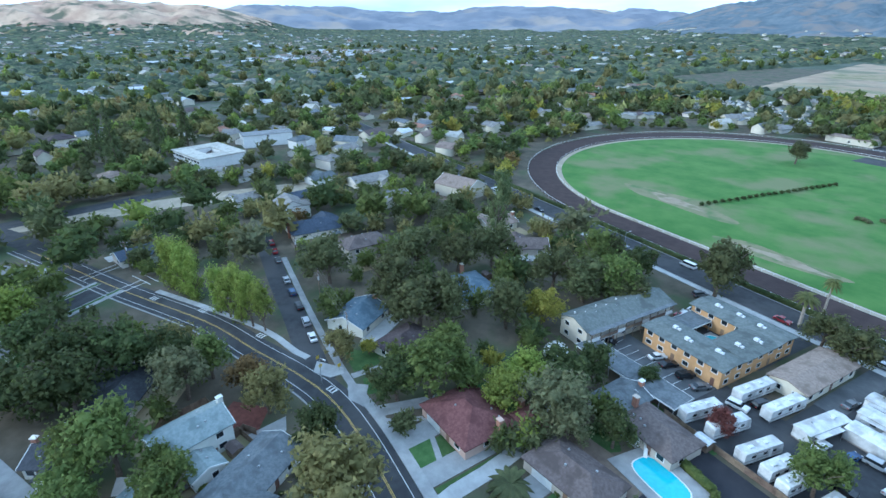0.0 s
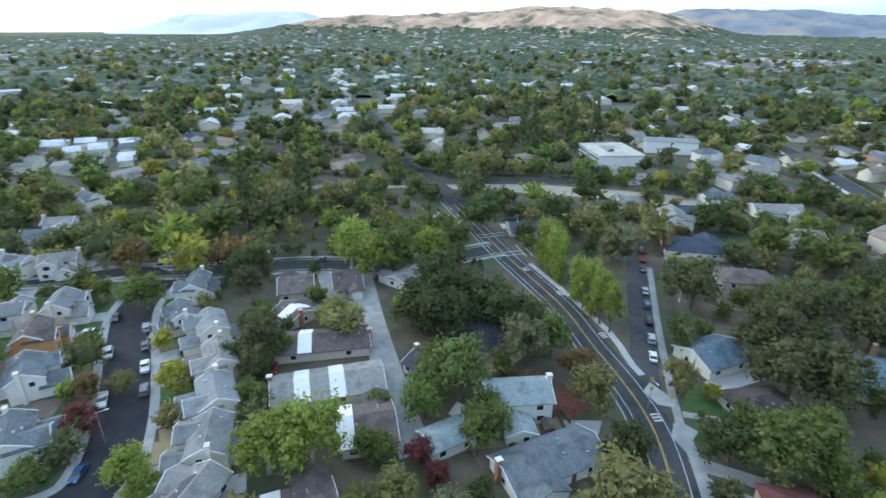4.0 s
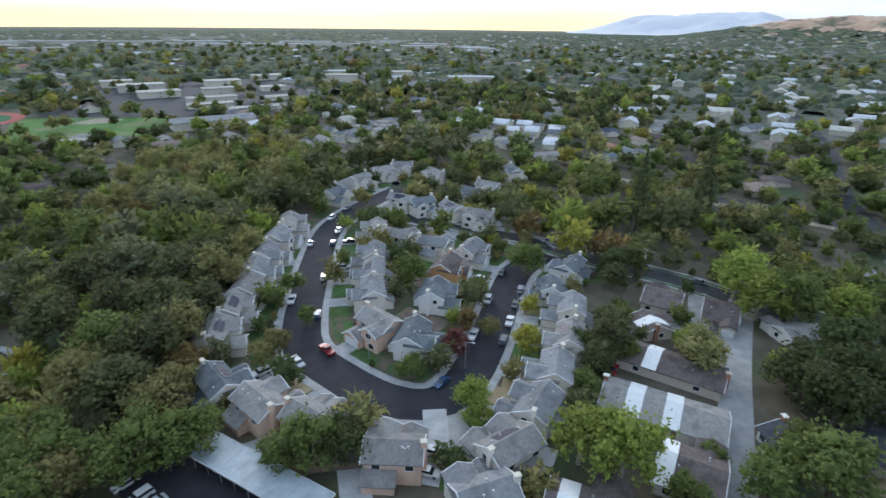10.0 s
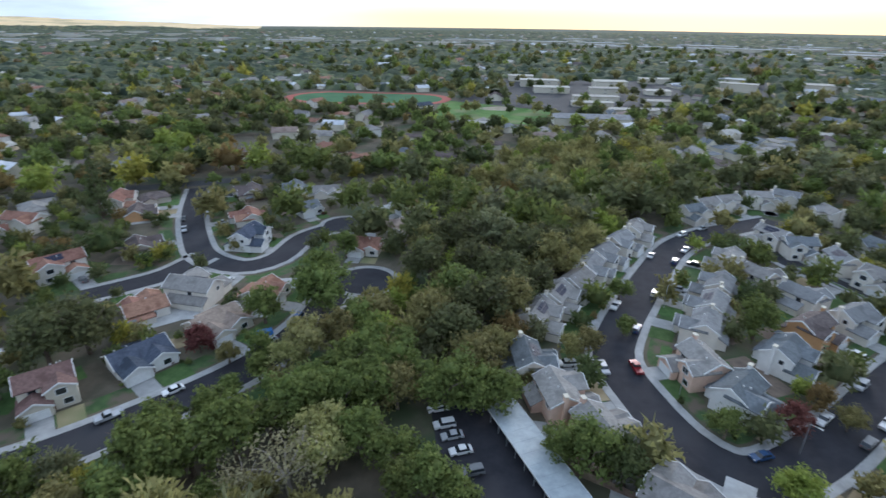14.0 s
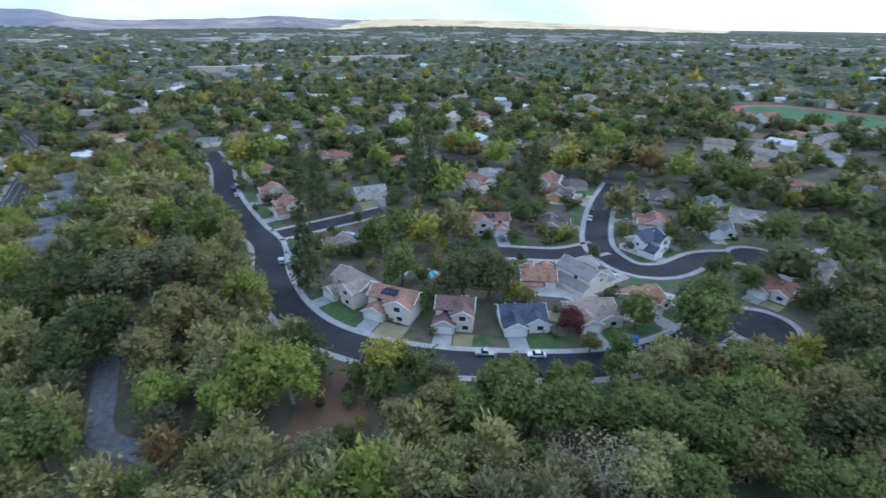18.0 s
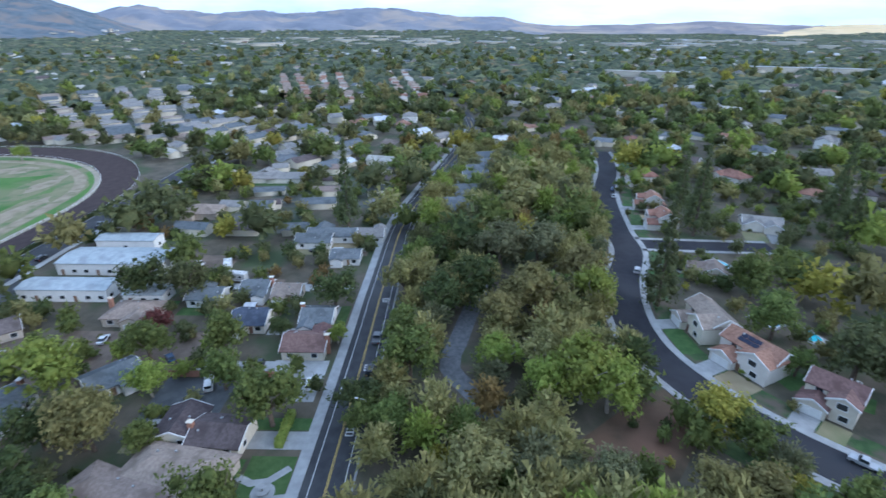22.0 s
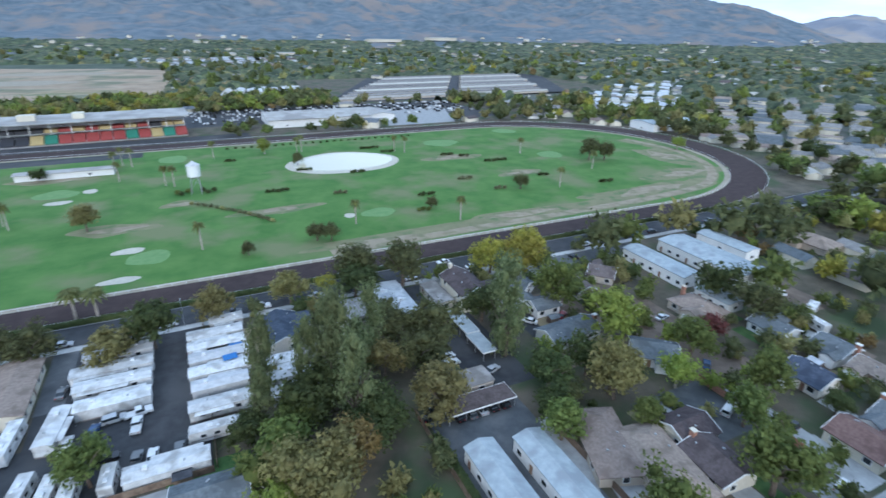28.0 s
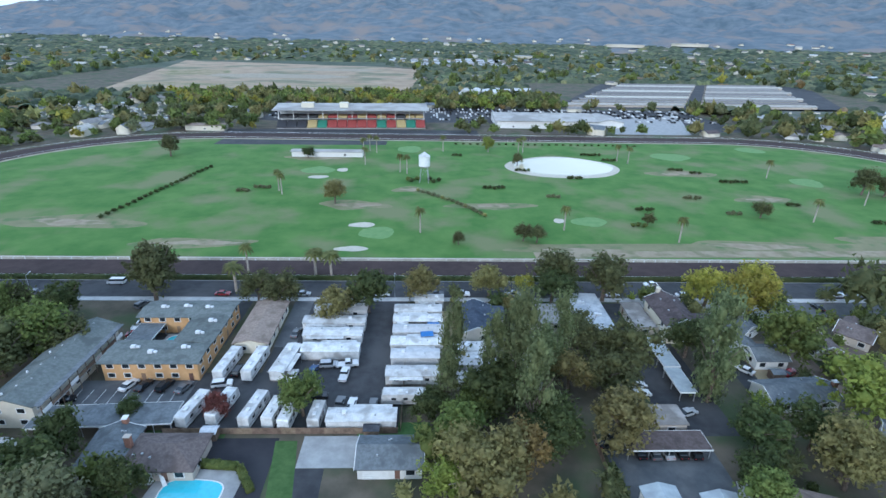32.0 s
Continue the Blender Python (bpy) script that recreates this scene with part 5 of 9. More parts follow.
TREES += [("mid", x, y, r) for x, y, r in (
    (111.3, 11.3, 6.4), (196.8, -14.9, 8.5), (205.1, -50.7, 8.3), (189.8, -52.9, 7.8), (82.5, 11.7, 5.3), (84, 17.2, 4.2), (59.4, -30.1, 4.2), (79.3, -59.3, 5), (104.5, -82.8, 4.1), (120.4, -85.9, 7),
    (147.9, -104.8, 7.3), (143.5, -92.4, 6.9), (45.1, -127.5, 8.1), (50.4, -95.2, 3.5), (31.6, -115.6, 6), (60.8, -72.3, 5.7), (54.2, -62.8, 5.8), (58.2, -56.4, 5.8), (39.6, -82.5, 6.2), (34, -88.3, 6.3),
    (30.2, -96.8, 6.6), (24.3, -100.8, 6.7), (53.7, -78.4, 5.1), (27.5, -84.9, 5.5), (21.9, -88.1, 6.1), (18.6, -95.7, 6.4), (43.1, -59.4, 4.4), (228.2, -243.1, 8.5), (165.3, -245.8, 8.5), (101.3, -272, 8.5),)]
TREES += [("mid", x, y, r) for x, y, r in (
    (88.5, -263.1, 8.5), (92.3, 111, 7.7), (108.1, 75.1, 6.1), (109.3, 56.1, 6.1), (96.9, 51.6, 5.6), (85.4, 37.1, 7.4), (161.4, 90.3, 6.4), (147, 140, 6.5), (77.1, 59.8, 3.9), (59, 64.7, 5.1),
    (59.3, 39.1, 6.4), (198.6, 18.4, 5.7), (312.6, 78.1, 8.5), (85.6, 13.7, 4.2), (320.7, 143.3, 8.5), (6.2, 80.5, 5.7),)]
TREES += [("pale", x, y, r) for x, y, r in (
    (41.8, -103.7, 6), (44.5, -99.1, 4.9), (27.4, -69.5, 5.5), (105.6, -22.1, 6.2), (214.8, -30.5, 8.5), (246.4, -49.4, 8.5), (252, -32.3, 8.5), (69.4, -4.9, 6.3),
    (49.8, -42.1, 5.2), (50.3, -55.3, 4.4), (29.6, -74.9, 5.2), (208.6, 27.7, 7.1),)]
TREES += [("palmbush", x, y, r) for x, y, r in (
    (-53.4, 43.8, 4.8),)]
TREES += [("yellow", x, y, r) for x, y, r in (
    (-95.6, 85.4, 6), (-106, 38.2, 2.3), (-135.2, -116.2, 7.2), (-81.5, -81.2, 4.1), (84.8, -55.3, 5.9), (139.6, -108.8, 7.1), (294.2, -100.9, 8.5), (169.8, -232.4, 8.5), (187.8, 86.8, 5.2),
    (85.4, 139.7, 6.7), (97.9, 137.4, 7.4), (338.8, -4.8, 8.2), (30.7, 148.3, 3.3), (94.4, 132.7, 8),)]
TREES += [("oak", x, y, r) for x, y, r in (
    (-148.5, 41.7, 8.5), (-109.3, 54.3, 8.5), (-125.3, 53.4, 8.5), (-108.4, 62.1, 7.6), (-99, 75.7, 6.9), (-132.7, 94.2, 8.5), (-110, 101.4, 7.9), (-99.8, 104.4, 8.5), (-82.3, 142.3, 8.5), (-51, 140.8, 5.3),
    (-44, 139.6, 6.1), (-141.7, 69.6, 8.3), (-133.4, 80.5, 7.3), (-231.6, -40.4, 8.4), (-189.3, -108.9, 8.5), (-179.1, -110.2, 8.5), (-134.9, -148.9, 8.5), (-97.7, -67.3, 6.6), (-88.9, -65.4, 4.9), (-12.9, -162.7, 8.5),
    (2.8, -147.7, 8.5), (-5.4, -141.3, 8.5), (-14.3, -138.1, 7.5), (-0.3, -121.8, 8.5), (6, -109.7, 8.3), (-32.6, -212.5, 8.5), (-52.9, -212.9, 8.5), (-68, -217.2, 8.5), (-89.1, -232.3, 8.5), (-119.7, -260.6, 8.5),)]
TREES += [("oak", x, y, r) for x, y, r in (
    (-161.3, -260, 8.5), (-95.9, -262.1, 8.5), (-194.6, -273.2, 8.5), (40.8, -177, 8.5), (8.9, -168, 8.5), (16.7, -146.2, 7.8), (-7.8, -131.2, 7.2), (1.3, -179.8, 8.5), (-23.8, -204.4, 8.5), (-23.6, -168.2, 8.5),
    (-13, -155.9, 8.2), (-56, -223.4, 8.5), (24.9, -176.2, 8.5), (36.4, -254.8, 8.5), (102.5, -95.1, 8.3), (97, -101, 7.5), (185, 72.6, 8.5), (139.2, 79.7, 6.6), (210.6, 127.9, 8.5), (187.9, 125.6, 8.5),
    (201.5, 113.3, 7.8), (132.1, 137.5, 8.5), (54.5, 142.6, 8.5), (40.7, 147.2, 8.1), (40.3, 109.4, 5.8), (40.1, 116.5, 6.1), (48.7, 104.7, 7.2), (247.3, 37.4, 8.5), (249.6, 18.5, 8.5), (-85.8, 147.3, 6.9),)]
TREES += [("oak", x, y, r) for x, y, r in (
    (-89.3, 112.7, 6), (-112.4, 127.6, 5.9), (42, 98.8, 6.8),)]
TREES += [("pine", x, y, r) for x, y, r in (
    (-153.9, 111.1, 8.5), (64.2, 94.9, 8.5), (20.5, 102.2, 8), (21.5, 93.9, 7.6), (21.4, 83.7, 7.1), (6.1, 103.4, 6), (4.4, 92.3, 5), (14.8, 98.9, 5.9), (27.2, 99.5, 5.4),)]
TREES += [("palm", x, y, r) for x, y, r in (
    (-60.1, 148, 5.6), (-37.6, 159.8, 4.6), (-32, 157.8, 4.5),)]
TREES += [("conifer", x, y, r) for x, y, r in (
    (-381.4, 22.2, 8.5), (-372, 6.2, 8.5), (-338.2, -18.1, 8.5), (-367.6, -26.3, 8.5), (-177.3, -121.2, 8.5), (-205.4, -111.2, 8.5), (138.2, -62.1, 8.5), (205.8, -158.3, 8.1), (184, -148.5, 6.6), (157.3, -189.7, 7.7),
    (194.9, -96.5, 8.5), (218.3, -99.5, 7.5), (199, 41.9, 8.1),)]
TREES += [("brown", x, y, r) for x, y, r in (
    (-141.8, -107.3, 6.2), (-142.5, -101.5, 5.7), (-132.6, -136.8, 6.5), (-74.1, -97.1, 3.4), (-7.7, -115.5, 5.1), (137.1, -260.8, 8.5),)]
TREES += [("purple", x, y, r) for x, y, r in (
    (-65, -90.1, 3.6), (69.7, -104.3, 3.9), (120, 79.2, 3.8), (-44.8, 90.4, 2.9),)]
TREES += [("bare", x, y, r) for x, y, r in (
    (32.4, -65.1, 7.5), (44.8, -51.4, 5.8), (39.8, -61.3, 4.9),)]

TREES += [("poplar", x, y, r) for x, y, r in ((-171, -3, 4.6), (-167, -0.5, 4.9), (-163, 1.5, 4.8), (-159, 3.5, 4.4), (-146, 8.5, 4.0), (-142, 10.6, 4.4), (-138, 12.8, 4.6), (-134, 15.2, 4.5), (-130, 17.6, 4.2), (-147, 13, 4.2))]
TREES += [("purple", -73, -21, 3.0), ("purple", -68.5, -16, 2.8), ("mid", -86.5, -10, 4.2), ("brown", -106, 9, 4.6), ("mid", -71, -28, 3.6), ("olive", -62, -22, 4.2), ("silver", -60, -12, 4.4), ("dark", -66, -8, 3.2)]
TREES += [("olive", 7, 74, 6.0), ("olive", 13, 71, 6.4), ("brown", 18.5, 74.5, 5.4), ("dark", 26, 82, 6.0), ("dark", 1, 89, 4.6), ("mid", 10, 87, 5.0), ("pine", 31, 105, 6.4), ("pine", 69, 105, 7.6), ("dark", 60, 69, 4.6), ("olive", 78, 72, 6.4)]
TREES += [("pale", -110, -52, 6.4), ("light", -115, -56.5, 5.0), ("light", -161, -68, 7.5), ("light", -168, -72, 6.5)]
TREES += [("oak", -127, -91, 5.0), ("dark", -134, -97, 5.5), ("mid", -143, -95, 5.2), ("oak", -152, -101, 5.6), ("mid", -160, -104, 4.6), ("olive", -170, -98, 5.0), ("oak", -177, -106, 5.4), ("light", -182, -88, 5.2), ("mid", -173, -112, 4.4),
          ("oak", -156, -90, 4.2), ("olive", -214, -130, 5.5), ("mid", -204, -138, 5.2), ("oak", -221, -122, 5.8), ("dark", -196, -118, 5.0), ("dark", -92, -71, 4.2), ("mid", -98, -64, 3.8), ("dark", -87, -63, 3.6), ("oak", -106, -76, 4.4)]


# ---- vehicles ----
CAR_COLOURS = {"white": (0.72, 0.72, 0.71), "silver": (0.42, 0.43, 0.44), "black": (0.02, 0.02, 0.022), "grey": (0.14, 0.145, 0.15), "red": (0.22, 0.02, 0.025), "blue": (0.03, 0.07, 0.16)}
M_CAR = {k: plain("car_paint_" + k, c, 0.25, 0.1, 0.6) for k, c in CAR_COLOURS.items()}
M_LAMP = plain("lamp_lens", (0.60, 0.60, 0.58), 0.2)
M_TAIL = plain("tail_lens", (0.30, 0.02, 0.02), 0.3)
SHAPES = {
    "sedan": ([(-2.3, 0.32), (2.3, 0.32), (2.32, 0.62), (2.15, 0.78), (1.0, 0.92), (-1.75, 0.95), (-2.28, 0.85), (-2.32, 0.55)], [(1.05, 0.90), (0.35, 1.40), (-0.95, 1.42), (-1.75, 0.93)], 0.90),
    "suv": ([(-2.3, 0.38), (2.3, 0.38), (2.32, 0.80), (2.15, 0.98), (1.05, 1.08), (-2.28, 1.08), (-2.32, 0.6)], [(1.1, 1.06), (0.55, 1.66), (-1.95, 1.68), (-2.27, 1.06)], 0.94),
    "pickup": ([(-2.7, 0.45), (2.7, 0.45), (2.72, 0.95), (2.5, 1.10), (1.2, 1.15), (-0.62, 1.15), (-0.64, 0.85), (-2.55, 0.85), (-2.58, 1.12), (-2.72, 1.12)], [(1.2, 1.13), (0.65, 1.75), (-0.5, 1.76), (-0.62, 1.13)], 0.96),
    "van": ([(-2.7, 0.40), (2.7, 0.40), (2.72, 0.95), (2.2, 1.20), (-2.7, 1.25)], [(2.15, 1.18), (1.55, 1.95), (-2.65, 2.0), (-2.69, 1.23)], 0.97),
}
CAR_BASE = {}


def car_base(shape, colour):
    body, cab, hw = SHAPES[shape]
    ob = thing("car", "", "car")
    part("body", Geo().side(body, -hw, hw), M_CAR[colour], ob)
    top = [(x, z) for x, z in cab]
    g = Geo()
    n = len(top)
    g.add([(x, -hw + 0.06 + (0.16 if z > 1.2 else 0), z) for x, z in top] + [(x, hw - 0.06 - (0.16 if z > 1.2 else 0), z) for x, z in top],
          [tuple(range(n)), tuple(range(2 * n - 1, n - 1, -1))] + [((i + 1) % n, i, n + i, n + (i + 1) % n) for i in range(n)])
    part("cabin_glass", g, M_GLASS, ob, "dark tinted glass")
    (x1, z1), (x2, z2) = top[1], top[2]
    part("cabin_roof", Geo().box(x2 - 0.05, -hw + 0.18, z1 - 0.02, x1 + 0.05, hw - 0.18, max(z1, z2) + 0.05), M_CAR[colour], ob)
    xm = (x1 + x2) / 2
    for s in (-1, 1):
        front, back = max(x for x, z in body), min(x for x, z in body)
        part("headlight", Geo().box(front - 0.12, s * 0.62 - 0.18, 0.62, front + 0.015, s * 0.62 + 0.18, 0.76), M_LAMP, ob)
        part("tail_light", Geo().box(back - 0.015, s * 0.66 - 0.15, 0.68, back + 0.1, s * 0.66 + 0.15, 0.84), M_TAIL, ob)
        for wx in (front - 0.95, back + 0.95):
            part("wheel", Geo().tube((wx, s * (hw - 0.2), 0.33), (wx, s * (hw + 0.01), 0.33), 0.33, 0.33, 12), M_RUBBER, ob)
    return ob


def park(x, y, deg, shape="sedan", colour="white", where="parked at the kerb"):
    key = (shape, colour)
    label = "%s %s %s" % (colour, {"sedan": "saloon car", "suv": "sport utility car", "pickup": "pickup truck", "van": "delivery van"}[shape], where)
    if key not in CAR_BASE:
        CAR_BASE[key] = car_base(shape, colour)
        ob = CAR_BASE[key]
        ob.matrix_basis = at(x, y, deg, 0.09)
    else:
        ob = copy_thing(CAR_BASE[key], at(x, y, deg, 0.09))
    return tagged(ob, label, "car", "parked cars")


def any_car(q):
    return q.choices(list(SHAPES), (5, 4, 2, 0.6))[0], q.choices(list(M_CAR), (5, 3, 3, 3, 1, 1))[0]


def park_along(name, side, t0, t1, gap, q, skip=0.35):
    line = ROAD_LINES[name]
    w = ROADS[name][1]
    d = 0
    for i in range(1, len(line) - 1):
        d += (line[i] - line[i - 1]).length
        k = i / len(line)
        if d < gap or k < t0 or k > t1:
            continue
        d = 0
        if q.random() < skip:
            continue
        v = (line[i + 1] - line[i - 1]).normalized()
        n = Vector((-v.y, v.x, 0)) * side * (w / 2 - 1.15)
        p = line[i] + n
        park(p.x, p.y, math.degrees(math.atan2(v.y, v.x)) + (0 if side < 0 else 180), *any_car(q))


# ---- trailers and mobile homes ----
M_RV = material("trailer_skin", (0.48, 0.48, 0.47), (0.63, 0.63, 0.62), 0.8, 0.5, rand=0.16, c=(0.36, 0.35, 0.33), c_scale=0.35)
M_RVGREY = material("trailer_grey", (0.40, 0.40, 0.40), (0.52, 0.52, 0.52), 0.8, 0.6, rand=0.08)
M_STRIPE = plain("stripe_paint", (0.25, 0.22, 0.20), 0.5)
M_TARP = plain("blue_tarpaulin", (0.04, 0.16, 0.42), 0.6)
M_AC = plain("cooler_white", (0.66, 0.67, 0.68), 0.5)


def motorhome(x, y, deg, length, width=2.5, high=3.2):
    ob = thing("motorhome", "white motorhome with a rounded nose and roof cooler units", "motorhome", "trailers of the park", at(x, y, deg))
    L = length / 2
    prof = [(-L, 0.55), (L - 0.3, 0.55), (L, 0.9), (L, 1.4), (L - 0.25, 2.0), (L - 0.1, 2.3), (L - 0.5, high), (-L + 0.2, high), (-L, high - 0.25)]
    part("body", Geo().side(prof, -width / 2, width / 2), M_RV, ob)
    part("windscreen", Geo().box(L - 0.16, -width / 2 + 0.2, 1.35, L + 0.03, width / 2 - 0.2, 1.95), M_GLASS, ob)
    for s in (-1, 1):
        part("stripe", Geo().box(-L + 0.1, s * (width / 2 + 0.01) - 0.01, 1.15, L - 0.5, s * (width / 2 + 0.01) + 0.01, 1.32), M_STRIPE, ob)
        for u in (-0.55, 0.05, 0.5):
            part("window", Geo().box(u * L - 0.5, s * width / 2 - 0.03, 1.75, u * L + 0.5, s * width / 2 + 0.03, 2.35), M_GLASS, ob)
        for u in (-0.55, 0.62):
            part("wheel", Geo().tube((u * L, s * (width / 2 - 0.3), 0.42), (u * L, s * (width / 2 - 0.02), 0.42), 0.42, 0.42, 12), M_RUBBER, ob)
    for u in (-0.5, 0.25):
        part("roof_cooler", Geo().box(u * L - 0.5, -0.35, high, u * L + 0.5, 0.35, high + 0.32), M_AC, ob)
    part("roof_hatch", Geo().box(-0.25, 0.3, high, 0.25, 0.8, high + 0.15), M_AC, ob)
    part("door", Geo().box(L * 0.25, -width / 2 - 0.04, 0.7, L * 0.25 + 0.75, -width / 2 + 0.02, 2.6), M_TRIM, ob)
    part("awning", Geo().tube((-L * 0.6, -width / 2 - 0.12, 2.85), (L * 0.2, -width / 2 - 0.12, 2.85), 0.09, 0.09, 6), M_STRIPE, ob)
    return ob


def mobile_home(x, y, deg, length, width=4.2, grey=False, tarp=False):
    ob = thing("mobile_home", ("grey" if grey else "white") + " mobile home with a ribbed low roof" + (" and blue tarpaulin" if tarp else " and carport"), "mobile home", "trailers of the park", at(x, y, deg))
    L, W = length / 2, width / 2
    m = M_RVGREY if grey else M_RV
    part("wall", Geo().box(-L, -W, 0.4, L, W, 2.75), m, ob)
    part("skirt", Geo().box(-L + 0.05, -W + 0.05, 0, L - 0.05, W - 0.05, 0.4), M_STRIPE, ob)
    prof = [(-W - 0.2, 2.7), (-W - 0.2, 2.85), (0, 3.2), (W + 0.2, 2.85), (W + 0.2, 2.7)]
    rf = part("roof", Geo().side(prof, -L - 0.15, L + 0.15), m, ob, "white metal roof")
    rf.matrix_basis = pose(0, 0, 0, 0, 0, 90)
    for i in range(int(length / 3.6)):
        u = -L + 1.8 + i * 3.6
        part("roof_seam", Geo().add([(u - 0.03, -W - 0.2, 2.86), (u + 0.03, -W - 0.2, 2.86), (u + 0.03, 0, 3.24), (u - 0.03, 0, 3.24), (u - 0.03, W + 0.2, 2.86), (u + 0.03, W + 0.2, 2.86)],
                                    [(0, 1, 2, 3), (3, 2, 5, 4)]), M_RVGREY, ob)
    aw = part("carport_roof", Geo().box(-L + 1.0, -W - 1.4, 2.55, L * 0.4, -W - 0.02, 2.64), M_TARP if tarp else M_RV, ob)
    for u in (-L + 1.2, L * 0.35):
        part("post", Geo().box(u - 0.05, -W - 1.35, 0, u + 0.05, -W - 1.25, 2.55), M_METAL, ob)
    for u in (-0.6, -0.1, 0.55):
        part("window", Geo().box(u * L - 0.55, -W - 0.03, 1.3, u * L + 0.55, -W + 0.02, 2.1), M_GLASS, ob)
    part("end_window", Geo().box(L - 0.02, -0.8, 1.2, L + 0.03, 0.8, 2.2), M_GLASS, ob)
    part("door", Geo().box(L * 0.2, -W - 0.05, 0.5, L * 0.2 + 0.85, -W + 0.02, 2.5), M_TRIM, ob)
    part("roof_cooler", Geo().box(L * 0.5 - 0.45, -0.4, 3.15, L * 0.5 + 0.45, 0.4, 3.65), M_AC, ob)
    part("roof_vent", Geo().box(-L * 0.4 - 0.15, 0.5, 3.1, -L * 0.4 + 0.15, 0.8, 3.45), M_METAL, ob)
    return ob


def canopy(x0, y0, x1, y1, deg, z, mat, label, posts=5):
    """An open-sided carport: roof sheet with folded edges on two rows of posts."""
    cx, cy, w, d = (x0 + x1) / 2, (y0 + y1) / 2, abs(x1 - x0), abs(y1 - y0)
    ob = thing("carport", label, "carport", "carports", at(cx, cy, deg))
    along = w >= d
    part("roof", Geo().box(-w / 2, -d / 2, z, w / 2, d / 2, z + 0.18), mat, ob)
    part("fascia", Geo().box(-w / 2 - 0.05, -d / 2 - 0.05, z - 0.12, w / 2 + 0.05, -d / 2, z + 0.24).box(-w / 2 - 0.05, d / 2, z - 0.12, w / 2 + 0.05, d / 2 + 0.05, z + 0.24)
         .box(-w / 2 - 0.05, -d / 2, z - 0.12, -w / 2, d / 2, z + 0.24).box(w / 2, -d / 2, z - 0.12, w / 2 + 0.05, d / 2, z + 0.24), M_TRIM, ob)
    L = w if along else d
    n = max(3, int(L / 3.0))
    for i in range(n):
        u = -L / 2 + 0.3 + (L - 0.6) * i / (n - 1)
        for s in (-1, 1):
            v = s * ((d if along else w) / 2 - 0.3)
            a, b = (u, v) if along else (v, u)
            part("post", Geo().box(a - 0.07, b - 0.07, 0, a + 0.07, b + 0.07, z), M_METAL, ob)
    for i in range(int(L / 3.0)):
        u = -L / 2 + 1.5 + i * 3.0
        if along:
            part("seam", Geo().box(u - 0.03, -d / 2, z + 0.18, u + 0.03, d / 2, z + 0.21), mat, ob)
        else:
            part("seam", Geo().box(-w / 2, u - 0.03, z + 0.18, w / 2, u + 0.03, z + 0.21), mat, ob)
    return ob


def pad(name, pts, z, mat, label, category="paving"):
    return structure(name, Geo().add([(x, y, z) for x, y in pts], [tuple(range(len(pts)))]), mat, label, category)


def rect(x0, y0, x1, y1):
    return [(x0, y0), (x1, y0), (x1, y1), (x0, y1)]


def block(x0, y0, x1, y1, z, wall, roof, label, rows=2, name="apartment_block", over=0.6, low=0.9, doors=()):
    """A long flat or low-pitched building with a window band for each storey on all sides."""
    cx, cy, w, d = (x0 + x1) / 2, (y0 + y1) / 2, x1 - x0, y1 - y0
    ob = thing(name, label, "building", "", at(cx, cy))
    along = w >= d
    if along:
        part("wall", wall_geo(w, d, z, low, "gable"), wall, ob)
        part("roof", roof_geo(w, d, z, low, "gable", over), roof, ob)
    else:
        a = part("wall", wall_geo(d, w, z, low, "gable"), wall, ob)
        b = part("roof", roof_geo(d, w, z, low, "gable", over), roof, ob)
        a.matrix_basis = b.matrix_basis = pose(0, 0, 0, 0, 0, 90)
    h = z / rows
    for k in range(rows):
        for face, L, off in ((0, w, -d / 2), (2, w, d / 2), (1, d, w / 2), (3, d, -w / 2)):
            n = max(1, int(L / (3.6 if math.hypot(cx, cy) < 200 else 22)))
            for i in range(n):
                u = -L / 2 + L * (i + 0.5) / n
                xx, yy = (u, off) if face in (0, 2) else (off, u)
                if i % 3 == 2 and k == 0 and L > 10:
                    dr = part("door", Geo().box(-0.5, -0.06, 0.05, 0.5, 0.04, 2.1), M_DOOR, ob)
                    dr.matrix_basis = pose(xx, yy, k * h, 0, 0, 90 * face)
                else:
                    add_window(ob, xx, yy, k * h + 1.55, face, 1.5, 1.1)
    return ob


def roof_units(ob, spots, z):
    for x, y in spots:
        part("roof_unit", Geo().box(x - 0.55, y - 0.45, z, x + 0.55, y + 0.45, z + 0.8).box(x + 0.8, y - 0.3, z, x + 1.5, y + 0.3, z + 0.6), M_AC, ob)


def swimming_pool(x, y, w, d, deg=0, deck=1.6, label="turquoise swimming pool in a pale concrete deck"):
    ob = thing("swimming_pool", label, "swimming pool", "", at(x, y, deg))
    part("deck", Geo().prism([(-w / 2 - deck, -d / 2 - deck), (w / 2 + deck, -d / 2 - deck * 0.8), (w / 2 + deck, d / 2 + deck), (-w / 2 - deck * 0.8, d / 2 + deck)], 0.03, 0.15), M_PALECONC, ob)
    n = 24
    out = [(math.copysign(abs(math.cos(TAU * i / n)) ** 0.6, math.cos(TAU * i / n)), math.copysign(abs(math.sin(TAU * i / n)) ** 0.6, math.sin(TAU * i / n))) for i in range(n)]
    part("coping", Geo().prism([(a * (w / 2 + 0.25), b * (d / 2 + 0.25)) for a, b in out], 0.1, 0.19), M_WHITE, ob)
    part("water", Geo().prism([(a * w / 2, b * d / 2) for a, b in out], 0.1, 0.205), M_POOL, ob)
    return ob


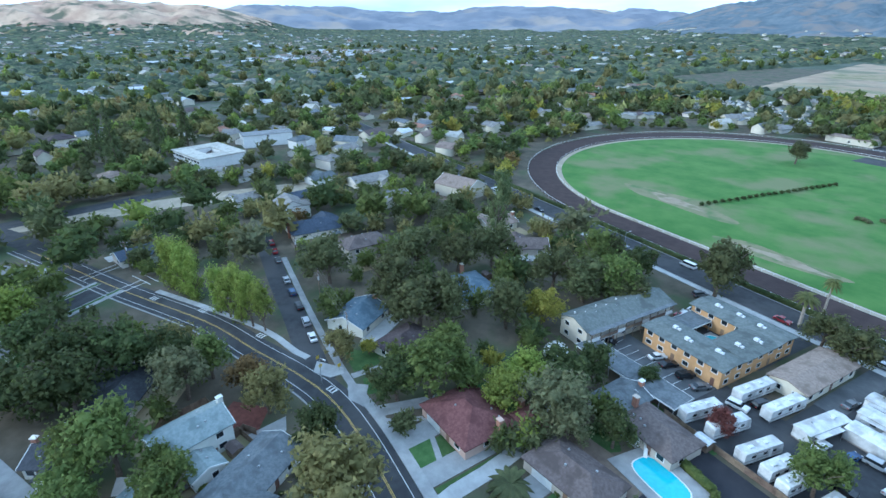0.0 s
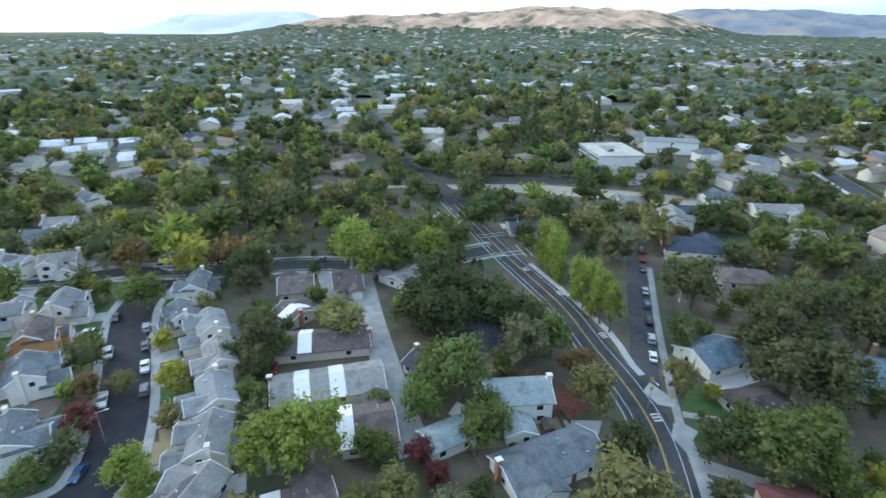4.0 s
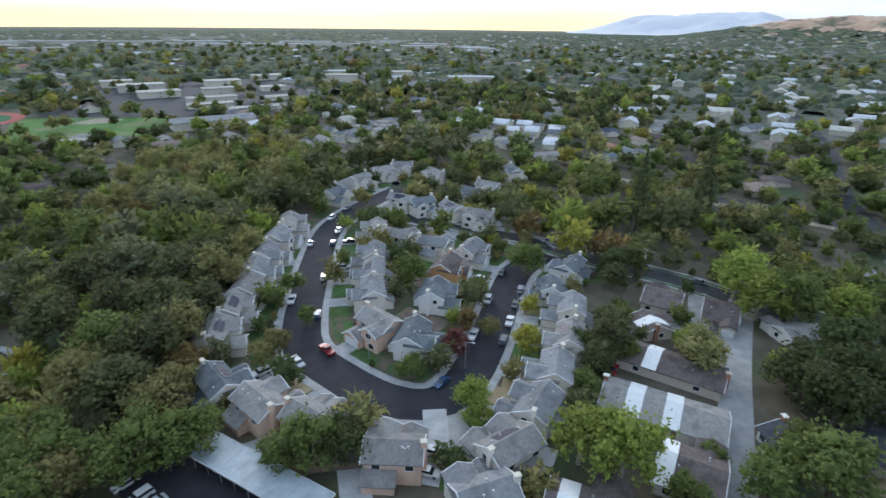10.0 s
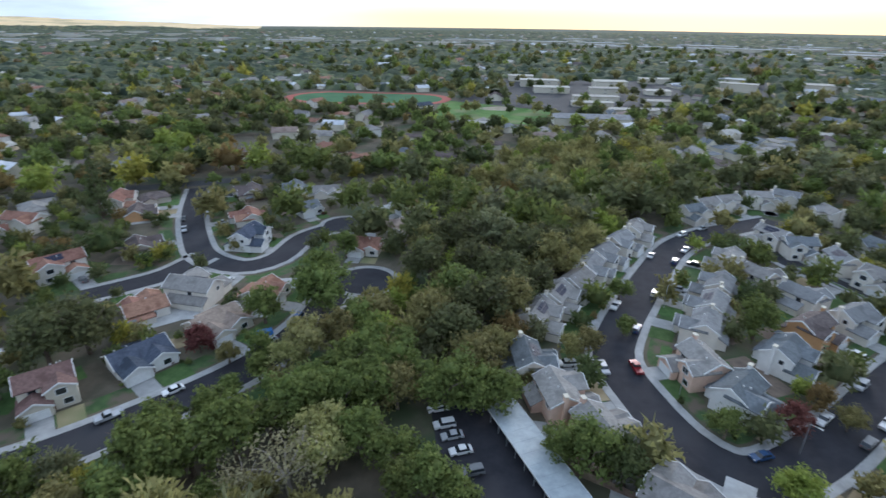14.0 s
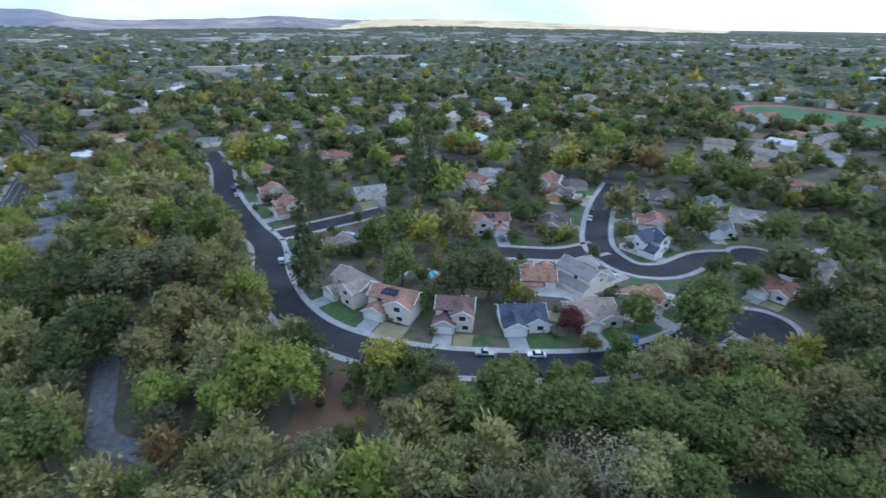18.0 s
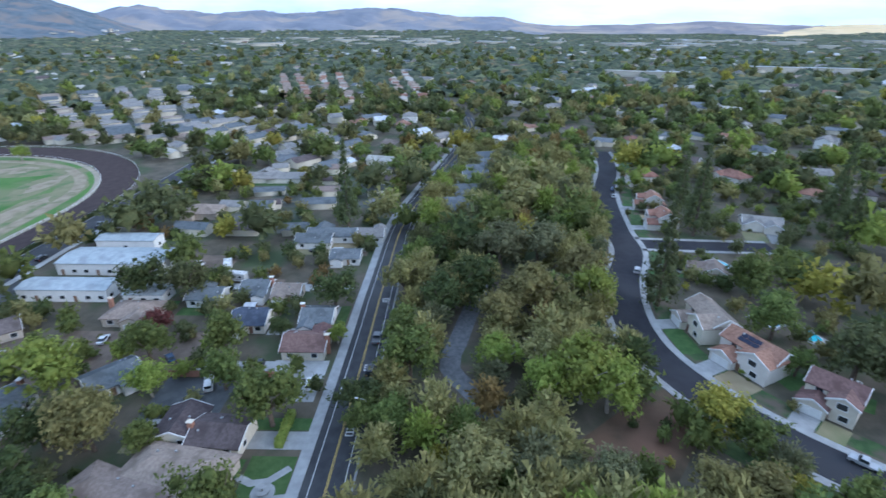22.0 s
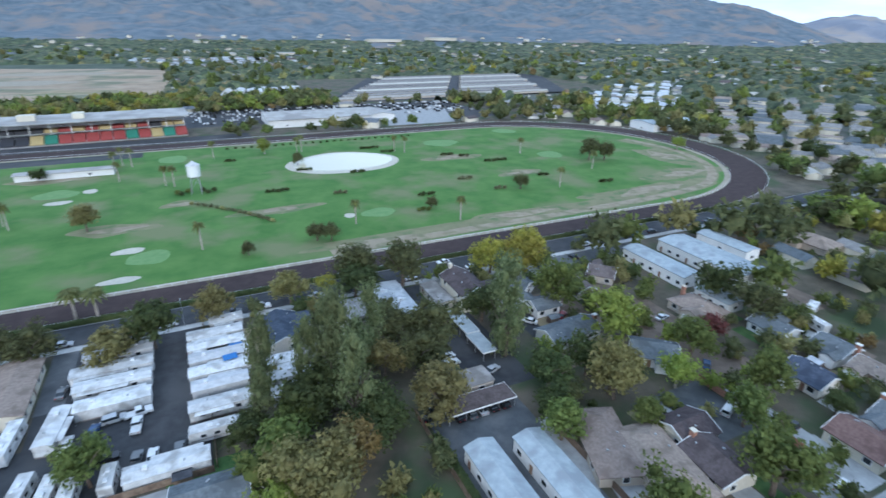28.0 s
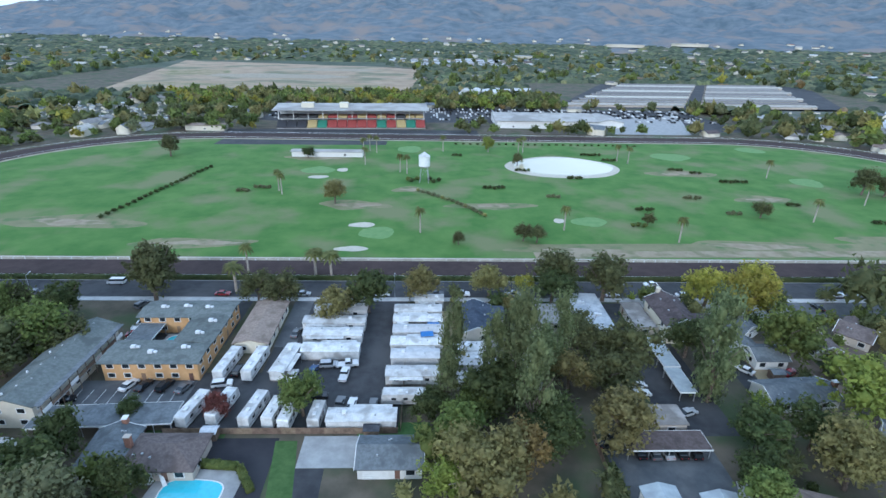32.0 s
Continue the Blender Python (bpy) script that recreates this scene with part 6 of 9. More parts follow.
def hedge(x0, y0, x1, y1, w, h, kind, label):
    """A clipped row of leaves between two points."""
    rng_ = np.random.default_rng(int(abs(x0 * 7 + y0 * 3)) + 1)
    L = math.hypot(x1 - x0, y1 - y0)
    n = int(min(6000, max(60, L * (w + 2 * h) * 6)))
    t = rng_.uniform(0, 1, n)
    s = rng_.integers(0, 3, n)
    u = np.where(s == 0, rng_.uniform(-w / 2, w / 2, n), np.where(s == 1, -w / 2, w / 2))
    zz = np.where(s == 0, h, rng_.uniform(0, h, n))
    dx, dy = (x1 - x0) / L, (y1 - y0) / L
    p = np.stack([x0 + (x1 - x0) * t - dy * u, y0 + (y1 - y0) * t + dx * u, zz], 1) + rng_.normal(0, 0.08, (n, 3))
    nr = np.stack([-dy * np.sign(u) * (s > 0), dx * np.sign(u) * (s > 0), (s == 0) * 1.0], 1) + 1e-3
    v, f = leaf_cards(p, nr, 0.28, rng_)
    c = [(x0 + dy * w / 2, y0 - dx * w / 2), (x1 + dy * w / 2, y1 - dx * w / 2), (x1 - dy * w / 2, y1 + dx * w / 2), (x0 - dy * w / 2, y0 + dx * w / 2)]
    box_v = np.array([(a, b, 0) for a, b in c] + [(a, b, h - 0.1) for a, b in c], float)
    box_f = np.array([(0, 1, 5), (0, 5, 4), (1, 2, 6), (1, 6, 5), (2, 3, 7), (2, 7, 6), (3, 0, 4), (3, 4, 7), (4, 5, 6), (4, 6, 7)]) + len(v)
    return tagged(new("hedge", fast_mesh("hedge", np.concatenate([v, box_v]), np.concatenate([f, box_f]), M_LEAF[kind])), label, "hedge")


SHRUB = {}


def shrub(x, y, r, kind, z=0.0):
    if kind not in SHRUB:
        SHRUB[kind] = fast_mesh("leaves", *clump(40 + len(kind), 200, 0.19, (0.7, 0.7, 0.62)), M_LEAF[kind])
    ob = tagged(new("shrub", SHRUB[kind]), {"light": "bright green", "silver": "grey-green", "brown": "rusty brown", "purple": "purple-leaved"}.get(kind, "dark green") + " rounded shrub in a garden bed", "shrub", "garden shrubs")
    ob.matrix_basis = at(x, y, (x * 37 + y * 91) % 360, z + r * 0.6, r, r * 0.8)
    return ob


def pole(x, y, deg, h=11.0):
    ob = thing("utility_pole", "weathered wooden utility pole with cross arms", "utility pole", "utility poles", at(x, y, deg))
    part("post", Geo().tube((0, 0, 0), (0, 0, h), 0.17, 0.11, 8), M_WOOD, ob)
    for zz in (h - 0.5, h - 1.7):
        a = part("cross_arm", Geo().box(-1.2, -0.06, zz, 1.2, 0.06, zz + 0.12), M_WOOD, ob)
        for u in (-1.05, -0.4, 0.4, 1.05):
            part("insulator", Geo().tube((u, 0, zz + 0.12), (u, 0, zz + 0.3), 0.05, 0.04, 6), M_AC, a)
    part("transformer", Geo().tube((0.35, 0, h - 3.2), (0.35, 0, h - 2.2), 0.24, 0.24, 10), M_RVGREY, ob)
    return ob


def wires(a, b, h=10.7):
    run = thing("power_line", "thin sagging power lines between poles", "cable", "power lines")
    A, B = Vector((*a, 0)), Vector((*b, 0))
    d = (B - A).normalized()
    nrm = Vector((-d.y, d.x, 0))
    for off in (-1.05, -0.4, 0.4, 1.05):
        pts = []
        for i in range(13):
            t = i / 12
            pts.append(A.lerp(B, t) + nrm * off + Vector((0, 0, h - 4 * 0.9 * t * (1 - t))))
        ring = [(math.cos(TAU * k / 3) * 0.02, math.sin(TAU * k / 3) * 0.02) for k in range(3)]
        g = Geo()
        g.add([p + nrm * u + Vector((0, 0, v)) for p in pts for u, v in ring], [(3 * i + k, 3 * i + (k + 1) % 3, 3 * i + 3 + (k + 1) % 3, 3 * i + 3 + k) for i in range(12) for k in range(3)])
        part("wire", g, M_STRIPE, run)
    return run


def street_lamp(x, y, deg):
    ob = thing("street_lamp", "grey steel street lamp with a curved arm", "street lamp", "street lamps", at(x, y, deg))
    part("post", Geo().tube((0, 0, 0), (0, 0, 7.6), 0.1, 0.06, 8), M_METAL, ob)
    part("arm", Geo().tube((0, 0, 7.5), (1.8, 0, 7.9), 0.05, 0.04, 6), M_METAL, ob)
    part("lamp_head", Geo().box(1.5, -0.14, 7.82, 2.3, 0.14, 7.98), M_RVGREY, ob)
    return ob


def fence(pts, h=1.8, label="weathered brown board fence between gardens", mat=None):
    ob = thing("fence", label, "fence", "garden fences")
    for (x0, y0), (x1, y1) in zip(pts, pts[1:]):
        L = math.hypot(x1 - x0, y1 - y0)
        n = max(1, round(L / 3.0))
        a = math.degrees(math.atan2(y1 - y0, x1 - x0))
        for i in range(n):
            t = (i + 0.5) / n
            p = part("panel", Geo().box(-L / n / 2 + 0.03, -0.03, 0.05, L / n / 2 - 0.03, 0.03, h), mat or M_WOOD, ob)
            p.matrix_basis = pose(x0 + (x1 - x0) * t, y0 + (y1 - y0) * t, 0, 0, 0, a)
        for i in range(n + 1):
            t = i / n
            p = part("post", Geo().box(-0.06, -0.06, 0, 0.06, 0.06, h + 0.1), mat or M_WOOD, ob)
            p.matrix_basis = pose(x0 + (x1 - x0) * t, y0 + (y1 - y0) * t, 0, 0, 0, a)
    return ob


# ---- things of the near plan ----
rnd = random.Random(7)


def nearest_road(x, y):
    return min(((a - x) ** 2 + (b - y) ** 2, a, b, c) for a, b, c in ROAD_SAMPLES)


def free_of_roads(x, y):
    return not any(abs(a - x) < c + 2.5 and abs(b - y) < c + 2.5 for a, b, c in ROAD_SAMPLES)


def yard(ob, x, y, w, d, q):
    """A concrete drive from the garage to the street, with grass beside it."""
    rot = ob.matrix_basis.to_euler().z
    fx, fy = math.sin(rot), -math.cos(rot)
    d2, a, b, c = nearest_road(x, y)
    dist = math.sqrt(d2)
    if dist > 34:
        return
    cosv = ((a - x) * fx + (b - y) * fy) / dist
    if cosv < 0.62:
        return
    gx, gy = ob["garage"]
    run = dist * cosv - c - 1.4 + gy
    if run < 0.8 or run > 24:
        if run <= 0.8:
            # houses close to the kerb: a short drive and two scraps of lawn beside the pavement
            ux, uy = (x - a) / dist, (y - b) / dist
            k = 0.0023 * (len(bpy.data.objects) % 17)

            def strip(u0, u1, v0, v1):
                return [(a + ux * v - uy * u, b + uy * v + ux * u) for u, v in ((u0, v0), (u1, v0), (u1, v1), (u0, v1))]
            s = q.choice((-1, 1)) * 1.8
            pad("driveway", strip(s - 2.4, s + 2.4, c + 0.32, min(dist, c + 11)), 0.175 + k * 0.3, M_PALECONC, "short pale concrete drive to a garage", "driveway")
            pad("front_lawn", strip(-w * 0.55, w * 0.55, c + 3.05, min(dist, c + 10)), 0.06 + k, M_LAWN, "small green front lawn", "lawn")
        return
    m = ob.matrix_basis

    def world_rect(x0, y0, x1, y1):
        return [tuple((m @ Vector((u, v, 0)))[:2]) for u, v in ((x0, y0), (x1, y0), (x1, y1), (x0, y1))]
    layer = len(bpy.data.objects) % 17
    pad("driveway", world_rect(gx - 2.5, gy - run, gx + 2.5, gy), 0.095 + 0.0012 * layer, M_PALECONC, "pale concrete drive to a garage", "driveway")
    s = -1 if gx > 0 else 1
    x0, x1 = sorted((gx + s * 2.9, gx + s * (w * 0.72)))
    pad("front_lawn", world_rect(x0, gy - run + 0.4, x1, gy + 0.6), 0.055 + 0.0021 * layer, M_LAWN if q.random() < 0.75 else M_DRYLAWN, "small mown front lawn", "lawn")
    if q.random() < 0.45:
        p = m @ Vector((gx + q.uniform(-0.6, 0.6), gy - 3.2, 0))
        if run > 6:
            park(p.x, p.y, math.degrees(rot) + 90 + (180 if q.random() < 0.5 else 0), *any_car(q), "parked on a drive")
    for i in range(q.randint(1, 4)):
        p = m @ Vector((q.uniform(-w / 2, w / 2), gy + q.uniform(0.2, 2.2) if gy > -d else -d / 2 - 1.2, 0))
        if abs((m.inverted() @ p).x - gx) > 3.2:
            shrub(p.x, p.y, q.uniform(0.6, 1.2), q.choice(("dark", "mid", "mid", "light", "purple")))


# white sheet strips across the long apartment roofs: places along the ridge
ROOF_PANELS = {(-104.6, -55.4): (-4.2,), (-88.8, -46.7): (-5.7, 2.0), (-78.3, -33.4): (-4.4,), (-116.2, -69.7): (0.5,), (-55.6, -37.8): (-3.5,)}
for row in HOUSES:
    x, y, rot = row[:3]
    d2, a, b, c = nearest_road(x, y)
    th = radians(rot)
    gap = math.sqrt(d2) - c - row[4] / 2
    if x > 20 and y < -60 and gap < 8:
        # set back behind a front garden
        k = min(5.0, 8 - gap) / math.sqrt(d2)
        x, y = x + (x - a) * k, y + (y - b) * k
        row = (x, y, rot, row[3] * 0.92, row[4] * 0.92) + tuple(row[5:])
    flip = ((a - x) * math.sin(th) - (b - y) * math.cos(th)) < 0
    if x < 0 and y < -45 and row[5] == 2:
        ob = estate_house(x, y, row[3], row[4], row[7], rnd)
    elif x > 30 and y < -55 and math.hypot(x, y) < 260:
        ob = estate_house(x, y, row[3], row[4], row[7], rnd, row[5], ("creekside", "court", "court_b", "spur"))
    else:
        ob = house(*row, rnd, 2, flip)
    yard(ob, x, y, row[3], row[4], rnd)
    for u in ROOF_PANELS.get((x, y), ()):
        p = part("roof_panel", roof_geo(2.4, row[4], 3.02, row[4] * 0.20, "gable", 0.5, 0.1), M_WHITE, ob, "white translucent sheet panels across the roof")
        p.matrix_basis = pose(-u if flip else u, 0, 0)
LATE_TREES = []
for kind, x, y, r in TREES:
    if math.hypot(x, y) > 172 and kind in ("mid", "oak", "dark", "olive", "light", "yellow", "brown", "pale", "silver"):
        LATE_TREES.append((kind, x, y, r))
    else:
        plant(kind, x, y, r, rnd)


# ---- apartments, trailer park and lots beside the track ----
M_OCHRE = material("ochre_stucco", (0.46, 0.27, 0.12), (0.56, 0.34, 0.16), 0.6, 0.95, bump=0.1)
M_TINROOF = material("pale_metal_roof", (0.295, 0.330, 0.345), (0.385, 0.425, 0.44), 0.5, 0.6, 0.1, c=(0.26, 0.285, 0.30), c_scale=0.2)
M_TAR = material("tar_roof", (0.17, 0.155, 0.14), (0.25, 0.23, 0.21), 0.4, 0.95, c=(0.34, 0.32, 0.30), c_scale=0.2)
q = random.Random(17)
pad("trailer_park_lot", [(-55, 86), (-6, 86), (-6, 145), (-40, 145), (-40, 106), (-55, 106)], 0.035, M_ASPHALT, "grey asphalt lanes of a trailer park")
pad("gravel_drive", rect(-40.2, 117, -34.6, 144.8), 0.045, M_OLDASPHALT, "pale worn concrete drive")
pad("apartment_lot", rect(-81, 91.2, -54, 103), 0.04, M_OLDASPHALT, "stained grey parking lot of an apartment house")
pad("apartment_court", rect(-80, 118, -53, 144), 0.036, M_ASPHALT, "asphalt parking court")
pad("black_yard", [(-47, 60), (-29.5, 60), (-30, 84), (-46, 84)], 0.042, M_DARKASPHALT, "black sealed asphalt yard")
pad("concrete_yard", rect(-25, 76, -13, 84.5), 0.042, M_PALECONC, "pale concrete yard")
pad("tar_drive", [(-25.5, 52), (-19, 52), (-19.5, 75.9), (-25, 75.9)], 0.038, M_ASPHALT, "asphalt garden drive")
pad("carport_lot", rect(36, 33, 58, 84), 0.039, M_OLDASPHALT, "wide grey asphalt parking lot")
pad("shop_lot", rect(51, 84, 66, 141), 0.043, M_ASPHALT, "asphalt lane between carports")
for i in range(9):
    structure("bay_line", Geo().box(-79 + i * 2.7, 94.8, 0.04, -78.88 + i * 2.7, 99.6, 0.052), M_PAINT, "white parking bay line", "road marking")
for i in range(9):
    structure("bay_line", Geo().box(-80.0, 121 + i * 2.6, 0.036, -75.4, 121.12 + i * 2.6, 0.05), M_PAINT, "white parking bay line", "road marking")
ob = block(-90, 87.3, -80.4, 118.8, 5.7, M_WALL["cream"], M_ROOF["slate"], "two-storey apartment block with a long grey shingle roof", low=1.7)
part("walkway", Geo().box(4.8, -15.5, 2.75, 6.2, 15.5, 2.92), M_CONCRETE, ob)
for i in range(11):
    u = -15.2 + i * 3.04
    part("walkway_post", Geo().box(6.05, u - 0.07, 0, 6.2, u + 0.07, 5.6), M_WOOD, ob)
for i in range(10):
    u = -15.2 + i * 3.04
    part("balustrade", Geo().box(6.08, u + 0.1, 2.95, 6.15, u + 2.94, 3.9), M_WOOD if i % 3 else M_WHITE, ob)
part("walkway_roof", Geo().box(4.8, -16, 5.62, 6.7, 16, 5.74), M_ROOF["bluegrey"], ob)
for i in range(12):
    u = -14 + i * 2.5
    part("roof_vent", Geo().box(-2.2 + (i % 3) * 1.3, u, 6.7, -1.9 + (i % 3) * 1.3, u + 0.35, 7.4), M_AC, ob)
# the ochre apartment house: three wings round a pool
for (x0, y0, x1, y1), spots in (((-75.6, 103.0, -53.6, 111.6), [(-6, 1), (-1, -1), (6, 1)]), ((-62.2, 111.6, -53.6, 124), [(0, -3), (1, 3)]), ((-77.2, 124, -53.6, 131.8), [(-7, 0), (-1, 0.5), (5, 0)])):
    ob = block(x0, y0, x1, y1, 5.1, M_OCHRE, M_ROOF["slate"], "ochre two-storey apartment wing with a low grey roof", over=0.7, low=0.45)
    roof_units(ob, spots, 5.5)
canopy(-77, 112, -70.5, 123.6, 0, 3.0, M_ROOF["bluegrey"], "low grey covered walk between apartment wings")
swimming_pool(-66.5, 118.2, 5.4, 8.0, 0, 1.0, "small turquoise pool in an apartment courtyard")
canopy(-80.8, 84.6, -52.2, 91.4, 3, 2.6, M_ROOF["bluegrey"], "long low carport with a grey sheet roof")
ob = block(-49.0, 114.2, -40.8, 135.6, 3.2, M_WALL["cream"], M_ROOF["tan"], "low tan-roofed office of the trailer park", rows=1, low=1.0, name="park_office")
for x, y, L, g_, t_ in ((-24.8, 133.6, 15, True, False), (-25.6, 126.6, 17, False, False), (-25.0, 120.4, 15.5, False, False), (-24.4, 113.0, 14.5, False, False), (-34.6, 108.4, 12, False, False),
                        (0.6, 139.4, 8.5, False, False), (-2.6, 133.2, 13.5, False, False), (-2.6, 127.6, 13.5, False, False), (-2.4, 122.0, 13.5, True, True), (-2.6, 116.0, 13.5, False, False),
                        (-2.9, 110.2, 12, True, False), (-3.4, 103.0, 12.5, False, False), (-13.6, 87.8, 14.5, False, False), (17, 113.4, 21, False, False), (17.5, 107.4, 21, True, False), (17, 100.8, 20, False, False)):
    upright = x == -34.6
    mobile_home(x, y, 82 if upright else 180 if q.random() < 0.5 else 0, L, 3.4 if upright else 4.0, g_, t_)
motorhome(-4.4, 95.0, 180, 11.5, 2.7)
for x, y, a, L in ((-48.4, 107.8, 84, 11.2), (-41.8, 107.8, 84, 11.2), (-50.0, 91.4, 79, 9.8), (-44.2, 92.2, 80, 9.8), (-37.1, 91.2, 80, 9.8), (-32.6, 90.2, 82, 7.6), (-29.3, 88.6, 84, 6.0), (-23.3, 89.2, 86, 6.6)):
    motorhome(x, y, a, L)
for x, y, a, s, c in ((-45.4, 106.0, 80, "suv", "black"), (-35.6, 123.0, 84, "sedan", "grey"), (-32.2, 103.4, 84, "pickup", "white"), (-27.6, 106.0, 84, "sedan", "blue"), (-24.2, 108.4, 6, "suv", "silver"), (-19.6, 108.6, 8, "pickup", "white"), (-19.8, 104.4, 86, "pickup", "white"),
                      (-24.6, 96.4, 8, "suv", "black"), (-19.3, 93.4, 84, "pickup", "grey"), (-16.6, 93.6, 84, "sedan", "white"), (-11.8, 93.2, 88, "suv", "grey"), (-8.6, 130.2, 88, "sedan", "red"), (-47.6, 100.9, 12, "suv", "white"),
                      (-68.8, 100.6, 72, "sedan", "white"), (-65.2, 100.4, 72, "sedan", "black"), (-60.4, 100.2, 74, "suv", "black"), (-55.8, 99.6, 70, "sedan", "grey"),
                      (-78.4, 122.4, 10, "sedan", "red"), (-78.0, 125.4, 10, "pickup", "white"), (-78.6, 128.4, 10, "sedan", "white"), (-77.4, 131.4, 10, "suv", "silver"), (-77.2, 134.4, 10, "sedan", "grey"), (-84.6, 138.5, 70, "suv", "grey"), (-80.0, 95.2, 20, "sedan", "black"),
                      (42.5, 79.4, 92, "sedan", "black"), (45.2, 79.2, 92, "suv", "grey"), (48.0, 79.3, 92, "sedan", "silver"), (50.8, 79.3, 92, "sedan", "black"), (53.5, 79.2, 92, "suv", "black"),
                      (49.8, 100.2, 10, "sedan", "white"), (49.6, 97.0, 8, "suv", "white"), (36.6, 82, 40, "sedan", "black"), (57.6, 90.6, 20, "sedan", "silver"), (79.2, 106.2, 130, "sedan", "white")):
    park(x, y, a, s, c, "parked in an open lot")
ob = block(42.2, 119.8, 50.8, 139.8, 3.8, M_WALL["white"], M_ROOF["white"], "flat white-roofed shop building with roof vents", rows=1, low=0.15, name="shop", over=0.3)
roof_units(ob, [(-2, 4), (1, -3)], 4.1)
block(57.9, 122.6, 63.1, 136.2, 2.8, M_WALL["brown"], M_TAR, "row of low flat-roofed garages", rows=1, low=0.12, name="garage_row", over=0.3)
canopy(57.9, 104.6, 61.9, 117.4, 0, 2.6, M_TINROOF, "narrow carport with a pale tar roof")
canopy(57.5, 94.8, 61.4, 104.2, 0, 2.6, M_TINROOF, "narrow carport with a pale tar roof")
block(48.0, 84.4, 54.3, 90.2, 2.8, M_WALL["brown"], M_TAR, "small flat-roofed store with patched roof", rows=1, low=0.12, name="store", over=0.3)
canopy(39.4, 77.4, 56.2, 82.8, 0, 2.5, M_ROOF["brown"], "brown-roofed carport sheltering parked cars")
block(48.1, 37.2, 54.2, 66, 3.6, M_WALL["white"], M_TINROOF, "long hall with a pale blue metal roof", rows=1, low=0.9, name="hall", over=0.3)
block(38.0, 44, 44.0, 67.6, 3.6, M_WALL["white"], M_TINROOF, "long hall with a pale blue metal roof", rows=1, low=0.9, name="hall", over=0.3)
block(155, 96, 168.5, 131.5, 4.2, M_WALL["white"], M_TINROOF, "broad workshop shed with a pale metal roof", rows=1, low=0.8, name="shed", over=0.3)
block(137, 103.5, 145.2, 131, 4.0, M_WALL["white"], M_TINROOF, "workshop shed with a pale metal roof", rows=1, low=0.8, name="shed", over=0.3)
block(175.5, 109.5, 183, 131, 4.0, M_WALL["white"], M_TINROOF, "workshop shed with a pale metal roof", rows=1, low=0.8, name="shed", over=0.3)
block(136, 86, 143, 98, 3.2, M_WALL["white"], M_TINROOF, "small shed with a pale metal roof", rows=1, low=0.5, name="shed", over=0.3)
swimming_pool(-42.4, 70.2, 11, 6.0, -4, 2.6)
pad("lawn_strip", [(-30.6, 83.2), (-26.2, 83.2), (-23.6, 67), (-28.4, 67)], 0.046, M_LAWN, "narrow green lawn between drives", "lawn")
for (ax, ay), (bx, by) in (((-43.5, 76.9), (-35.8, 76.0)), ((-35.4, 75.8), (-31.6, 70.4))):
    hedge(ax, ay, bx, by, 1.4, 1.3, "mid", "clipped green hedge round a pool garden")
slide = thing("pool_slide", "small white water slide at a garden pool", "slide", "", at(-48.8, 73.4, -50))
part("chute", Geo().side([(-1.6, 1.9), (0.2, 1.5), (1.4, 0.5), (2.2, 0.3), (2.2, 0.45), (1.4, 0.68), (0.2, 1.7), (-1.6, 2.1)], -0.35, 0.35), M_WHITE, slide)
for u in (-1.5, -0.9):
    part("leg", Geo().tube((u, -0.3, 0.15), (u, -0.3, 1.95), 0.04, 0.04, 6), M_METAL, slide)
    part("leg", Geo().tube((u, 0.3, 0.15), (u, 0.3, 1.95), 0.04, 0.04, 6), M_METAL, slide)
for x, y, w, d, a in ((130, -90, 7, 4, 30), (122.3, -97.6, 6, 4, 10), (167.8, -94.9, 6, 4, 20), (131.5, -76, 7, 4, 50)):
    swimming_pool(x, y, w, d, a, 0.9, "small blue garden pool in a back yard")
# creekside car lot with its long shelter
pad("creek_lot", [(11, -95), (-2, -97), (-26, -55), (-10, -50), (6, -72)], 0.05, M_DARKASPHALT, "black asphalt car lot beside the creek")
canopy(-14.9, -93.2, -8.1, -61.0, 27, 2.8, M_TINROOF, "long car shelter with a pale blue sheet roof")
for x, y, s, c in ((8.2, -89.2, "sedan", "white"), (6.4, -84.4, "suv", "white"), (4.6, -81.4, "sedan", "silver"), (2.6, -77.6, "sedan", "white"), (0.2, -72.6, "suv", "grey")):
    park(x, y, 20, s, c, "parked in an open lot")
# gardens by the main road
pad("lawn_patch", [(-80.4, 32.2), (-72.7, 30.6), (-64.2, 31.2), (-62.9, 35.2), (-72.7, 37.9), (-78.7, 35.8)], 0.09, M_LAWN, "mown green front lawn with a curved edge", "lawn")
pad("lawn_patch", [(-111.8, 33.2), (-104.6, 41.2), (-100.8, 41.2), (-100.9, 32.2)], 0.05, M_LAWN, "dull green front lawn", "lawn")
pad("lawn_patch", [(-97.3, 33.0), (-98.3, 40.4), (-90, 38.6), (-91.4, 32.0)], 0.05, M_LAWN, "dull green front lawn", "lawn")
pad("garden_path", [(-100.6, 31.2), (-98.6, 31.2), (-99.0, 41.4), (-100.4, 41.4)], 0.056, M_PALECONC, "pale concrete garden path", "path")
pad("red_house_drive", [(-87.4, 30.6), (-83.6, 46.3), (-80.6, 46.3), (-83.4, 31.4)], 0.062, M_PALECONC, "pale concrete drive beside a lawn", "driveway")
structure("long_drive", ribbon(curve_points([(-57.5, 31), (-58.8, 36), (-59.6, 43), (-61.4, 52), (-63.6, 63)]), 1.7, -1.7, 0.066), M_CONCRETE, "worn concrete drive between two houses", "driveway")
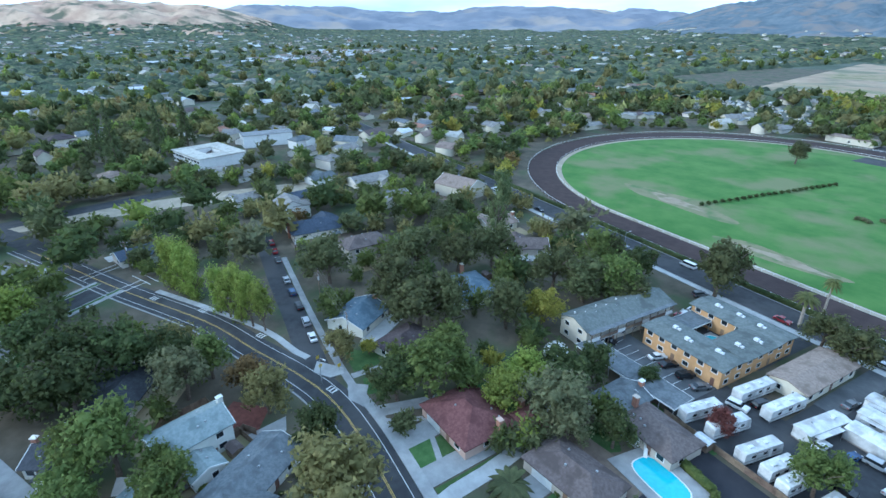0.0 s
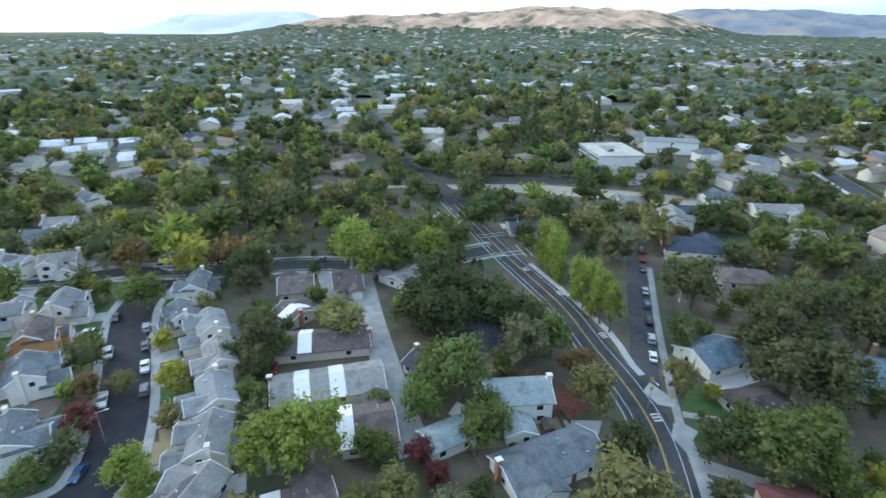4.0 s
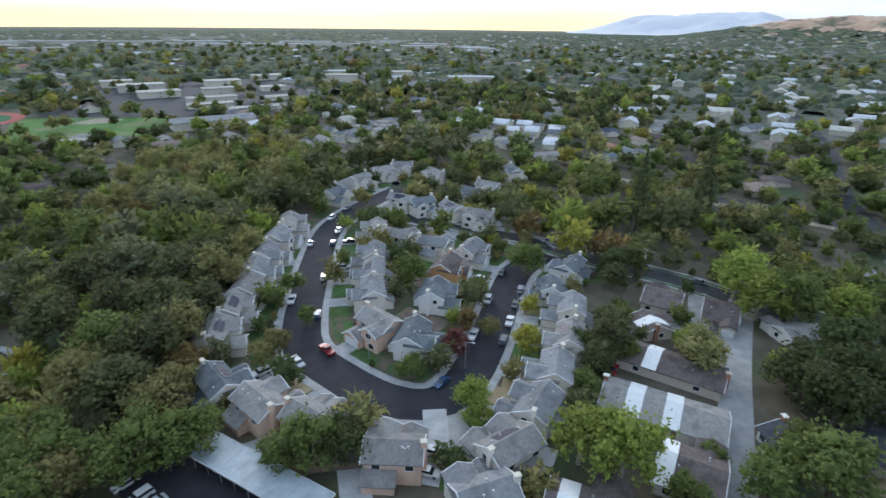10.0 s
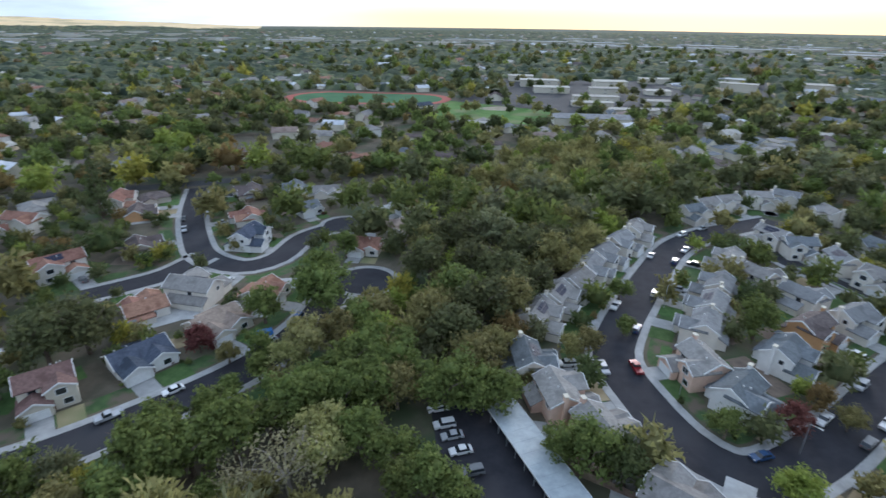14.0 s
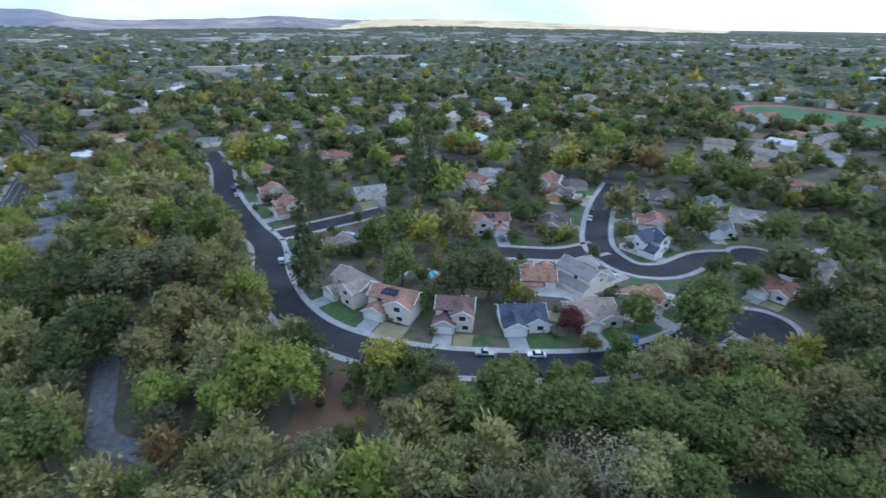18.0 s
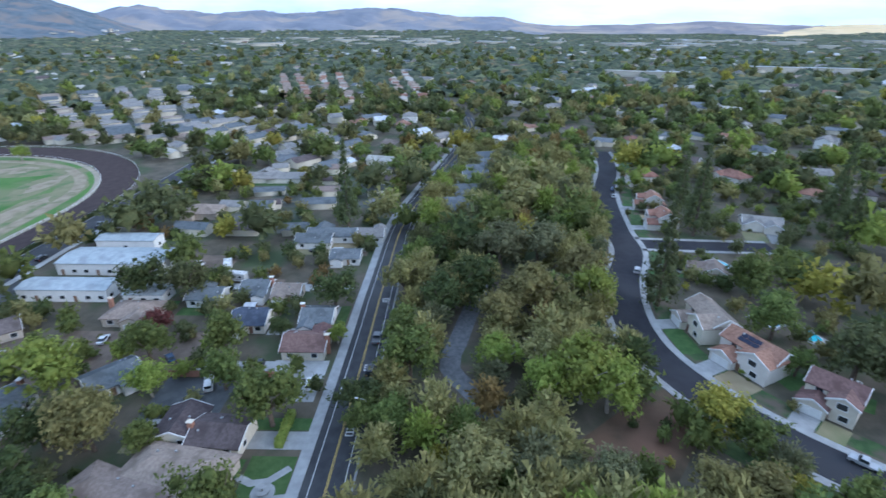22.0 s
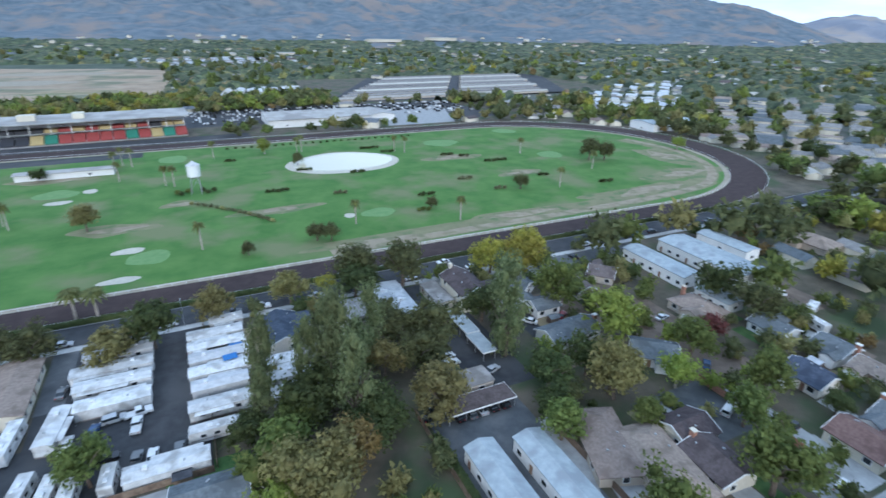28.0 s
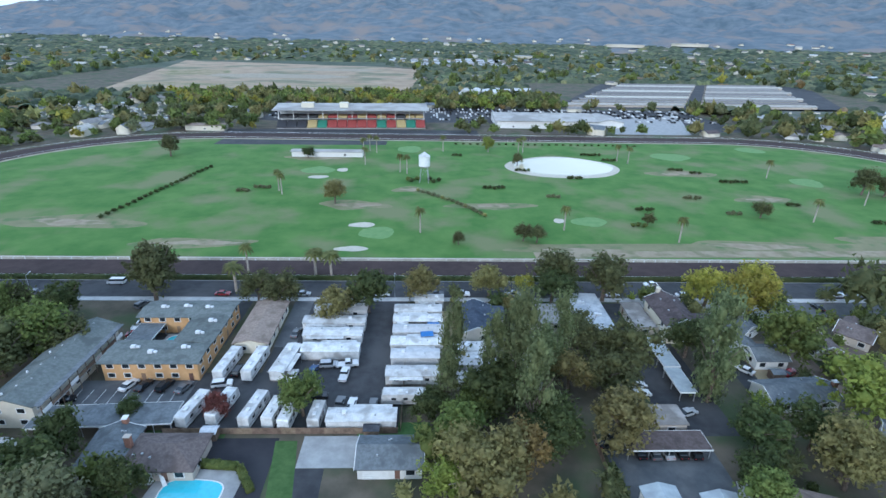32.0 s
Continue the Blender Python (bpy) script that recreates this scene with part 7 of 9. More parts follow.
pad("back_lawn", [(-60.6, 64.7), (-58.6, 74.4), (-50.9, 69.2), (-53.8, 62.4)], 0.034, M_LAWN, "green back lawn beside a pool", "lawn")
M_MULCH = material("red_mulch", (0.115, 0.045, 0.035), (0.17, 0.07, 0.055), 0.8, 1.0)
pad("mulch_bed", [(-104, 5), (-98, 11.5), (-92, 8), (-95, 2), (-101, 2)], 0.03, M_MULCH, "red bark mulch garden bed", "garden bed")
pad("drive_patch", [(-93.5, 14), (-89, 13), (-87.5, 5), (-91.5, 5)], 0.035, M_PALECONC, "pale concrete drive")
pad("garden_terrace", [(-92.5, -17.5), (-88, -18.5), (-86.5, -14.5), (-90, -13.5)], 0.03, M_CONCRETE, "round paved garden terrace")
structure("traffic_island", Geo().prism([(-109.4, 25.6), (-103.6, 30.6), (-101.4, 29.8), (-101.6, 26.4), (-105.5, 23.6)], 0.03, 0.19), M_CONCRETE, "grey concrete traffic island", "kerb")
M_SIGN = plain("yellow_sign", (0.62, 0.44, 0.05), 0.5)
for x, y in ((-108.2, 25.6), (-104.6, 25.2), (-102.6, 29.2)):
    sg = thing("road_sign", "yellow warning sign on a thin post", "road sign", "island signs", at(x, y, 110))
    part("post", Geo().tube((0, 0, 0.18), (0, 0, 2.3), 0.04, 0.04, 6), M_METAL, sg)
    part("plate", Geo().prism([(-0.45, -0.02), (0.45, -0.02), (0.45, 0.02), (-0.45, 0.02)], 1.6, 2.5), M_SIGN, sg)
structure("pavement_side", ribbon(curve_points([(-94, 30.2), (-103, 30.0), (-119, 30.4), (-140, 31.4), (-176, 33.8)]), 0.9, -0.9, 0.182, 0.17), M_PALECONC, "pale concrete pavement turning into a side street", "pavement")
structure("pavement_side", ribbon(curve_points([(-112, 24.2), (-116, 22.2), (-130, 17.6), (-150, 6), (-170, -7)]), 0.9, -0.9, 0.15, 0.15), M_CONCRETE, "concrete pavement beside parked cars", "pavement")
pad("pavement_corner", [(-97.5, 29.4), (-92, 27.6), (-88, 29.6), (-94.5, 33.4)], 0.178, M_PALECONC, "pale concrete street corner")
for i, (ax, ay, bx, by) in enumerate(((-86, 30, -82, 41), (-82, 31.5, -78.5, 39.5), (-78.5, 39.5, -64, 36.2))):
    structure("garden_path", ribbon(curve_points([(ax, ay), ((ax + bx) / 2 + 0.3, (ay + by) / 2), (bx, by)], 1.0), 0.7, -0.7, 0.07 + 0.004 * i), M_PALECONC, "pale curved garden path", "path")
# a white tent-like shelter behind the apartments
dome = thing("garden_dome", "white plastic garden dome in a yard", "greenhouse", "", at(-83, 80))
for i in range(5):
    a0 = math.pi * i / 5
    g = Geo()
    v = [(3.4 * math.cos(TAU * k / 16) * math.cos(a_), 3.4 * math.sin(TAU * k / 16) * math.cos(a_), 3.1 * math.sin(a_)) for a_ in (i * 0.3, i * 0.3 + 0.29) for k in range(16)]
    g.add(v, [(k, (k + 1) % 16, 16 + (k + 1) % 16, 16 + k) for k in range(16)])
    part("cover_ring", g, M_RV, dome)
for ax, ay, bx, by in ((-172.5, -20.4, -178.6, -9.6), (-174.9, -21.8, -181.0, -11.0), (-190, -27.6, -196.2, -17.0), (-192.4, -29, -198.6, -18.4), (-176, -8.6, -186, -13.6), (-177.2, -6.4, -187.2, -11.4)):
    L = math.hypot(bx - ax, by - ay)
    structure("crossing_line", Geo().box(-L / 2, -0.12, 0.06, L / 2, 0.12, 0.092), M_PAINT, "thin white pedestrian crossing line", "road marking").matrix_basis = at((ax + bx) / 2, (ay + by) / 2, math.degrees(math.atan2(by - ay, bx - ax)))
structure("railway_strip", ribbon(curve_points([(-228, -175), (-244, -120), (-257, -70), (-262, -30), (-262, 28), (-258, 70)]), 8, -8, 0.03), M_APRON, "bare straw-coloured strip beside the railway", "lot")
pad("red_slope", [(104, -59), (96, -43), (82, -26), (64, -25), (60, -32), (74, -44), (88, -55)], 0.03, M_WOODFLOOR, "bare reddish brown slope above the creek", "slope")
M_CREEK = material("creek_stones", (0.10, 0.105, 0.11), (0.17, 0.17, 0.175), 0.7, 0.8, bump=0.4)
structure("creek_bed", ribbon(curve_points([(165, -14), (145, -9), (130, -5), (117, -2), (106, 0), (92, -8), (75, -12)]), 2.6, -2.6, 0.05), M_CREEK, "stony grey creek bed under trees", "creek")
ob = thing("office", "white flat-roofed office built round an open courtyard", "building", "", at(-338, 30, 18))
for x0, y0, x1, y1 in ((-18, -14, 18, -5), (-18, 5, 18, 14), (-18, -5, -8, 5), (8, -5, 18, 5)):
    part("wall", Geo().box(x0, y0, 0, x1, y1, 6.2), M_WALL["white"], ob)
    part("roof", Geo().box(x0 - 0.5 * (x0 == -18), y0 - 0.5 * (y0 == -14), 6.2, x1 + 0.5 * (x1 == 18), y1 + 0.5 * (y1 == 14), 6.7), M_ROOF["cream"], ob)
for i in range(9):
    add_window(ob, -16 + i * 4, -14, 4.4, 0, 3.0, 1.2)
    add_window(ob, -16 + i * 4, -14, 1.5, 0, 3.0, 1.2)
block(-376, 54, -363, 86, 8.0, M_WALL["white"], M_ROOF["estate"], "three-storey pale apartment house with a grey roof", rows=3, low=0.8)
# poles, wires, lamps
POLES = [(-128, -118), (-141.6, -91.4), (-152, -66), (-168, -42), (-190, -14), (-205, 12)]
for i, (x, y) in enumerate(POLES):
    pole(x, y, 60)
for a, b in zip(POLES, POLES[1:]):
    wires(a, b)
SIDE = [(-112, 35), (-140, 36), (-170, 37)]
for x, y in SIDE:
    pole(x, y, 0, 10)
for a, b in zip(SIDE, SIDE[1:]):
    wires(a, b, 9.7)
for x, y, a in ((-100, 24, 20), (85, 17, 90), (140, 16, 90), (200, 14, 90), (-64, -84, 120), (-93, -98, 120), (-46, -100, 200), (-54, -140, 200), (-10, 143.5, 90), (-120, 143.5, 90), (90, 143.5, 90)):
    street_lamp(x, y, a)
# cars along the streets
park_along("loop", 1, 0.12, 0.98, 9, q, 0.62)
park_along("loop", -1, 0.05, 0.98, 9, q, 0.66)
park_along("side", -1, 0.05, 0.95, 6.4, q, 0.25)
park_along("creekside", 1, 0.2, 0.98, 12, q, 0.6)
park_along("court", -1, 0.2, 0.98, 12, q, 0.6)
park_along("cross", 1, 0.2, 0.9, 14, q, 0.6)
park_along("alley", 1, 0.0, 0.95, 12, q, 0.5)
park_along("street", -1, 0.28, 0.92, 7, q, 0.45)
for x, y, a, s, c in ((118, 19.6, 0, "pickup", "grey"), (104, 19.2, 0, "suv", "black"), (98.6, 32.5, 10, "suv", "white"), (62.5, 153.2, 180, "suv", "white"), (-100, 153.2, 180, "van", "white"), (74, 153, 180, "sedan", "white")):
    park(x, y, a, s, c, "on a road between the trees")
pad("apartment_court", [(-150.2, -73.5), (-146.5, -77.5), (-117.5, -58.6), (-123.5, -50.5)], 0.075, M_PALECONC, "pale concrete court between apartment rows")
for x, y, a in ((-128, -58, 30), (-133, -61, 28), (-121, -61.5, 118)):
    park(x, y, a, *any_car(rnd), "parked in a concrete court")
park(-93.4, -63, 30, "pickup", "red", "parked behind apartments")
M_BLUE = plain("blue_tarp", (0.04, 0.16, 0.42), 0.6)
for x, y, a, w_, d_, z0, z1, lab in ((0, 118.4, 5, 3.4, 2.6, 3.3, 3.5, "bright blue tarpaulin tied over a trailer roof"), (57, -113.8, 30, 4.4, 2.0, 0.06, 1.5, "bright blue cover over a parked car")):
    g = Geo().add([(-w_ / 2, -d_ / 2, z0), (w_ / 2, -d_ / 2, z0), (w_ / 2, d_ / 2, z0), (-w_ / 2, d_ / 2, z0), (-w_ * 0.42, -d_ * 0.4, z1), (w_ * 0.4, -d_ * 0.42, z1 * 0.97), (w_ * 0.42, d_ * 0.4, z1), (-w_ * 0.4, d_ * 0.42, z1 * 0.98)],
                  [(3, 2, 1, 0), (4, 5, 6, 7), (0, 1, 5, 4), (1, 2, 6, 5), (2, 3, 7, 6), (3, 0, 4, 7)])
    tagged(new("tarpaulin" if z0 > 1 else "car_cover", g.mesh("cover", M_BLUE)), lab, "cover").matrix_basis = at(x, y, a)


# ---- race track surroundings ----
def rail_along(name, pts, label, every=2, h=1.1):
    ob = thing(name, label, "rail")
    n = len(pts)
    g = Geo()
    for i in range(n):
        a, b = pts[i], pts[(i + 1) % n]
        L = math.hypot(b[0] - a[0], b[1] - a[1])
        if L < 0.01:
            continue
        g.tube((*a, h), (*b, h), 0.06, 0.06, 5)
    part("top_rail", g, M_WHITE, ob)
    g2 = Geo()
    for i in range(n):
        a, b = pts[i], pts[(i + 1) % n]
        L = math.hypot(b[0] - a[0], b[1] - a[1])
        k = max(1, int(L / 4))
        for j in range(k):
            t = j / k
            x, y = a[0] + (b[0] - a[0]) * t, a[1] + (b[1] - a[1]) * t
            g2.box(x - 0.05, y - 0.05, 0, x + 0.05, y + 0.05, h)
    p = part("posts", g2, M_WHITE, ob)
    tagged(p, kind="stuff")
    return ob


rail_along("inner_rail", INN, "white inner running rail of the race track")
rail_along("outer_rail", OUT, "white outer rail of the race track")
for a, b in ((-330, -190), (-190, -60), (-60, 60), (60, 180), (180, 262)):
    hedge(a, 157.0, b, 157.0, 1.6, 1.3, "dark", "clipped dark hedge along the race track")

# grandstand
M_STANDROOF = material("weathered_sheet", (0.30, 0.285, 0.26), (0.41, 0.39, 0.36), 0.12, 0.7, c=(0.25, 0.235, 0.215), c_scale=0.05)
ob = thing("grandstand", "long roofed grandstand with red, green and yellow seat blocks", "grandstand", "", at(-62, 431, 4.6))
M_SEAT = {"red": plain("seat_red", (0.30, 0.06, 0.05), 0.7), "green": plain("seat_green", (0.05, 0.20, 0.13), 0.7), "yellow": plain("seat_yellow", (0.45, 0.34, 0.15), 0.7), "dark": plain("seat_dark", (0.045, 0.045, 0.05), 0.7)}
part("base", Geo().box(-60, 2, 0, 60, 34, 2.0), M_RVGREY, ob)
order = ["dark", "dark", "dark", "yellow", "green", "red", "red", "red", "red", "red", "green", "red", "yellow", "green", "red"]
for i, c in enumerate(order):
    x0 = -60 + i * 8
    part("seat_block", Geo().add([(x0 + 0.3, 0, 1.4), (x0 + 7.7, 0, 1.4), (x0 + 7.7, 0, 2.2), (x0 + 0.3, 0, 2.2), (x0 + 0.3, 9, 1.4), (x0 + 7.7, 9, 1.4), (x0 + 7.7, 9, 6.2), (x0 + 0.3, 9, 6.2)],
                                 [(0, 1, 2, 3), (7, 6, 5, 4), (3, 2, 6, 7), (0, 3, 7, 4), (1, 5, 6, 2), (0, 4, 5, 1)]), M_SEAT[c], ob, c + " seat block")
    up = {"dark": "dark", "yellow": "dark", "green": "yellow"}.get(c, "red" if i % 2 else "yellow")
    part("upper_seat_block", Geo().box(x0 + 0.4, 11, 7.4, x0 + 7.6, 20, 9.4), M_SEAT[up], ob)
part("rear_wall", Geo().box(-60, 22, 2, 60, 33, 13.4), M_RVGREY, ob)
part("upper_deck", Geo().box(-60, 9.5, 6.9, 60, 22, 7.3), M_CONCRETE, ob)
for i in range(11):
    x0 = -59 + i * 11.8
    part("column", Geo().box(x0 - 0.25, 9.2, 2, x0 + 0.25, 9.7, 14), M_WHITE, ob)
part("roof", Geo().add([(-63, 3, 14.2), (63, 3, 14.2), (63, 34, 15.8), (-63, 34, 15.8), (-63, 3, 14.7), (63, 3, 14.7), (63, 34, 16.4), (-63, 34, 16.4)], [(3, 2, 1, 0), (4, 5, 6, 7), (0, 1, 5, 4), (1, 2, 6, 5), (2, 3, 7, 6), (3, 0, 4, 7)]), M_STANDROOF, ob, "weathered beige sheet roof")
for x0, x1 in ((-41, -31), (-10, -3)):
    part("roof_booth", Geo().box(x0, 14, 15, x1, 22, 19), M_WALL["cream"], ob)
pad("stand_apron", [(-160, 409), (40, 412), (40, 433), (-160, 428)], 0.05, M_ASPHALT, "grey asphalt apron before the grandstand")
pad("fair_lot", [(-150, 470), (60, 470), (150, 440), (270, 440), (270, 560), (-150, 560)], 0.03, M_ASPHALT, "wide fairground asphalt with parked cars")
pad("gravel_lot", [(152, 424), (215, 424), (250, 528), (178, 500)], 0.045, M_PALECONC, "pale gravel lot behind the track")
pad("fair_lot_inner", [(-150, 386), (-30, 386), (-30, 372), (-150, 368)], 0.07, M_ASPHALT, "asphalt strip inside the track")
block(58, 446, 142, 492, 6.5, M_WALL["white"], M_STANDROOF, "large exhibition hall with a broad pale roof", rows=1, low=3.0, name="exhibition_hall", over=2)
block(144, 452, 168, 490, 5, M_WALL["white"], M_STANDROOF, "pale annex hall with a white roof", rows=1, low=2.0, name="exhibition_hall", over=1)
block(-87, 333, -42, 340, 3.4, M_WALL["white"], M_STANDROOF, "low white stable office on the infield", rows=1, low=0.5, name="infield_building", over=0.8)
block(345, 318, 395, 345, 6, M_WALL["white"], M_TINROOF, "white maintenance building with a metal roof", rows=1, low=1.5, name="maintenance_building")
block(-190, 418, -160, 428, 4, M_WALL["cream"], M_ROOF["tan"], "low tan-roofed ticket building", rows=1, low=1, name="ticket_building")
for i in range(11):
    y0 = 590 + i * 23
    x0 = 150 + i * 14
    n = 290 - i * 4
    for u0, u1 in ((0, n * 0.46), (n * 0.53, n * (0.98 - 0.02 * (i % 3)))):
        b = thing("stable_row", "long low stable row with a pale sheet roof", "stable", "stable rows", at(x0 + (u0 + u1) / 2, y0, 2))
        part("wall", Geo().box((u0 - u1) / 2, -4, 0, (u1 - u0) / 2, 4, 2.6), M_WALL["brown"], b)
        part("roof", roof_geo(u1 - u0, 8, 2.6, 1.3, "gable", 0.8), M_ROOF["grey" if i % 3 else "cream"], b)
pad("stable_yard", [(135, 575), (460, 575), (600, 850), (270, 850)], 0.03, M_ASPHALT, "dusty yard between stable rows", "yard")
pad("open_field", [(-540, 1250), (-400, 660), (-30, 650), (75, 1020), (-100, 1140)], 0.04, M_FIELD, "open dry grass field behind the fairground", "field")
for i, (fx, fy, frx, fry, fm) in enumerate(((-330, 760, 90, 22, M_DRYLAWN), (-250, 900, 120, 40, M_APRON), (-120, 760, 60, 26, M_DRYLAWN), (-400, 950, 60, 60, M_DRYLAWN), (-180, 1050, 90, 30, M_APRON), (-230, 700, 80, 14, M_WORN))):
    pad("field_patch", [(fx + frx * math.cos(TAU * k / 22) * (1 + 0.2 * math.sin(3 * k)), fy + fry * math.sin(TAU * k / 22) * (1 + 0.2 * math.cos(2 * k))) for k in range(22)], 0.06 + 0.01 * i, fm, "worn tan patch in a dry field", "field")
for k in range(9):
    structure("field_track", ribbon(curve_points([(-420 + 20 * k, 690 + 45 * k), (-250 + 12 * k, 700 + 44 * k + 20 * math.sin(k)), (-60 + 8 * k, 690 + 40 * k)], 20), 1.6, -1.6, 0.14 + 0.004 * k), M_APRON if k % 2 else M_DRYLAWN, "dirt track across a dry field", "track")
# parked cars beyond the stand, too far and too many to count
qs = random.Random(77)
g = {k: Geo() for k in ("white", "black", "silver")}
for i in range(700):
    x, y = qs.uniform(-145, 265), qs.uniform(478, 556)
    if (50 < x < 175 and y < 500) or (-125 < x < 5 and y < 474):
        continue
    x, y = round(x / 2.7) * 2.7, round(y / 11) * 11 + qs.uniform(-0.3, 0.3)
    k = qs.choice(list(g))
    g[k].box(x - 0.9, y - 2.2, 0.3, x + 0.9, y + 2.2, 0.95).box(x - 0.75, y - 1.2, 0.95, x + 0.75, y + 1.0, 1.45)
for k, gg in g.items():
    tagged(new("parked_cars", gg.mesh("parked_cars", M_CAR[k])), k + " cars parked in rows on a distant lot", "cars", kind="stuff")
# water tower
ob = thing("water_tower", "white conical-topped water tower on a steel frame", "water tower", "", at(-2, 277))
part("tank", Geo().tube((0, 0, 9), (0, 0, 14.5), 3.0, 3.0, 20), M_WHITE, ob)
part("tank_roof", Geo().tube((0, 0, 14.5), (0, 0, 16.6), 3.2, 0.15, 20), M_RV, ob)
part("tank_base", Geo().tube((0, 0, 8), (0, 0, 9), 1.6, 3.0, 20), M_RVGREY, ob)
for a in range(4):
    c_, s_ = math.cos(TAU * a / 4 + 0.7), math.sin(TAU * a / 4 + 0.7)
    part("leg", Geo().tube((c_ * 3.4, s_ * 3.4, 0), (c_ * 2.2, s_ * 2.2, 9), 0.16, 0.14, 6), M_METAL, ob)
    c2, s2 = math.cos(TAU * (a + 1) / 4 + 0.7), math.sin(TAU * (a + 1) / 4 + 0.7)
    part("brace", Geo().tube((c_ * 3.0, s_ * 3.0, 3), (c2 * 2.4, s2 * 2.4, 7.6), 0.06, 0.06, 5), M_METAL, ob)
for dx, dy, k in ((-7, -1, "dark"), (-4, 3, "mid"), (5, -2, "dark"), (3, 3, "dark"), (-9, 2, "mid"), (8, 1, "dark")):
    shrub(-2 + dx, 277 + dy, 1.8, k)
# infield hedges, bushes, palms and trees
for i in range(22):
    t = i / 21
    shrub(-140 + 13 * t, 215 + 88 * t, 1.5, "dark")
for i in range(16):
    t = i / 15
    shrub(-5 + 30 * t + 3 * math.sin(3 * t), 259 - 38 * t, 1.4, "silver" if i % 5 else "pale")
for x, y, n, k in ((36, 265, 5, "dark"), (173, 281, 7, "dark"), (143, 226, 3, "silver"), (92, 209, 3, "mid"), (103, 231, 4, "dark"), (57, 302, 4, "dark"), (84, 286, 4, "dark"), (118, 330, 4, "dark"), (-84, 262, 4, "silver"), (-92, 256, 3, "silver"),
                   (151, 307, 4, "dark"), (180, 240, 3, "dark"), (205, 215, 4, "dark"), (160, 300, 3, "dark"), (64, 250, 3, "silver"), (110, 345, 6, "dark"), (20, 340, 3, "dark"), (135, 250, 4, "silver")):
    for i in range(n):
        shrub(x + (i - n / 2) * 2.3, y + math.sin(i * 2.1) * 0.7, 1.5, k)
for k in range(26):
    shrub(20 + k * 5.2, 376 + 0.4 * math.sin(k), 1.2, "dark")
for kind, x, y, r in (("olive", -44, 238, 5.6), ("oak", 38, 192, 4), ("oak", 43, 190, 4), ("oak", 12, 188, 3), ("oak", 152, 222, 4.5), ("oak", 229, 260, 7), ("oak", 238, 256, 6), ("light", 41, 354, 5), ("oak", 55, 316, 4), ("dark", -76, 330, 4), ("light", 310, 262, 5),
                      ("oak", -162, 330, 7), ("oak", 96, 212, 3)):
    plant(kind, x, y, r, rnd)
for x, y in ((-3, 199), (57, 203), (-39, 350), (-38, 312), (-42, 340), (-34, 345), (10, 351), (-75, 256), (-72, 250), (121, 328), (126, 322), (196, 290), (60, 345), (64, 350), (-16, 295), (-12, 292), (172, 215), (215, 240), (-60, 160), (100, 190)):
    plant("palm", x, y, 3, rnd)


# ---- school and its fields beyond the creek ----
pad("school_yard", [(-250, -820), (-20, -770), (60, -430), (-120, -440), (-260, -600)], 0.03, M_ASPHALT, "pale school yard and car parks", "yard")
M_TURF = material("sports_turf", (0.035, 0.11, 0.045), (0.05, 0.14, 0.058), 0.05, 1.0)
M_RUN = plain("running_track", (0.33, 0.08, 0.06), 0.9)
structure("running_track", band(stadium(85, 172, -560, 44, 24), stadium(85, 172, -560, 35, 24), 0.09), M_RUN, "red oval running track", "track")
structure("football_turf", Geo().add([(x, y, 0.08) for x, y in stadium(85, 172, -560, 35, 24)], [tuple(range(50))]), M_TURF, "green football field", "grass")
pad("ball_field", [(-62, -500), (48, -556), (52, -450), (-40, -428)], 0.07, M_GRASS, "green school ball field", "grass")
for x, y, w, d, h in ((-70, -640, 60, 24, 8), (-130, -640, 50, 22, 8), (-60, -700, 70, 26, 10), (-150, -710, 60, 30, 9), (-110, -580, 70, 20, 6), (-170, -560, 50, 18, 5), (-100, -540, 60, 16, 5), (-190, -640, 40, 22, 6), (-40, -760, 50, 26, 9), (-220, -760, 60, 26, 8), (-130, -500, 70, 16, 5)):
    w, d, h = w * 0.66, d * 0.8, h * 0.8
    block(x - w / 2, y - d / 2, x + w / 2, y + d / 2, h, M_WALL["cream"], M_ROOF[("cream", "grey", "grey", "cream", "bluegrey")[int(abs(x)) % 5]], "flat pale-roofed school building", rows=2 if h > 5 else 1, low=0.3, name="school_building", over=0.8)

structure("infield_dirt", ellipse(-8, -508, 16, 12, 0.095, 24, 0.1, 4), M_APRON, "tan baseball infield in a school field", "field")
block(-112, -452, -52, -430, 6, M_WALL["cream"], M_ROOF["estate"], "school hall with a broad grey roof", rows=1, low=2.0, name="school_building", over=0.8)
for i in range(74):
    LATE_TREES.append((rnd.choice(("oak", "mid", "olive", "dark")), rnd.uniform(-240, 40), rnd.choice((-735, -668, -612, -552, -520, -480, -455)) + rnd.uniform(-5, 5), rnd.uniform(4, 6.5)))


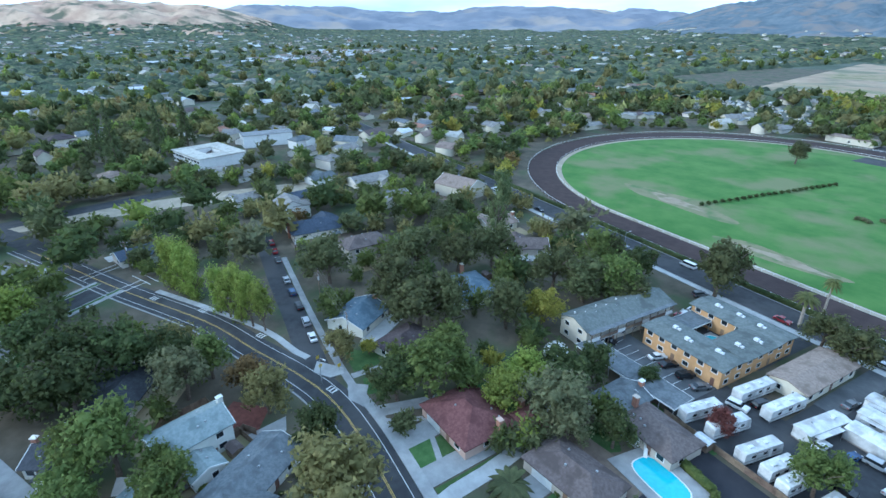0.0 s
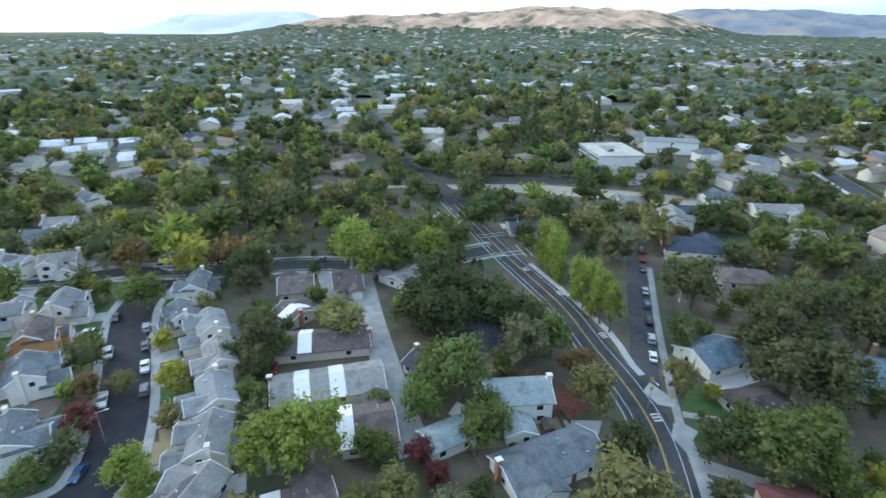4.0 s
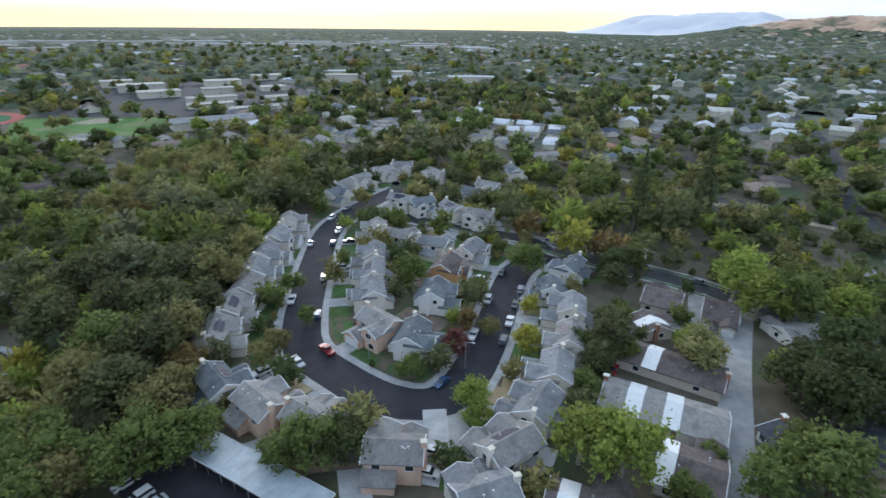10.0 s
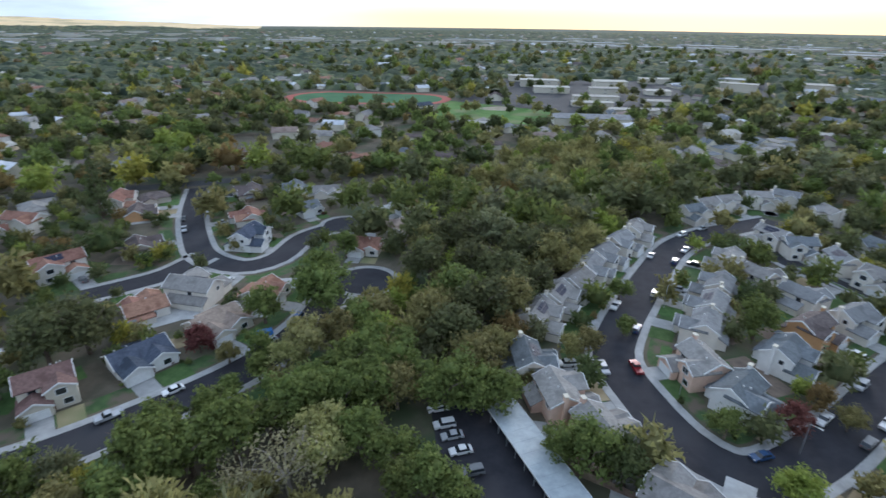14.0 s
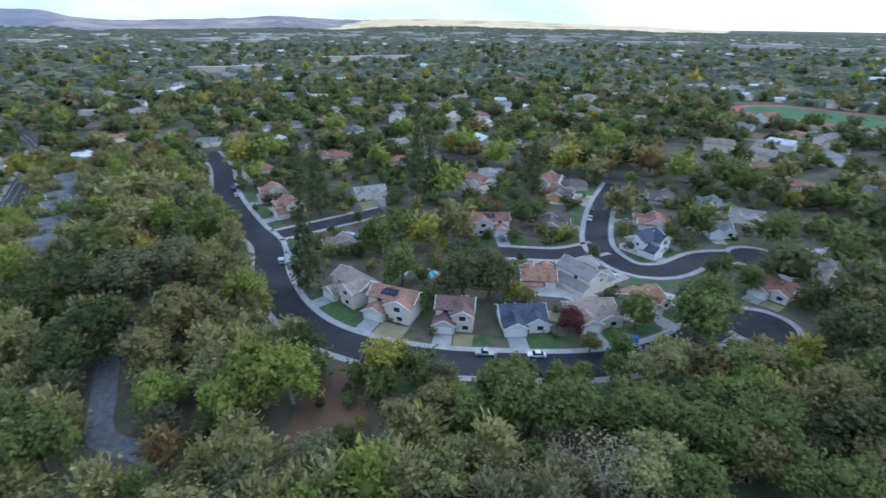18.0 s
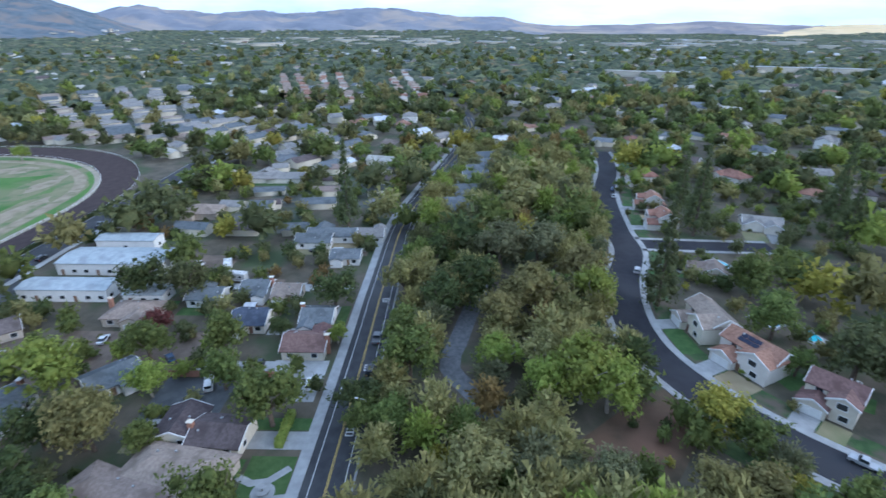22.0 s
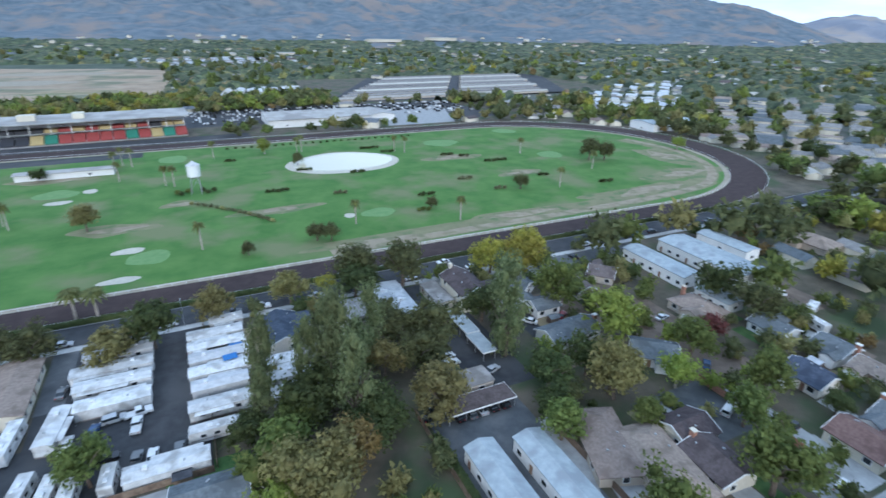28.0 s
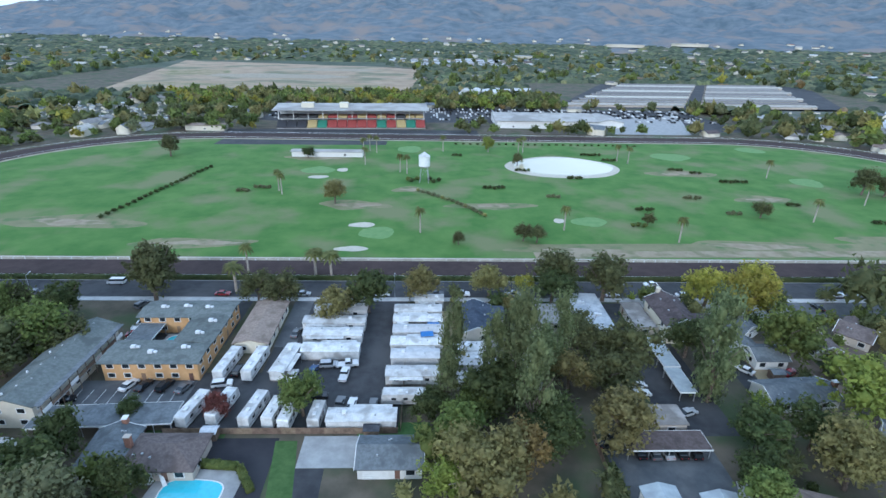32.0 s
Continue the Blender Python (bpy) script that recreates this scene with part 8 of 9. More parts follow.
# ---- back gardens, drives and fences ----
qy = random.Random(91)
M_BARE = material("bare_yard", (0.13, 0.10, 0.078), (0.20, 0.155, 0.12), 0.3, 1.0, bump=0.2)
YARD = [(M_LAWN, "green back lawn"), (M_BARE, "bare trodden brown yard"), (M_DRYLAWN, "dry straw-coloured yard"), (M_CONCRETE, "paved concrete yard")]
for i, row in enumerate(HOUSES):
    x, y, rot, w, d = row[:5]
    th = radians(rot)
    d2, a, b, c = nearest_road(x, y)
    s = 1 if ((a - x) * math.sin(th) - (b - y) * math.cos(th)) < 0 else -1
    dep = qy.uniform(4, 8)
    m = pose(x, y, 0, 0, 0, rot)
    u0, u1 = -w / 2 - 1.5, w / 2 + 1.5
    lo, hi = (-d / 2 - dep, -d / 2) if s > 0 else (d / 2, d / 2 + dep)
    pts = [tuple((m @ Vector((u, v, 0)))[:2]) for u, v in ((u0, lo), (u1, lo), (u1, hi), (u0, hi))]
    if all(free_of_roads(*p) for p in pts):
        mat, lab = qy.choices(YARD, (3, 3, 2, 2))[0]
        pad("back_yard", pts, 0.012 + 0.004 * (i % 15), mat, lab + " behind a house", "yard")
        if math.hypot(x, y) < 96 and qy.random() < 0.6:
            far_v = lo if s > 0 else hi
            fence([tuple((m @ Vector((u, v, 0)))[:2]) for u, v in ((u0, (lo + hi) / 2), (u0, far_v), (u1, far_v), (u1, (lo + hi) / 2))])
        if qy.random() < 0.4:
            p = m @ Vector((qy.uniform(u0 + 2, u1 - 2), (lo + hi) / 2, 0))
            sh = thing("garden_shed", "small wooden garden shed with a felt roof", "shed", "garden sheds", at(p.x, p.y, rot))
            part("wall", wall_geo(3.0, 2.2, 2.0, 0.4, "gable"), M_WOOD, sh)
            part("roof", roof_geo(3.0, 2.2, 2.0, 0.4, "gable", 0.2, 0.08), M_ROOF[qy.choice(("dark", "brown", "bluegrey", "white"))], sh)
# lots and drives north of the main road
for name, pts, z, mat, lab in (
        ("gravel_court", rect(80, 50, 101, 67), 0.040, M_OLDASPHALT, "grey asphalt court between houses"),
        ("dirt_yard", rect(103, 62, 121, 106), 0.036, M_BARE, "bare brown yard with parked vehicles"),
        ("shared_drive", rect(104, 31, 108, 62), 0.044, M_CONCRETE, "worn concrete shared drive"),
        ("house_drive", rect(120, 31, 123.5, 50), 0.044, M_CONCRETE, "worn concrete drive"),
        ("house_drive", rect(93, 30.5, 100, 35), 0.048, M_PALECONC, "short pale concrete drive"),
        ("house_drive", rect(146, 31, 150, 75), 0.044, M_CONCRETE, "long concrete drive"),
        ("house_drive", rect(174, 31, 178, 60), 0.044, M_CONCRETE, "long concrete drive"),
        ("front_lawn", rect(124, 29.5, 136, 32.5), 0.046, M_LAWN, "mown green front lawn"),
        ("front_lawn", rect(60, 29.5, 77, 38.5), 0.046, M_LAWN, "green front lawn with curved paths"),
        ("dirt_yard", rect(146, 76, 172, 95), 0.036, M_BARE, "brown work yard with sheds"),
        ("street_lot", rect(66, 131, 112, 143), 0.036, M_CONCRETE, "pale concrete forecourt"),
        ("street_lot", rect(112, 133, 150, 143), 0.038, M_OLDASPHALT, "asphalt forecourt"),
        ("dirt_yard", rect(82, 96, 100, 120), 0.034, M_BARE, "bare brown yard"),
        ("house_drive", rect(76, 96, 82, 143), 0.040, M_ASPHALT, "narrow asphalt drive")):
    pad(name, pts, z, mat, lab)
q5 = random.Random(8)
for x, y, a in ((108, 70, 40), (114, 80, 100), (116, 92, 10), (98, 56, 20), (84, 62, 100), (150, 84, 30), (158, 80, 120), (164, 88, 60), (148, 60, 90), (90, 105, 30), (94, 135, 0), (104, 137, 90), (120, 138, 90), (70, 136, 80), (176, 50, 90), (106, 48, 90)):
    park(x, y, a, *any_car(q5), "parked in a yard")
for x, y, a in ((152, 70, 80), (160, 76, 20)):
    motorhome(x, y, a, 7)
fount = thing("fountain", "small tiered pale stone fountain on a round paved plot", "fountain", "", at(68.4, 33.6))
part("paving", Geo().tube((0, 0, 0.05), (0, 0, 0.11), 2.2, 2.2, 20), M_PALECONC, fount)
part("basin", Geo().tube((0, 0, 0.11), (0, 0, 0.6), 1.0, 1.2, 16), M_CURB, fount)
part("pedestal", Geo().tube((0, 0, 0.6), (0, 0, 1.4), 0.2, 0.16, 8), M_CURB, fount)
part("bowl", Geo().tube((0, 0, 1.4), (0, 0, 1.6), 0.25, 0.6, 12), M_CURB, fount)
structure("garden_walk", ribbon(curve_points([(71.8, 39.6), (70.4, 36.4), (71.0, 33.4), (74.2, 30.2)]), 0.8, -0.8, 0.062), M_PALECONC, "pale curving garden walk", "path")
structure("garden_walk", ribbon(curve_points([(61.4, 35.6), (65.0, 34.4), (67.0, 31.6), (67.4, 29.2)]), 0.8, -0.8, 0.064), M_PALECONC, "pale curving garden walk", "path")
structure("loop_stub", ribbon(curve_points([(-49.5, -75.5), (-45.8, -69), (-42.0, -64.6), (-37.0, -59.5)]), 2.6, -2.6, 0.225), M_CONCRETE, "pale concrete drive leaving the loop street", "driveway")
for x_, y_, a_, s_, c_ in ((-42.2, -65.0, 130, "suv", "white"), (-38.9, -61.2, 130, "sedan", "white")):
    park(x_, y_, a_, s_, c_, "parked on a concrete drive").location.z = 0.24
hedge(79, 34, 89, 34, 1.6, 1.6, "light", "clipped bright green hedge by the pavement")
fence([(60, 36), (60, 70)])
fence([(101.5, 40), (101.5, 68)], 1.8, "rusty red board fence beside a court", M_BRICK)
fence([(34.5, 35), (34.5, 84)])
hedge(35.3, 40, 35.3, 75, 1.4, 2.2, "dark", "tall dark hedge beside a parking lot")
fence([(-54, 85.2), (-6, 85.2)], 1.6)
fence([(-5.4, 86), (-5.4, 143)], 1.8)
# tree belt behind the grandstand
BELT = [(random.Random(k).uniform(-270, 150), random.Random(k + 900).uniform(545, 640)) for k in range(300)]


# open places that stay free of the scattered trees and roofs: x0, y0, x1, y1
OPEN = [(-135, 400, 20, 470), (45, 425, 260, 545), (140, 560, 560, 840), (-560, 640, -30, 1280), (36, -612, 222, -500), (-64, -556, 60, -428), (-225, -785, -20, -485), (-150, 455, 60, 540),
        (-92, 82, 6, 146), (34, 33, 64, 141), (-48, 58, -10, 86), (134, 84, 186, 133), (-30, -98, 12, -48), (-97, -9, -64, 12), (60, 24, 68, 40), (-274, -62, -240, 40), (-352, 10, -316, 52), (-380, 50, -352, 90), (-118, -458, -46, -424)]


def spare(x, y):
    return not any(a < x < c and b < y < d for a, b, c, d in OPEN)


# houses in the streets just beyond, one by one
q = random.Random(31)
PALETTE = ["grey", "bluegrey", "brown", "white", "tan", "darkblue", "terracotta", "darkbrown", "cream"]
placed = [(a[0], a[1]) for a in HOUSES]


def clear_of_roads(x, y, m):
    dx = max(-152 - x, 0, x - 220)
    if math.hypot(dx, y - 283.5) < 140:
        return False
    return not any(abs(a - x) < c + m and abs(b - y) < c + m for a, b, c in ROAD_SAMPLES)


count = 0
for i in range(2500):
    a, r_ = q.uniform(0, TAU), math.sqrt(q.uniform(200 ** 2, 520 ** 2))
    x, y = -math.sin(a) * r_, math.cos(a) * r_
    if not spare(x, y) or not clear_of_roads(x, y, 9) or any(abs(px - x) + abs(py - y) < 24 for px, py in placed):
        continue
    if x > 60 and y < 15 and y > -50 and x < 330:
        continue
    if -60 < x < 60 and -330 < y < 0 and abs(x - 15) < 60:
        continue
    if count >= 70:
        break
    placed.append((x, y))
    count += 1
    south = x > 0 and y < -40
    col = q.choices(PALETTE, (3, 2, 2, 2, 2, 1, 5, 1, 1) if south else (4, 2, 2, 4, 1, 1, 1, 1, 1))[0]
    turn = round(noise.noise(Vector((x / 250, y / 250, 0.4))) * 4) * 22 + q.choice((0, 90))
    house(x, y, turn, q.uniform(11, 18), q.uniform(8.5, 11), q.choice((1, 1, 1, 2)), q.choice(("gable", "hip")), col, q, detail=1)
near_things_fill = placed[len(HOUSES):]


# ---- the leafy town beyond ----
rng = np.random.default_rng(12)


KEEP_CLEAR = [(x * 0.95, y * 0.95, 6.5) for x, y in ((135, -5), (128, -4), (120, -4), (113, -3), (107, -1), (101, 1))] + [(p.x + 3.0, p.y + 3.6, 6.5) for p in ROAD_LINES["alley"]] + [(p.x + 5, p.y, 8.0) for p in ROAD_LINES["side"]] + [(p.x * 0.955, p.y * 0.955, 8.0) for p in ROAD_LINES["main"] if -215 < p.x < -100]


def free(x, y, margin=0.0):
    """True where no track, field, house or road stands."""
    dx = max(-152 - x, 0, x - 220)
    if math.hypot(dx, y - 283.5) < 134 + margin:
        return False
    for a, b, c in ROAD_SAMPLES:
        if abs(a - x) < c + 2 + margin and abs(b - y) < c + 2 + margin:
            return False
    return not any(abs(a - x) < c and abs(b - y) < c for a, b, c in KEEP_CLEAR)


def merge(template, spots, mat, name, label, category, squash=1.0):
    """Many small uneven copies joined into one mesh; spots are x, y, z, radius, height."""
    tv, tf = template
    n, k = len(spots), len(tv)
    if not n:
        return None
    s = np.array(spots)
    a = rng.uniform(0, TAU, n)
    ca, sa = np.cos(a)[:, None], np.sin(a)[:, None]
    jit = 1 + rng.uniform(-0.22, 0.22, (n, k))
    x = tv[None, :, 0] * jit * s[:, 3:4]
    y = tv[None, :, 1] * jit * s[:, 3:4]
    zz = tv[None, :, 2] * jit * s[:, 4:5]
    v = np.stack([x * ca - y * sa + s[:, 0:1], x * sa + y * ca + s[:, 1:2], zz + s[:, 2:3]], 2).reshape(-1, 3)
    f = (tf[None] + (np.arange(n) * k)[:, None, None]).reshape(-1, 3)
    return tagged(new(name, fast_mesh(name, v, f, mat)), label, category, kind="stuff")


NEARTREE = clump(3, 880, 0.084, (0.58, 0.58, 0.52))
GARDENTREE = clump(13, 300, 0.142, (0.58, 0.58, 0.52))
BUSH = clump(7, 180, 0.165, (0.6, 0.6, 0.54))
MIDTREE = clump(5, 118, 0.215, (0.6, 0.6, 0.54))
LOWTREE = clump(9, 30, 0.36, (0.68, 0.68, 0.6))
KINDS = ["mid", "oak", "dark", "olive", "light", "yellow", "brown", "pale", "silver"]
SHARE = [0.28, 0.30, 0.13, 0.17, 0.045, 0.03, 0.012, 0.02, 0.013]
woods, nears, bushes, mids, fars = ({k: [] for k in KINDS} for i in range(5))
near_things = [(a[0], a[1], max(a[3], a[4]) / 2) for a in HOUSES] + [(a[1], a[2], a[3] * 0.8) for a in TREES] + [(x, y, 7) for x, y in near_things_fill]
rr = random.Random(3)


def density(x, y):
    return 0.5 + 0.5 * noise.noise(Vector((x / 140, y / 140, 3.3)))


def edge(y, table):
    for (a, u), (b, v) in zip(table, table[1:]):
        if b <= y <= a:
            return u + (v - u) * (a - y) / (a - b)
    return None


WEST = [(-40, 2), (-60, 8), (-98, 14), (-125, -8), (-192, -48), (-230, -74), (-300, -112), (-340, -140)]
EAST = [(-40, 60), (-60, 62), (-98, 40), (-125, 32), (-190, 20), (-250, 8), (-300, -12), (-340, -40)]


def in_wood(x, y):
    """The creek's strip of woodland: south of the main road, then bending away between the two estates."""
    if 4 < x < 345 and -100 < y < 16:
        top = 16 - max(0, (x - 190)) * 0.13
        low = -48 - max(0, min(1, (x - 130) / 170)) * 26
        if x < 110:
            low = -62
        return low < y < top and not (0.9 * (x - 64) + 1.0 * (y + 30) < 26 and x > 62 and x < 102 and y < -26 and y > -60)
    w, e = edge(y, WEST), edge(y, EAST)
    return w is not None and w < x < e


def crowded(x, y, m, grid={}):
    if not grid:
        for px, py, s in near_things:
            for i in range(int((px - s) // 12) - 1, int((px + s) // 12) + 2):
                for j in range(int((py - s) // 12) - 1, int((py + s) // 12) + 2):
                    grid.setdefault((i, j), []).append((px, py, s))
    return any(math.hypot(px - x, py - y) < s + m for px, py, s in grid.get((int(x // 12), int(y // 12)), ()))


# housing estates and works farther out: four corners (near edge first), row and house spacing, roof colours, trees kept out
ESTATES = [([(-85, 1150), (165, 1135), (180, 1395), (-88, 1380)], 24, 15, (6, 4.5, 6), ("white", "grey", "white", "tan"), 0.8),
           ([(36, 640), (116, 622), (134, 735), (52, 730)], 13, 5.5, (3.6, 1.5, 3.4), ("white", "white", "cream"), 1.0),
           ([(-400, 560), (-350, 470), (-230, 470), (-250, 560)], 15, 7, (2.4, 1.2, 2.2), ("white", "grey", "bluegrey", "grey"), 0.7),
           ([(320, 508), (395, 500), (462, 588), (384, 592)], 20, 9, (2.6, 1.2, 2.4), ("white", "grey", "bluegrey"), 1.0),
           ([(372, 425), (455, 395), (735, 640), (540, 605)], 17, 11, (5.4, 3.4, 4.2), ("white", "white", "grey", "cream"), 0.8),
           ([(362, 252), (428, 205), (690, 345), (560, 425)], 20, 17, (7.4, 6, 7), ("grey", "grey", "tan", "grey", "bluegrey"), 0.62),
           ([(290, 70), (368, 66), (445, 198), (398, 214)], 26, 21, (7.2, 5.6, 6), ("grey", "bluegrey", "brown", "grey"), 0.4),
           ([(226, 34), (226, 84), (288, 96), (288, 38)], 23, 19, (6.0, 4.4, 4.4), ("bluegrey", "brown", "tan", "grey"), 0.3),
           ([(194, 62), (194, 104), (222, 100), (222, 66)], 21, 17, (5.6, 4.4, 4.4), ("brown", "bluegrey", "grey"), 0.3),
           ([(566, 108), (570, 130), (860, 205), (860, 180)], 17, 10, (4, 4.4, 6), ("terracotta", "tan", "cream"), 0.7),
           ([(566, 150), (570, 172), (840, 262), (840, 238)], 17, 10, (4, 4.4, 6), ("terracotta", "tan", "tan"), 0.7),
           ([(566, 28), (566, 50), (900, 105), (900, 82)], 17, 10, (4, 4.4, 6), ("terracotta", "tan", "cream"), 0.7),
           ([(-440, -140), (-350, -245), (-800, -530), (-910, -310)], 36, 25, (8.5, 7, 7.5), ("white", "cream", "white", "grey", "white"), 0.72),
           ([(-450, 50), (-520, 185), (-750, 275), (-705, 10)], 42, 34, (9, 7, 7.0), ("white", "cream", "grey", "bluegrey"), 0.6),
           ([(-1120, 150), (-1020, 330), (-1400, 640), (-1480, 480)], 34, 17, (7, 5, 6), ("white", "tan", "grey"), 0.4),
           ([(-252, -247), (-226, -289), (-282, -324), (-300, -290)], 15, 13, (5, 5, 7), ("bluegrey", "grey", "white"), 0.85),
           ([(-100, -318), (-116, -344), (-206, -376), (-190, -348)], 14, 12, (5, 4.6, 7), ("bluegrey", "grey", "bluegrey"), 0.85)]


def inside(poly, x, y):
    return all((bx - ax) * (y - ay) - (by - ay) * (x - ax) >= 0 for (ax, ay), (bx, by) in zip(poly, poly[1:] + poly[:1])) or all((bx - ax) * (y - ay) - (by - ay) * (x - ax) <= 0 for (ax, ay), (bx, by) in zip(poly, poly[1:] + poly[:1]))


def in_estate(x, y):
    return max([e[5] for e in ESTATES if inside(e[0], x, y)], default=0.0)


WORKS = [(-402, -1694, 150, 40), (-540, -1640, 120, 36), (-675, -1586, 140, 34), (-861, -1673, 130, 40), (-940, -1480, 110, 36), (-953, -1239, 90, 40), (-180, -1983, 150, 40), (-370, -1927, 160, 44), (57, -1620, 110, 36),
         (-650, -1760, 150, 44), (-845, -1384, 100, 34), (-991, -1300, 120, 36), (-330, -760, 46, 22), (-395, -690, 50, 24), (-300, -690, 40, 18), (-450, -600, 60, 22), (870, -280, 70, 16), (850, -330, 60, 14), (950, -560, 90, 16), (935, -650, 80, 14),
         (655, 1852, 120, 30), (853, 1811, 110, 30), (268, 1545, 90, 26)]
wq = random.Random(77)
for i in range(64):
    a_, r_ = radians(wq.uniform(206, 292)), wq.uniform(2000, 3100)
    WORKS.append((-math.sin(a_) * r_, math.cos(a_) * r_, wq.uniform(50, 130), wq.uniform(20, 40)))
for i in range(14):
    a_, r_ = radians(wq.uniform(150, 206)), wq.uniform(1750, 2300)
    WORKS.append((-math.sin(a_) * r_, math.cos(a_) * r_, wq.uniform(60, 150), wq.uniform(24, 44)))


# far roofs: one gabled block a house
GABLE = (np.array([(-1, -1, 0), (1, -1, 0), (1, 1, 0), (-1, 1, 0), (-1, -1, 0.6), (1, -1, 0.6), (1, 1, 0.6), (-1, 1, 0.6), (-1, 0, 1.0), (1, 0, 1.0)], float),
         np.array([(0, 1, 5), (0, 5, 4), (1, 2, 6), (1, 6, 5), (2, 3, 7), (2, 7, 6), (3, 0, 4), (3, 4, 7), (5, 6, 9), (7, 4, 8)]),
         np.array([(4, 5, 9), (4, 9, 8), (6, 7, 8), (6, 8, 9)]))


CLEAR = []
TINTS = {"grey": M_ROOF["grey"], "white": M_ROOF["white"], "brown": M_ROOF["brown"], "terracotta": M_ROOF["terracotta"], "bluegrey": M_ROOF["bluegrey"], "tan": M_ROOF["tan"], "cream": M_ROOF["cream"]}


class Town:
    """Gabled houses gathered into one mesh of walls and one mesh for each roof colour."""

    def __init__(self):
        self.walls, self.roofs = [], {k: [] for k in TINTS}

    def add(self, x, y, w, d_, h, th, k, z=0.0, flat=False):
        t = GABLE[0] * np.array([w, d_, h])
        if flat:
            t[8:, 2] = 0.63 * h
        co, si = math.cos(th), math.sin(th)
        vv = np.stack([t[:, 0] * co - t[:, 1] * si + x, t[:, 0] * si + t[:, 1] * co + y, t[:, 2] + z], 1)
        self.walls.append(vv)
        eaves = t.copy()
        eaves[4:, :2] *= 1.08
        vv = np.stack([eaves[:, 0] * co - eaves[:, 1] * si + x, eaves[:, 0] * si + eaves[:, 1] * co + y, eaves[:, 2] + z], 1)
        self.roofs[k].append(vv + np.array([0, 0, 0.06]))
        CLEAR.append((x, y, max(w, d_)))

    def done(self, name, what):
        me = fast_mesh(name + "_walls", np.concatenate(self.walls), np.concatenate([GABLE[1] + 10 * i for i in range(len(self.walls))]), M_WALL["cream"])
        tagged(new(name + "_walls", me), "pale stucco walls of " + what, "houses", kind="stuff")
        for k, vs in self.roofs.items():
            if vs:
                me = fast_mesh(name + "_roofs", np.concatenate(vs), np.concatenate([GABLE[2] + 10 * i for i in range(len(vs))]), TINTS[k])
                tagged(new(name + "_roofs", me), k + " roofs of " + what, "houses", kind="stuff")


def far_houses(n, r0, r1, seed, size):
    q = random.Random(seed)
    town = Town()
    for i in range(n):
        a, r_ = q.uniform(0, TAU), q.uniform(r0 ** 1.5, r1 ** 1.5) ** (1 / 1.5)
        x, y = -math.sin(a) * r_, math.cos(a) * r_
        if not spare(x, y) or not free(x, y, 4) or in_estate(x, y) or in_wood(x, y):
            continue
        if r_ < 540 and crowded(x, y, 9):
            continue
        az_ = math.degrees(a)
        if terrain(x, y) > 45 or (not 70 < az_ < 150 and r_ > 700 and q.random() < 0.55):
            continue
        w, d_, h = q.uniform(6, 9) * size, q.uniform(4, 6) * size, q.choice((4.6, 5, 7.5))
        th = 0.25 * round(noise.noise(Vector((x / 300, y / 300, 0))) * 8) + q.choice((0, math.pi / 2))
        south = x > 0 and y < -40
        k = q.choices(list(TINTS), (0.28, 0.16, 0.14, 0.10 if south else 0.03, 0.20, 0.12, 0.10))[0]
        town.add(x, y, w, d_, h * (1.25 if r_ > 900 else 1.0), th, k, terrain(x, y))
        if q.random() < 0.5:
            co, si = math.cos(th), math.sin(th)
            town.add(x - si * d_ * 0.7 + co * w * 0.4, y + co * d_ * 0.7 + si * w * 0.4, w * 0.55, d_ * 0.6, h * 0.96, th + math.pi / 2, k, terrain(x, y))
    town.done("distant", "far houses among trees")


far_houses(900, 300, 760, 22, 0.95)
far_houses(5200, 700, 3000, 21, 1.1)
M_ESTATE = material("estate_ground", (0.075, 0.082, 0.062), (0.135, 0.132, 0.118), 0.11, 1.0, c=(0.055, 0.085, 0.035), c_scale=0.07)
eq = random.Random(8)
for corners, row, step, (w, d_, h), tints, keep in ESTATES:
    town = Town()
    A_, B_, C_, D_ = (Vector((*p, 0)) for p in corners)
    nr, ns = max(2, int((B_ - A_).length / row) + 1), max(2, int((D_ - A_).length / step) + 1)
    for i in range(nr):
        for j in range(ns):
            u, v = i / (nr - 1), j / (ns - 1)
            p = (A_ * (1 - u) + B_ * u) * (1 - v) + (D_ * (1 - u) + C_ * u) * v
            loose = step >= 24 or h < 2.5
            if eq.random() < (0.36 if loose else 0.1) or not spare(p.x, p.y):
                continue
            dirn = (D_ * (1 - u) + C_ * u) - (A_ * (1 - u) + B_ * u)
            k_ = 0.34 * row if loose else 1.6
            town.add(p.x + eq.uniform(-k_, k_), p.y + eq.uniform(-k_, k_), w * eq.uniform(0.7, 1.25), d_ * eq.uniform(0.8, 1.15), h * eq.uniform(0.8, 1.2), math.atan2(dirn.y, dirn.x) + (math.pi / 2 if not loose or eq.random() < 0.5 else 0.0), eq.choice(tints), terrain(p.x, p.y), h == 7 and eq.random() < 0.6)
    town.done("estate", "closely set estate houses")
    pad("estate_ground", [(p.x, p.y) for p in (A_, B_, C_, D_)], 0.03, M_ESTATE, "grey streets, drives and gardens of an estate", "yard")
town = Town()
for x, y, w, d_ in WORKS:
    town.add(x, y, w * 0.5, d_ * 0.5, eq.uniform(12, 18), math.atan2(-x, y) + eq.uniform(-0.2, 0.2), eq.choice(("white", "white", "cream", "white")), terrain(x, y), True)
town.done("works", "long flat-roofed works sheds")
